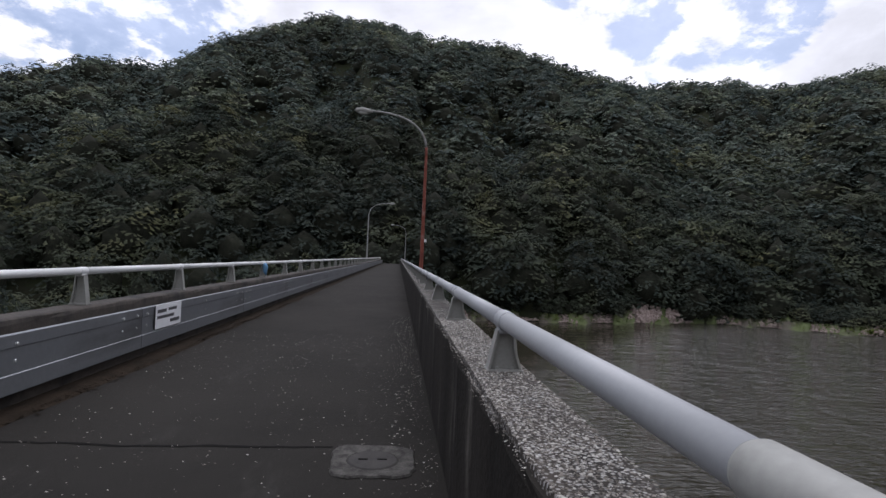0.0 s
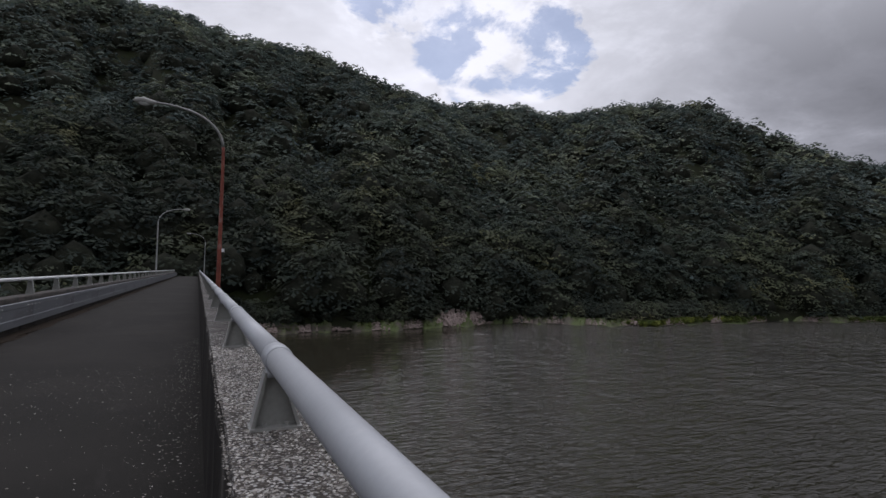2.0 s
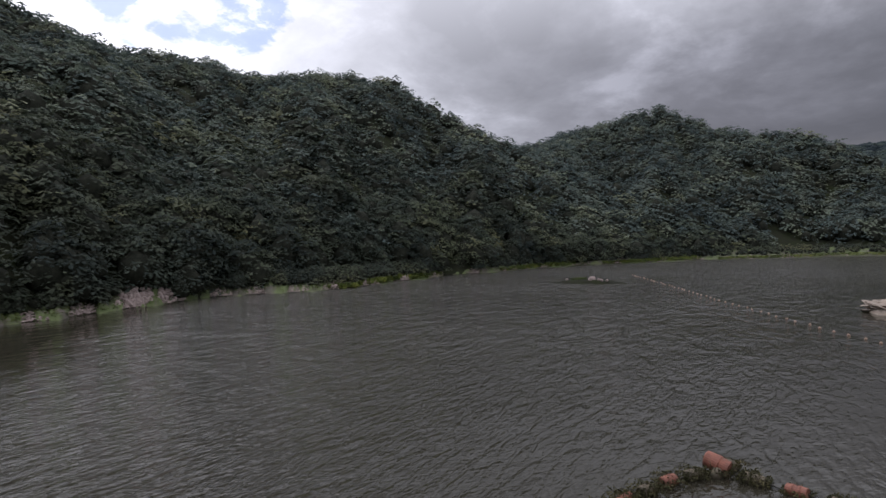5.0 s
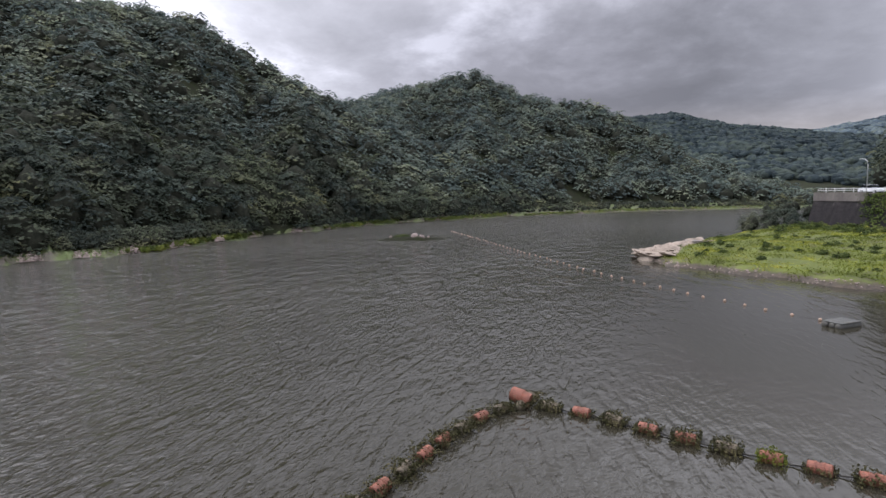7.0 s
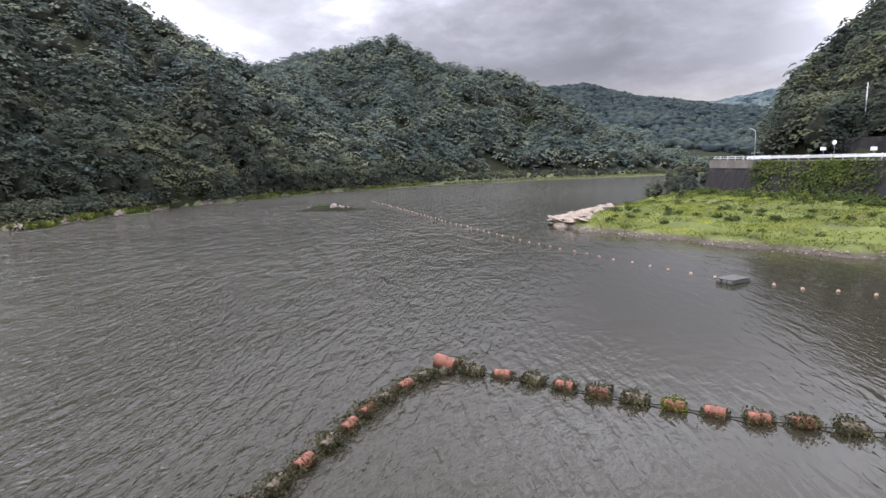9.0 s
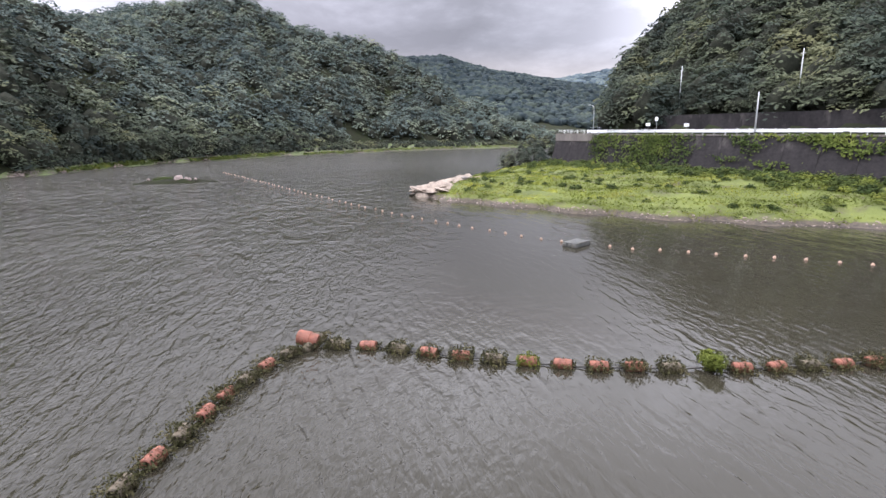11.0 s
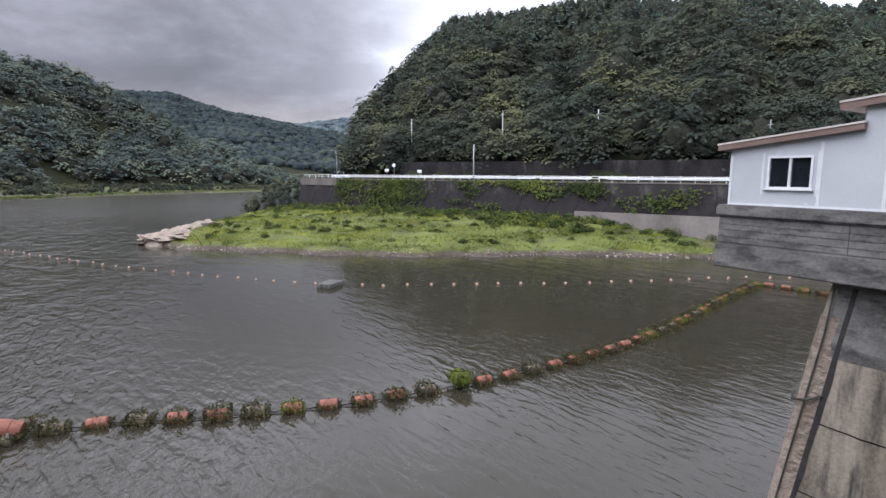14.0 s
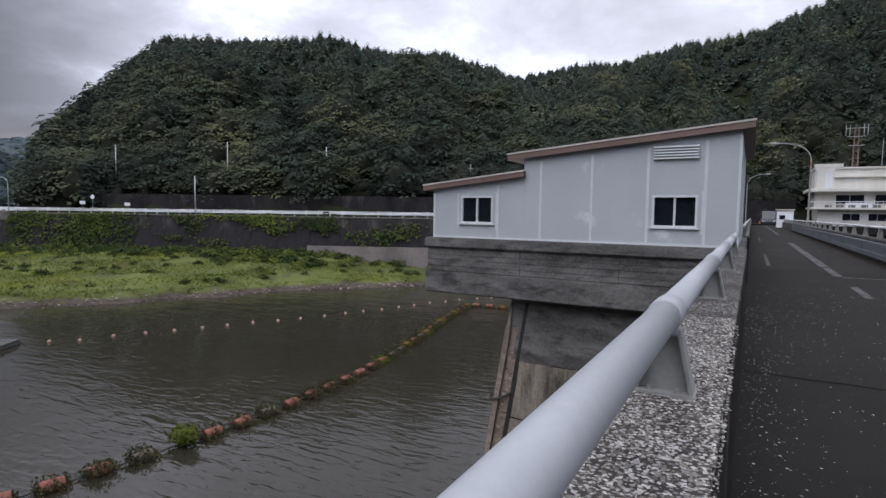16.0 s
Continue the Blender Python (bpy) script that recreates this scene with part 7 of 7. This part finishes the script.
# bushes and small trees where the wall ends
corner = []
for i in range(34):
    s_ = gk.uniform(114, 132)
    w_ = gk.uniform(-9, 3.5)
    p_ = WALL_A + WALL_DIR * s_ + WALL_OUT * w_
    corner.append((p_[0], p_[1], -8.6 + gk.uniform(0, 1.5) + max(0, -w_) * 0.55))
corner = np.array(corner)
woods("corner_scrub", corner, gk.uniform(1.4, 2.6, len(corner)), gk.uniform(2.0, 3.4, len(corner)), near_kinds, broad_m, "mixed bushes where the retaining wall ends", "bushes")

# ---- the southern end of the crest ----
office = empty("dam_office", -9.4, -103.0, 0.0)
tagged(office, "cream three-storey dam office with balconies and a roof mast", "building")
part("ground_floor", box_bm(-16, 0.5, -9, 0, -0.5, 2.7), building_m, office)
part("first_floor", box_bm(-16, 0.8, -9, -0.6, 2.7, 5.3), building_m, office)
part("balcony_slab", box_bm(-16, 2.0, -0.6, 1.2, 2.55, 2.85), building_m, office, bevel=0.03)
part("roof_slab", box_bm(-16.4, 1.9, -9.3, 0.9, 5.3, 5.75), building_m, office, bevel=0.03)
part("parapet_floor", box_bm(-16, 0.9, -8, -1.2, 5.75, 8.9), building_m, office)
part("parapet_cap", box_bm(-16.2, 1.1, -8.2, -1.0, 8.9, 9.15), building_m, office)
part("stair_tower", box_bm(-1.6, 0.7, -1.25, -0.9, 5.8, 9.0), building_m, office)
for z0, z1, xs_ in ((0.9, 1.9, (-3.8, -7.0, -10.5, -13.5)), (3.5, 4.8, (-3.6, -8.5, -12.8))):
    for x0 in xs_:
        w_ = 2.2 if z0 < 2 else 3.6
        yy = 0.0 if z0 < 2 else -0.6
        fr = part("window", box_bm(x0 - w_ / 2 - 0.08, x0 + w_ / 2 + 0.08, yy - 0.05, yy + 0.05, z0 - 0.08, z1 + 0.08), frame_m, office)
        for h in (-1, 1):
            part("pane", box_bm(x0 + (h * w_ / 4) - w_ / 4 + 0.04, x0 + (h * w_ / 4) + w_ / 4 - 0.04, yy + 0.051, yy + 0.07, z0, z1), glass_m, fr)
part("top_window", box_bm(-5.2, -2.6, -1.19, -1.14, 7.0, 7.25), frame_m, office)
part("top_door", box_bm(-1.35, -0.35, -0.90, -0.86, 5.9, 8.3), frame_m, office)
part("wall_ledge", box_bm(-16, -1.6, -1.2, -0.75, 7.55, 7.8), building_m, office, bevel=0.02)
part("roof_upstand", box_bm(-2.6, 1.1, -1.5, -0.95, 9.15, 9.7), building_m, office, bevel=0.03)
for k in range(5):
    part("balcony_planter", box_bm(-1.2 - k * 1.5, -0.3 - k * 1.5, 0.55, 0.95, 2.86, 3.25), planter_m, office, "dark planter on the balcony", bevel=0.03)
part("drain_pipe", box_bm(0.81, 0.92, -1.1, -0.99, 0.0, 8.8), frame_m, office)
rail = part("balcony_rail", box_bm(-16, 1.9, 1.10, 1.15, 3.72, 3.80), white_rail_m, office)
for k in range(28):
    part("baluster", box_bm(-15.9 + k * 0.65, -15.85 + k * 0.65, 1.10, 1.14, 2.85, 3.72), white_rail_m, rail)
part("air_unit", box_bm(-6.2, -3.0, 0.3, 0.8, 2.86, 3.6), sign_m, office, "white air unit", bevel=0.03)
mast = empty("antenna_mast", -13.8, -107.0, 9.1)
tagged(mast, "dull brown lattice antenna mast on the office roof", "antenna mast")
for dx, dy in ((-0.35, -0.35), (0.35, -0.35), (0.35, 0.35), (-0.35, 0.35)):
    bm = bmesh.new()
    tube(bm, [(dx, dy, 0), (dx * 0.7, dy * 0.7, 6.6)], [0.06, 0.05], 6)
    part("leg", bm, mast_m, mast)
for k in range(6):
    a = 0.35 - 0.017 * k
    bm = bmesh.new()
    box(bm, -a, a, -a - 0.03, -a + 0.03, k * 1.1 + 0.5, k * 1.1 + 0.56)
    box(bm, -a, a, a - 0.03, a + 0.03, k * 1.1 + 0.5, k * 1.1 + 0.56)
    tube(bm, [(-a, -a, k * 1.1 + 0.5), (a, -a, k * 1.1 + 1.6)], [0.025, 0.025], 5)
    part("brace", bm, mast_m, mast)
for z_, w_ in ((6.3, 1.5), (5.0, 1.2), (3.6, 1.1)):
    part("aerial_arm", box_bm(-w_, w_, -0.04, 0.04, z_, z_ + 0.08), steel_m, mast)
for dx in (-1.4, -0.9, 0.9, 1.4):
    part("aerial", box_bm(dx - 0.04, dx + 0.04, -0.04, 0.04, 5.2, 6.9), steel_m, mast)
aerial = part("whip_aerial", box_bm(-0.03, 0.03, -0.03, 0.03, 0, 4.5), steel_m)
aerial.matrix_basis = pose(-17.0, -106, 9.1)
tagged(aerial, "thin whip aerial on the office roof", "aerial")

hut = empty("guard_hut", -3.55, -78.0, 0.0)
tagged(hut, "small white guard hut at the crest gate", "hut")
part("hut_wall", box_bm(-0.85, 0.85, -1.8, 0, -0.3, 2.1), sign_m, hut, bevel=0.02)
part("hut_roof", box_bm(-1.0, 1.0, -1.95, 0.15, 2.1, 2.25), roof_pale_m, hut, bevel=0.02)
part("hut_window", box_bm(0.0, 0.6, 0.0, 0.02, 1.0, 1.5), glass_m, hut)
cone0 = empty("traffic_cone", -1.05, -96.0, 0.0)
bm = bmesh.new()
tube(bm, [(0, 0, 0.03), (0, 0, 0.70)], [0.14, 0.03], 14)
part("cone_body", bm, cone_m, cone0)
part("cone_base", box_bm(-0.19, 0.19, -0.19, 0.19, 0, 0.03), cone_m, cone0)
tagged(cone0, "orange traffic cone on the crest road", "traffic cone")
approach = part("approach_ground", box_bm(-40, 16, -135, -100.2, -1.2, -0.02), asphalt_m)
tagged(approach, "asphalt yard at the southern end of the dam", "yard", kind="structure")

# bushes leaning over the cut beside the lakeside road
ge = np.random.default_rng(93)
n = 150
s_, w_ = ge.uniform(-14, 106, n), ge.uniform(-17.5, -14.0, n)
p_ = WALL_A[None] + WALL_DIR[None] * s_[:, None] + WALL_OUT[None] * w_[:, None]
edge_feet = np.column_stack([p_, 4.3 + (-14.0 - w_) * 0.8])
woods("roadside_bushes", edge_feet, ge.uniform(1.3, 2.4, n), ge.uniform(1.6, 3.0, n), near_kinds, broad_m, "dense bushes hanging over the roadside cut", "bushes")

# trees in the gorge below the dam
n = 170
gx, gy = ge.uniform(-80, -9, n), ge.uniform(22, 98, n)
gorge_feet = np.column_stack([gx, gy, land(gx, gy) - 0.5])
woods("gorge_woods", gorge_feet, ge.uniform(3.0, 5.5, n), ge.uniform(5.0, 9.0, n), near_kinds, broad_m, "dark broadleaf trees in the gorge below the dam")
